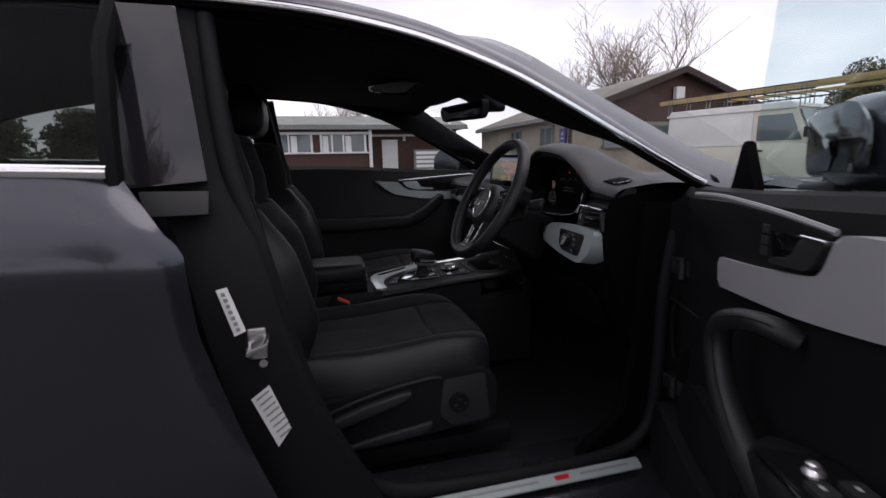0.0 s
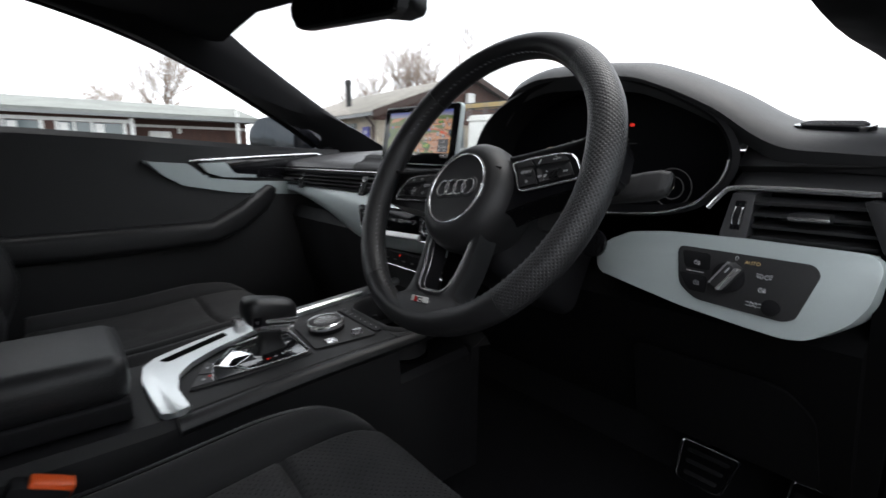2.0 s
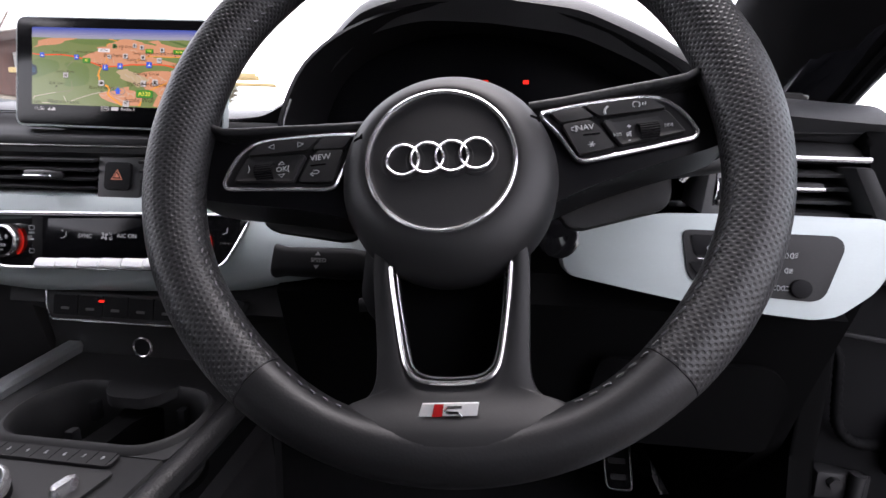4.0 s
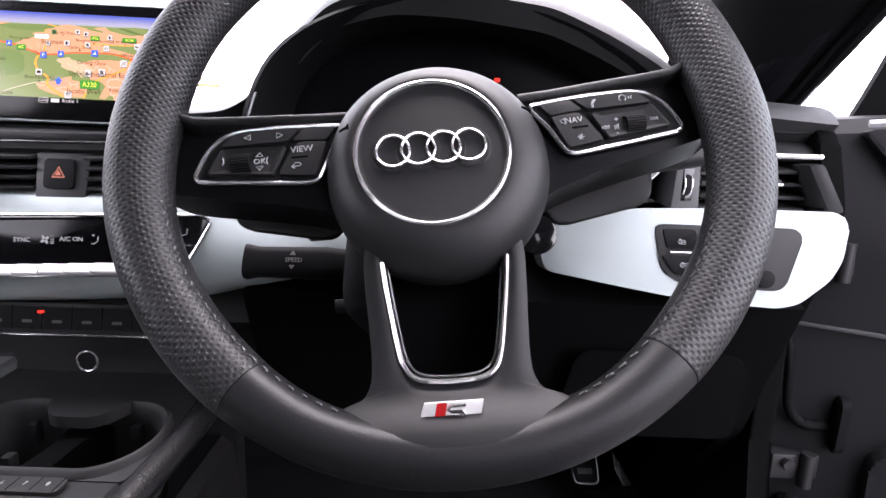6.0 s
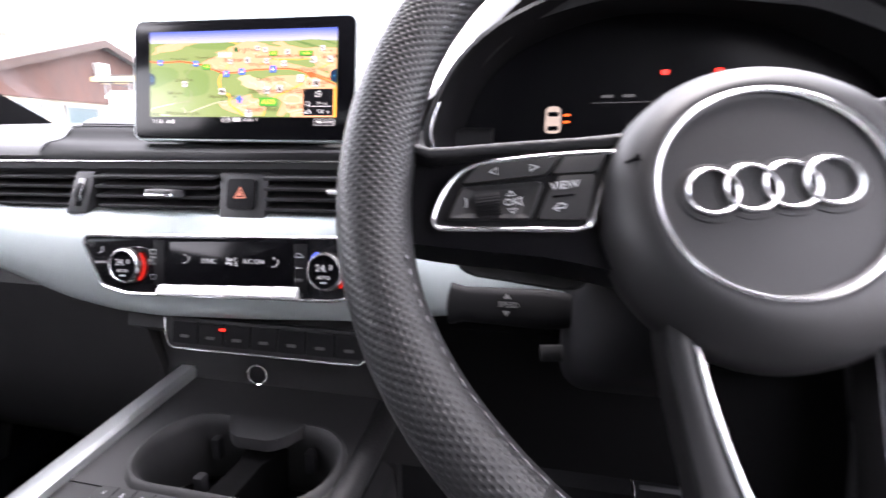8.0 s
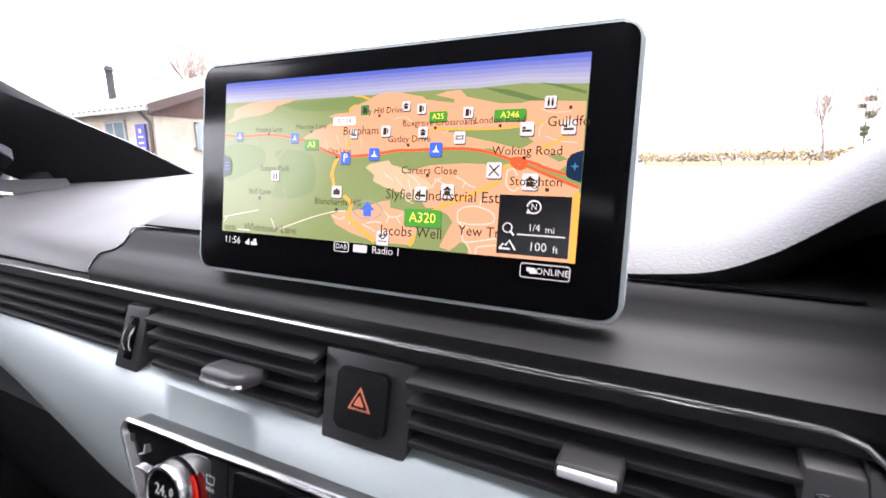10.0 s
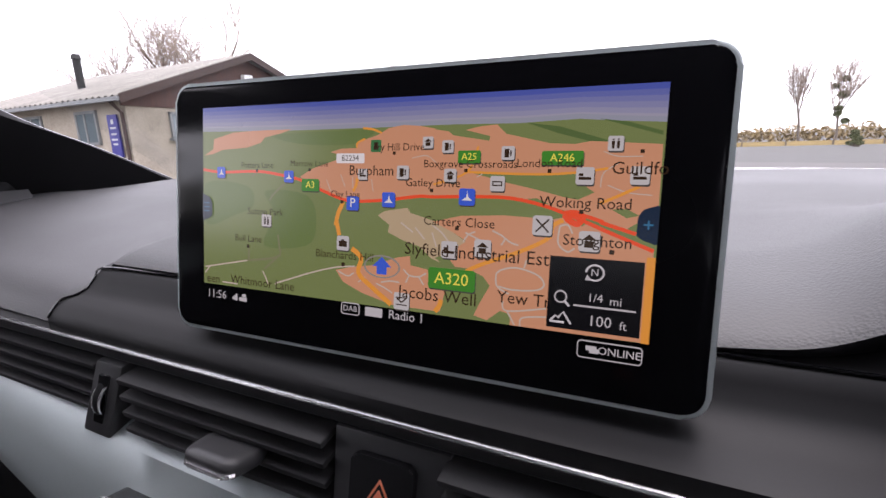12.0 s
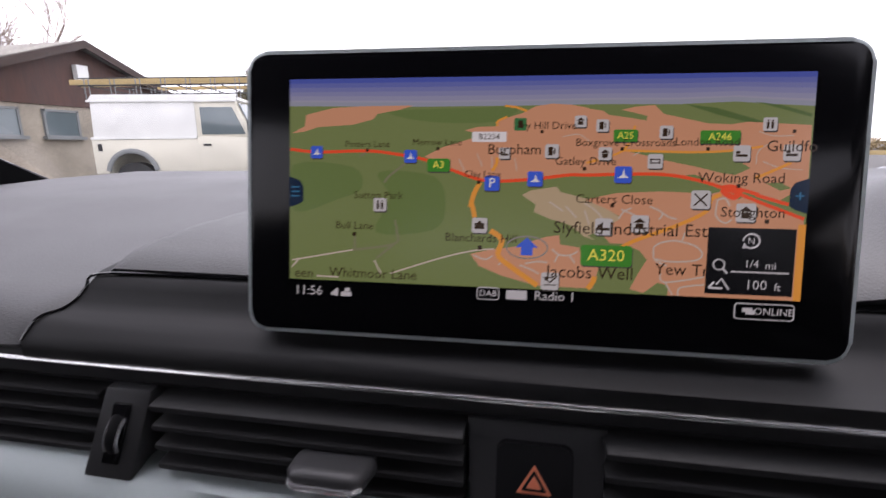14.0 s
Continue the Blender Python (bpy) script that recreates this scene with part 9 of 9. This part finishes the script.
M_OLIVE = mat("olive_winter_leaf", (0.115, 0.100, 0.050), 0.8, var=0.5, vscale=2.0, scale=20)
M_HEDGE = mat("winter_hedge", (0.27, 0.20, 0.10), 0.9, var=0.4, vscale=1.0, scale=10)
M_BLUESIGN = mat("blue_sign", (0.035, 0.035, 0.20), 0.5, var=0.1)
M_TYRE = mat("tyre_rubber", (0.02, 0.02, 0.02), 0.8, bump=0.3, scale=40)

ground = new("ground")
bpy.data.objects.remove(ground)
b = BM()
surface(b, lambda u, v: Vector((-400 + 800 * u, -400 + 800 * v, 0)), 40, 40)
g = part("ground", b, M_ASPHALT)
tagged(g, "worn grey asphalt yard reaching to the horizon", "ground", kind="structure")


def wall_box(name, parent, c, s, material, rot=None, label="", bev=0.0):
    b = BM()
    box(b, c, s, bev, rot)
    return part(name, b, material, parent, label)


# long low brown building with white windows: its front lies on x = -20.5 and runs along y
lb = thing("brown_building", "long low brown boarded building with white-framed windows", "building", (-23, -2, 0))
FX = -20.5
wall_box("wall", lb, (FX - 2.6, -1.2, 1.24), (5.2, 6.4, 2.48), M_BROWN)
wall_box("porch_wall", lb, (FX - 3.0, 4.2, 1.24), (4.4, 4.4, 2.48), M_BROWN)
b = BM()
prism(b, [(FX + 0.35, -4.6, 2.45), (FX + 0.35, -4.6, 2.62), (FX - 2.8, -4.6, 3.25), (FX - 6.0, -4.6, 2.6), (FX - 6.0, -4.6, 2.45)], (0, 11.2, 0))
part("roof", b, M_FELT, lb, "grey felt roof")
wall_box("gutter", lb, (FX + 0.40, 1.0, 2.46), (0.10, 11.2, 0.10), M_GREYFRAME)
wall_box("white_band", lb, (FX + 0.03, -1.2, 2.27), (0.06, 6.4, 0.12), M_WHITEWOOD)
wall_box("white_band", lb, (FX - 0.77, 4.2, 2.20), (0.06, 4.4, 0.10), M_WHITEWOOD)
wall_box("fascia", lb, (FX + 0.05, -1.2, 1.40), (0.05, 6.4, 0.07), M_WHITEWOOD)
for k in range(3):
    yc = 0.85 - 2.35 * k
    win = part("window", box(BM(), (FX + 0.02, yc, 1.80), (0.05, 1.95, 0.76)), M_WINDOW, lb)
    for dy in (-0.97, -0.5, 0.0, 0.97):
        wall_box("frame_bar", win, (FX + 0.06, yc + dy, 1.80), (0.06, 0.10 if abs(dy) > 0.9 else 0.07, 0.80), M_WHITEWOOD)
    wall_box("sill", win, (FX + 0.08, yc, 1.42), (0.12, 2.1, 0.07), M_WHITEWOOD)
    wall_box("curtain", win, (FX + 0.048, yc - 0.78, 1.80), (0.012, 0.24, 0.7), M_WHITEWOOD)
    wall_box("curtain", win, (FX + 0.048, yc + 0.22, 1.80), (0.012, 0.26, 0.7), M_WHITEWOOD)
for y in (2.05, -3.0):
    wall_box("post", lb, (FX + 0.12, y, 1.2), (0.12, 0.14, 2.4), M_WHITEWOOD)
wall_box("post", lb, (FX + 0.25, 5.75, 1.45), (0.10, 0.12, 2.9), M_WHITEWOOD)
b = BM()
box(b, (FX - 0.70, 3.05, 1.0), (0.08, 0.75, 2.0), 0.01)
part("door", b, M_WHITEWOOD, lb, "pale flush door")
wall_box("notice_board", lb, (FX + 0.1, 4.7, 1.05), (0.08, 1.3, 0.9), M_GREYFRAME)
for k in range(4):
    wall_box("notice", lb, (FX + 0.15, 4.7, 0.75 + 0.2 * k), (0.02, 1.1, 0.13), M_WHITEWOOD)
wall_box("lamp", lb, (FX - 0.68, 3.75, 2.05), (0.12, 0.12, 0.22), M_WHITEWOOD)

# pebbledashed building with a brown gable: gable wall on x = -12.8
gb = thing("gabled_building", "pebbledashed building with a brown boarded gable and corrugated roof", "building", (-16.5, 12, 0))
GX, Y0, Y1, ZE, ZA = -12.8, 7.9, 15.9, 2.48, 3.92
YM = (Y0 + Y1) / 2
wall_box("wall", gb, (GX - 4.5, YM, ZE / 2), (9.0, Y1 - Y0, ZE), M_PEBBLE)
b = BM()
prism(b, [(GX + 0.05, Y0 - 0.1, ZE - 0.28), (GX + 0.05, Y1 + 0.1, ZE - 0.28), (GX + 0.05, Y1 + 0.1, ZE), (GX + 0.05, YM, ZA - 0.08), (GX + 0.05, Y0 - 0.1, ZE)], (-0.1, 0, 0))
part("gable_boarding", b, M_BROWN, gb, "vertical brown boarding")
for sgn, ya, yb in ((1, Y0 - 0.35, YM), (-1, Y1 + 0.35, YM)):
    za = ZE - 0.10
    b = BM()
    prism(b, [(GX + 0.42, ya, za - 0.16), (GX + 0.42, yb, ZA - 0.14), (GX + 0.42, yb, ZA + 0.06), (GX + 0.42, ya, za + 0.06)], (-0.06, 0, 0))
    part("barge_board", b, M_DARKBROWN, gb, "dark brown barge board")
    b = BM()
    n = 66
    rows = []
    for i in range(n + 1):
        x = GX + 0.40 - 9.3 * i / n
        w = 0.025 * math.cos(math.pi * i)
        rows.append([(x, ya, za + 0.06 + w), (x, yb, ZA + 0.06 + w), (x, yb, ZA + 0.03 + w), (x, ya, za + 0.03 + w)])
    loft(b, rows)
    part("corrugated_roof", b, M_ASBESTOS, gb, "mossy grey corrugated sheet roof", sharp=80)
wall_box("gutter", gb, (GX - 4.2, Y0 - 0.36, ZE - 0.14), (9.2, 0.10, 0.10), M_GREYFRAME)
b = BM()
tube(b, [(GX - 0.15, Y0 - 0.30, ZE - 0.15), (GX - 0.1, Y0 - 0.06, ZE - 0.45), (GX - 0.1, Y0 - 0.06, 0)], 0.045, 8)
part("downpipe", b, M_DARKBROWN, gb)
for yc, w in ((9.55, 0.95), (11.15, 0.95), (13.9, 0.95)):
    win = part("window", box(BM(), (GX + 0.01, yc, 1.72), (0.06, w, 0.66)), M_WINDOW, gb)
    for dy in (-w / 2, w / 2):
        wall_box("frame_bar", win, (GX + 0.03, yc + dy, 1.72), (0.07, 0.06, 0.72), M_GREYFRAME)
    for dz in (-0.34, 0.34):
        wall_box("frame_bar", win, (GX + 0.03, yc, 1.72 + dz), (0.07, w + 0.06, 0.06), M_GREYFRAME)
    wall_box("sill", win, (GX + 0.07, yc, 1.34), (0.18, w + 0.2, 0.08), M_GREYFRAME)
for xc in (-14.6, -17.4):
    win = part("window", box(BM(), (xc, Y0 - 0.01, 1.70), (0.9, 0.06, 0.8)), M_WINDOW, gb)
    for dx in (-0.47, -0.05, 0.47):
        wall_box("frame_bar", win, (xc + dx, Y0 - 0.03, 1.70), (0.07, 0.07, 0.86), M_GREYFRAME)
    for dz in (-0.42, 0.42):
        wall_box("frame_bar", win, (xc, Y0 - 0.03, 1.70 + dz), (1.0, 0.07, 0.07), M_GREYFRAME)
sg = wall_box("sign_board", gb, (-13.35, Y0 - 0.06, 1.45), (0.42, 0.05, 1.10), M_BLUESIGN, label="blue sign board with pale bars")
for k, (w, z) in enumerate(((0.10, 1.82), (0.25, 1.66), (0.22, 1.50), (0.26, 1.36), (0.20, 1.24))):
    wall_box("printed_bar", sg, (-13.35, Y0 - 0.088, z), (w, 0.006, 0.05 if k else 0.12), M_PALEINK)
wall_box("alarm_box", gb, (GX + 0.16, YM - 0.05, 3.12), (0.16, 0.34, 0.42), M_WHITEWOOD, label="white alarm box")
wall_box("floodlight", gb, (GX + 0.25, 12.65, 2.08), (0.30, 0.38, 0.30), M_WHITEWOOD, label="white floodlight")
b = BM()
tube(b, [(-17.2, 9.3, 2.8), (-17.2, 9.3, 3.95)], 0.11, 12)
ch = part("flue_pipe", b, M_TYRE, gb, "black flue pipe")
b = BM()
tube(b, [(-17.2, 9.3, 3.95), (-17.2, 9.3, 4.10)], lambda t: (0.16 - 0.06 * t, 0.16 - 0.06 * t), 12)
part("flue_cap", b, M_TYRE, ch)


# ---- parked off-road van ----
def utility_van():
    L = Matrix.Translation((-6.55, 8.48, 0)) @ Matrix.Rotation(radians(17), 4, "Z") @ Matrix.Translation((-1.97, 0, 0))
    van = thing("utility_van", "cream off-road van with a white hardtop, parked in the yard", "van", tuple(L.translation))
    # local: x forward from the rear, y to its left (away), near side on y = 0
    P = lambda x, y, z: L @ Vector((x, y, z))

    def pr(name, pts, y0, depth, material, label="", parent=van, bev=0.02):
        b = BM()
        prism(b, [P(x, y0, z) for x, z in pts], L.to_3x3() @ Vector((0, depth, 0)), bev)
        return part(name, b, material, parent, label)
    pr("lower_body", [(0.0, 0.55), (0.0, 1.20), (3.05, 1.20), (3.10, 1.17), (4.25, 1.12), (4.32, 1.05), (4.32, 0.60), (4.15, 0.55), (3.95, 0.95), (3.35, 0.95), (3.15, 0.55), (1.15, 0.55), (0.98, 0.95), (0.42, 0.95), (0.25, 0.55)], 0, 1.75, M_CREAM, "cream lower body")
    pr("hardtop", [(0.02, 1.24), (0.05, 1.93), (1.95, 1.93), (1.95, 1.24)], 0.05, 1.65, M_CREAMTOP, "white hardtop side")
    pr("cab", [(1.95, 1.20), (1.95, 1.93), (2.72, 1.93), (3.02, 1.22)], 0.05, 1.65, M_CREAM)
    pr("roof_panel", [(0.02, 1.93), (0.10, 2.04), (2.62, 2.04), (2.76, 1.95), (2.74, 1.92)], 0.03, 1.69, M_CREAMTOP, "white roof panel")
    pr("gutter", [(0.0, 1.90), (0.0, 1.94), (2.76, 1.94), (2.76, 1.90)], 0.02, 0.04, M_CREAMTOP, bev=0.005)
    pr("waist_strip", [(0.0, 1.20), (0.0, 1.245), (1.95, 1.245), (1.95, 1.20)], -0.01, 0.04, M_CREAMTOP, bev=0.006)
    dr = pr("front_door", [(1.97, 0.58), (1.97, 1.25), (3.00, 1.21), (3.02, 0.62)], -0.012, 0.03, M_CREAM)
    pr("door_window", [(2.05, 1.28), (2.05, 1.80), (2.66, 1.80), (2.88, 1.28)], 0.035, 0.02, M_WINDOW, "", dr, 0.004)
    pr("door_handle", [(2.07, 1.06), (2.07, 1.10), (2.22, 1.10), (2.22, 1.06)], -0.03, 0.02, M_TYRE, "", dr, 0.005)
    b = BM()
    prism(b, [P(2.76, 0.12, 1.88), P(2.76, 1.62, 1.88), P(3.03, 1.62, 1.25), P(3.03, 0.12, 1.25)], L.to_3x3() @ Vector((0.02, 0, 0.01)))
    part("windscreen", b, M_WINDOW, van, "grey windscreen")
    pr("side_mirror", [(2.98, 1.32), (2.98, 1.52), (3.10, 1.52), (3.10, 1.32)], -0.20, 0.12, M_TYRE)
    pr("wing_vent", [(3.22, 0.92), (3.22, 1.08), (3.42, 1.08), (3.42, 0.92)], -0.008, 0.02, M_TYRE)
    pr("fuel_flap", [(0.10, 0.98), (0.10, 1.12), (0.18, 1.12), (0.18, 0.98)], -0.006, 0.02, M_TYRE)
    pr("bumper", [(4.30, 0.45), (4.30, 0.62), (4.45, 0.62), (4.45, 0.45)], 0.0, 1.75, M_TYRE)
    for xc in (0.70, 3.65):
        b = BM()
        tube(b, [P(xc + 0.46 * math.cos(a), -0.02, 0.52 + 0.46 * math.sin(a)) for a in [radians(10 + 16 * k) for k in range(11)]], (0.05, 0.035), 8, up=tuple(L.to_3x3() @ Vector((0, 1, 0))))
        part("wheel_arch", b, M_GREYFRAME, van)
        for y in (0.05, 1.45):
            b = BM()
            tube(b, [P(xc, y, 0.38), P(xc, y + 0.24, 0.38)], 0.38, 28)
            w = part("wheel", b, M_TYRE, van)
            b = BM()
            tube(b, [P(xc, y - 0.01, 0.38), P(xc, y + 0.25, 0.38)], 0.20, 20)
            part("rim", b, M_CREAMTOP, w)
    # roof rack and ladders
    rack = thing("roof_rack", "black tubular roof rack with upright stanchions", "roof rack", tuple(L @ Vector((1.4, 0.9, 2.04))))
    for y in (0.06, 1.66):
        b = BM()
        tube(b, [P(-0.1, y, 2.20), P(3.0, y, 2.24)], 0.016, 8)
        part("side_rail", b, M_TYRE, rack)
        b = BM()
        tube(b, [P(-0.1, y, 2.33), P(3.0, y, 2.37)], 0.012, 8)
        part("top_rail", b, M_TYRE, rack)
        for k in range(7):
            x = 0.05 + 0.46 * k
            for dx in (-0.04, 0.04):
                b = BM()
                tube(b, [P(x + dx, y, 1.95), P(x + dx, y, 2.34)], 0.010, 6)
                part("stanchion", b, M_GREYFRAME, rack)
    for k in range(8):
        b = BM()
        tube(b, [P(0.0 + 0.42 * k, 0.06, 2.21), P(0.0 + 0.42 * k, 1.66, 2.21)], 0.012, 6)
        part("cross_bar", b, M_TYRE, rack)
    lad = thing("timber_ladder", "pale timber ladder and boards tied on the roof rack", "ladder", tuple(L @ Vector((1.8, 0.5, 2.25))))
    for y in (0.22, 0.56):
        b = BM()
        prism(b, [P(-0.35, y, 2.235), P(-0.35, y + 0.05, 2.235), P(-0.35, y + 0.05, 2.33), P(-0.35, y, 2.33)], L.to_3x3() @ Vector((4.4, 0, 0.10)), 0.006)
        part("stile", b, M_TIMBER, lad)
    for k in range(15):
        b = BM()
        tube(b, [P(-0.2 + 0.29 * k, 0.24, 2.29 + 0.0066 * k), P(-0.2 + 0.29 * k, 0.60, 2.29 + 0.0066 * k)], 0.014, 6)
        part("rung", b, M_TIMBER, lad)
    pk = thing("timber_plank", "bare timber plank on the roof rack", "plank", tuple(L @ Vector((1.8, 1.1, 2.25))))
    b = BM()
    prism(b, [P(0.9, 1.0, 2.24), P(0.9, 1.22, 2.24), P(0.9, 1.22, 2.29), P(0.9, 1.0, 2.29)], L.to_3x3() @ Vector((3.4, 0, 0.05)), 0.006)
    part("board", b, M_TIMBER, pk)


utility_van()


# ---- trees and hedges ----
def branch_tree(name, label, at, height, spread, seed, levels=5, trunk=0.20, lean=0.0, mate=None, thin=0.010):
    rnd = random.Random(seed)
    tree = thing(name, label, "tree", at, group="bare trees")
    btrunk, btwig = BM(), BM()

    def stick(bm, a, c, r0, r1, n):
        r0, r1 = max(r0, thin), max(r1, thin)
        d = (c - a).normalized()
        s = d.cross(Vector((0.3, 0.5, 0.81))).normalized()
        u = s.cross(d)
        ra = [bm.verts.new(a + s * r0 * math.cos(2 * math.pi * k / n) + u * r0 * math.sin(2 * math.pi * k / n)) for k in range(n)]
        rb_ = [bm.verts.new(c + s * r1 * math.cos(2 * math.pi * k / n) + u * r1 * math.sin(2 * math.pi * k / n)) for k in range(n)]
        for k in range(n):
            bm.faces.new((ra[k], ra[(k + 1) % n], rb_[(k + 1) % n], rb_[k]))

    def grow(p, d, length, r, lev):
        segs = 3
        for i in range(segs):
            d = (d + Vector((rnd.uniform(-1, 1), rnd.uniform(-1, 1), rnd.uniform(-0.4, 0.9))) * 0.16).normalized()
            q = p + d * length / segs
            r2 = r * 0.86
            stick(btrunk if lev < 2 else btwig, p, q, r, r2, 6 if lev < 2 else 3)
            p, r = q, r2
            if lev < levels and (i > 0 or lev > 0):
                for _ in range(2 if lev < 3 else rnd.choice((1, 2))):
                    side = Vector((rnd.uniform(-1, 1), rnd.uniform(-1, 1), rnd.uniform(-0.1, 0.8))).normalized()
                    grow(p, (d * 0.75 + side * spread).normalized(), length * rnd.uniform(0.55, 0.78), r * 0.6, lev + 1)
    grow(Vector(at), Vector((lean, 0, 1)).normalized(), height * 0.42, trunk, 0)
    part("trunk", btrunk, M_BARK, tree, raw=True)
    part("twig_mass", btwig, mate or M_TWIG, tree, raw=True)
    return tree


branch_tree("bare_tree", "bare winter tree with fine twigs behind the gabled building", (-25.4, 18.0, 0), 9.2, 0.85, 5, 4)
branch_tree("bare_tree", "bare winter tree with fine twigs behind the gabled building", (-23.4, 19.8, 0), 9.8, 0.85, 11, 4)
branch_tree("bare_tree", "low bare tree with fine twigs behind the gabled building", (-26.8, 15.8, 0), 7.0, 0.8, 13, 4)
branch_tree("bare_tree", "bare spreading tree behind the brown building", (-33, 5.4, 0), 9.4, 0.95, 21, 4)
branch_tree("bare_tree", "small bare tree behind the brown building", (-36, 1.4, 0), 6.8, 0.85, 23, 4)
branch_tree("bare_tree", "tall narrow bare poplar beyond the yard", (8.6, 46.0, 0), 6.0, 0.22, 31, 4, 0.12)
branch_tree("bare_tree", "thin bare tree with dark clumps of mistletoe", (10.4, 44.0, 0), 5.8, 0.4, 33, 4, 0.10)
branch_tree("bare_tree", "thin bare tree on the far side of the yard", (15.8, 45.0, 0), 6.0, 0.35, 35, 4, 0.10)
branch_tree("bare_tree", "thin bare tree on the far side of the yard", (22.6, 45.0, 0), 6.4, 0.45, 37, 4, 0.10)
branch_tree("bare_tree", "bare tree by the yard edge", (12.5, 7.0, 0), 6.5, 0.6, 41, 5)
branch_tree("bare_tree", "bare tree by the yard edge", (10.0, -3.0, 0), 6.5, 0.65, 43, 5)
branch_tree("bare_tree", "bare tree by the yard edge", (12.0, -9.0, 0), 7.0, 0.65, 47, 4)


def leaf_mass(bm, c, r, n, rnd, size=0.12):
    for _ in range(n):
        d = Vector((rnd.gauss(0, 1), rnd.gauss(0, 1), rnd.gauss(0, 1))).normalized()
        p = Vector(c) + Vector((d.x * r[0], d.y * r[1], d.z * r[2])) * (rnd.random() ** 0.35)
        a = Vector((rnd.uniform(-1, 1), rnd.uniform(-1, 1), rnd.uniform(-1, 1))).normalized() * size * rnd.uniform(0.6, 1.4)
        e = a.cross(Vector((rnd.uniform(-1, 1), rnd.uniform(-1, 1), rnd.uniform(-1, 1)))).normalized() * size * 0.45
        bm.faces.new([bm.verts.new(q) for q in (p - a, p + e, p + a, p - e)])


def leafy_tree(label, at, height, width, seed, n=5000, mate=None, size=0.14):
    rnd = random.Random(seed)
    tree = thing("leafy_tree", label, "tree", at, group="evergreen trees")
    b = BM()
    tube(b, [at, (at[0] + 0.1, at[1], height * 0.4), (at[0], at[1] + 0.1, height * 0.8)], lambda t: (0.2 - 0.15 * t,) * 2, 8)
    part("trunk", b, M_BARK, tree)
    b = BM()
    for k in range(14):
        a, h = rnd.uniform(0, 6.28), rnd.uniform(0.18, 0.95)
        rr = width * (1.05 - h * 0.7) * rnd.uniform(0.3, 0.8)
        c = (at[0] + rr * math.cos(a), at[1] + rr * math.sin(a), height * h)
        leaf_mass(b, c, (width * 0.42, width * 0.42, height * 0.14), n // 14, rnd, size)
    part("crown", b, mate or M_LEAF, tree, raw=True)
    return tree


leafy_tree("olive evergreen tree beyond the parked van", (-9.6, 15.6, 0), 3.5, 1.3, 3, 11000, M_OLIVE, 0.055)
leafy_tree("low olive bush beyond the parked van", (-6.2, 17.2, 0), 2.5, 1.5, 4, 9000, M_OLIVE, 0.055)
leafy_tree("dark conifer beside the brown building", (-24.0, -7.2, 0), 5.0, 1.7, 8, 7000, None, 0.12)
leafy_tree("dark conifer beside the brown building", (-24.5, -10.6, 0), 3.4, 2.2, 9, 6000, None, 0.12)
leafy_tree("dark evergreen beside the brown building", (-23.0, -14.0, 0), 3.8, 2.6, 10, 6000, None, 0.12)
leafy_tree("small dark shrub in front of the far fence", (8.7, 33.0, 0), 0.85, 0.40, 12, 2500, None, 0.06)
# mistletoe clumps
rnd = random.Random(5)
mt = thing("mistletoe", "dark round mistletoe clumps in a bare tree", "plant", (10.6, 44.0, 4))
for x, y, z, r in ((10.5, 44, 4.4, 0.26), (10.0, 44, 3.9, 0.23), (10.5, 44, 3.3, 0.36), (10.3, 44, 2.4, 0.24), (10.3, 44, 2.0, 0.22), (10.8, 44, 1.5, 0.24)):
    b = BM()
    leaf_mass(b, (x, y, z), (r, r, r * 0.7), 260, rnd, 0.13)
    part("clump", b, M_LEAF, mt, raw=True)
# winter hedge round the yard, and the far fence
for name, pts, h, label in (("hedge", ((-6, 52), (30, 48), (46, 30)), 1.3, "tan winter hedge beyond the yard"), ("hedge", ((14, 20), (16, 4), (15, -16)), 2.2, "tan bare hedge along the yard edge"), ("hedge", ((-30, -20), (-10, -22), (10, -22)), 3.0, "dark mixed hedge behind the car")):
    b = BM()
    rnd = random.Random(len(label))
    for (xa, ya), (xb, yb) in zip(pts, pts[1:]):
        n = int(math.hypot(xb - xa, yb - ya) / 1.2)
        for i in range(n):
            t = (i + 0.5) / n
            hh = h * rnd.uniform(0.75, 1.15)
            leaf_mass(b, (xa + (xb - xa) * t, ya + (yb - ya) * t, hh * 0.5), (0.9, 0.9, hh * 0.55), 110, rnd, 0.22)
    o = part(name, b, M_HEDGE, None, raw=True)
    tagged(o, label, "hedge", kind="stuff")
fence = thing("far_fence", "low pale boarded fence at the far side of the yard", "fence", (12, 38, 0))
for k in range(14):
    b = BM()
    box(b, (-2 + 2.4 * k, 38.0 - 0.12 * k, 0.14), (2.36, 0.06, 0.28))
    part("panel", b, M_TIMBER, fence)
    b = BM()
    box(b, (-3.2 + 2.4 * k, 38.06 - 0.12 * k, 0.16), (0.1, 0.1, 0.32))
    part("post", b, M_BARK, fence)
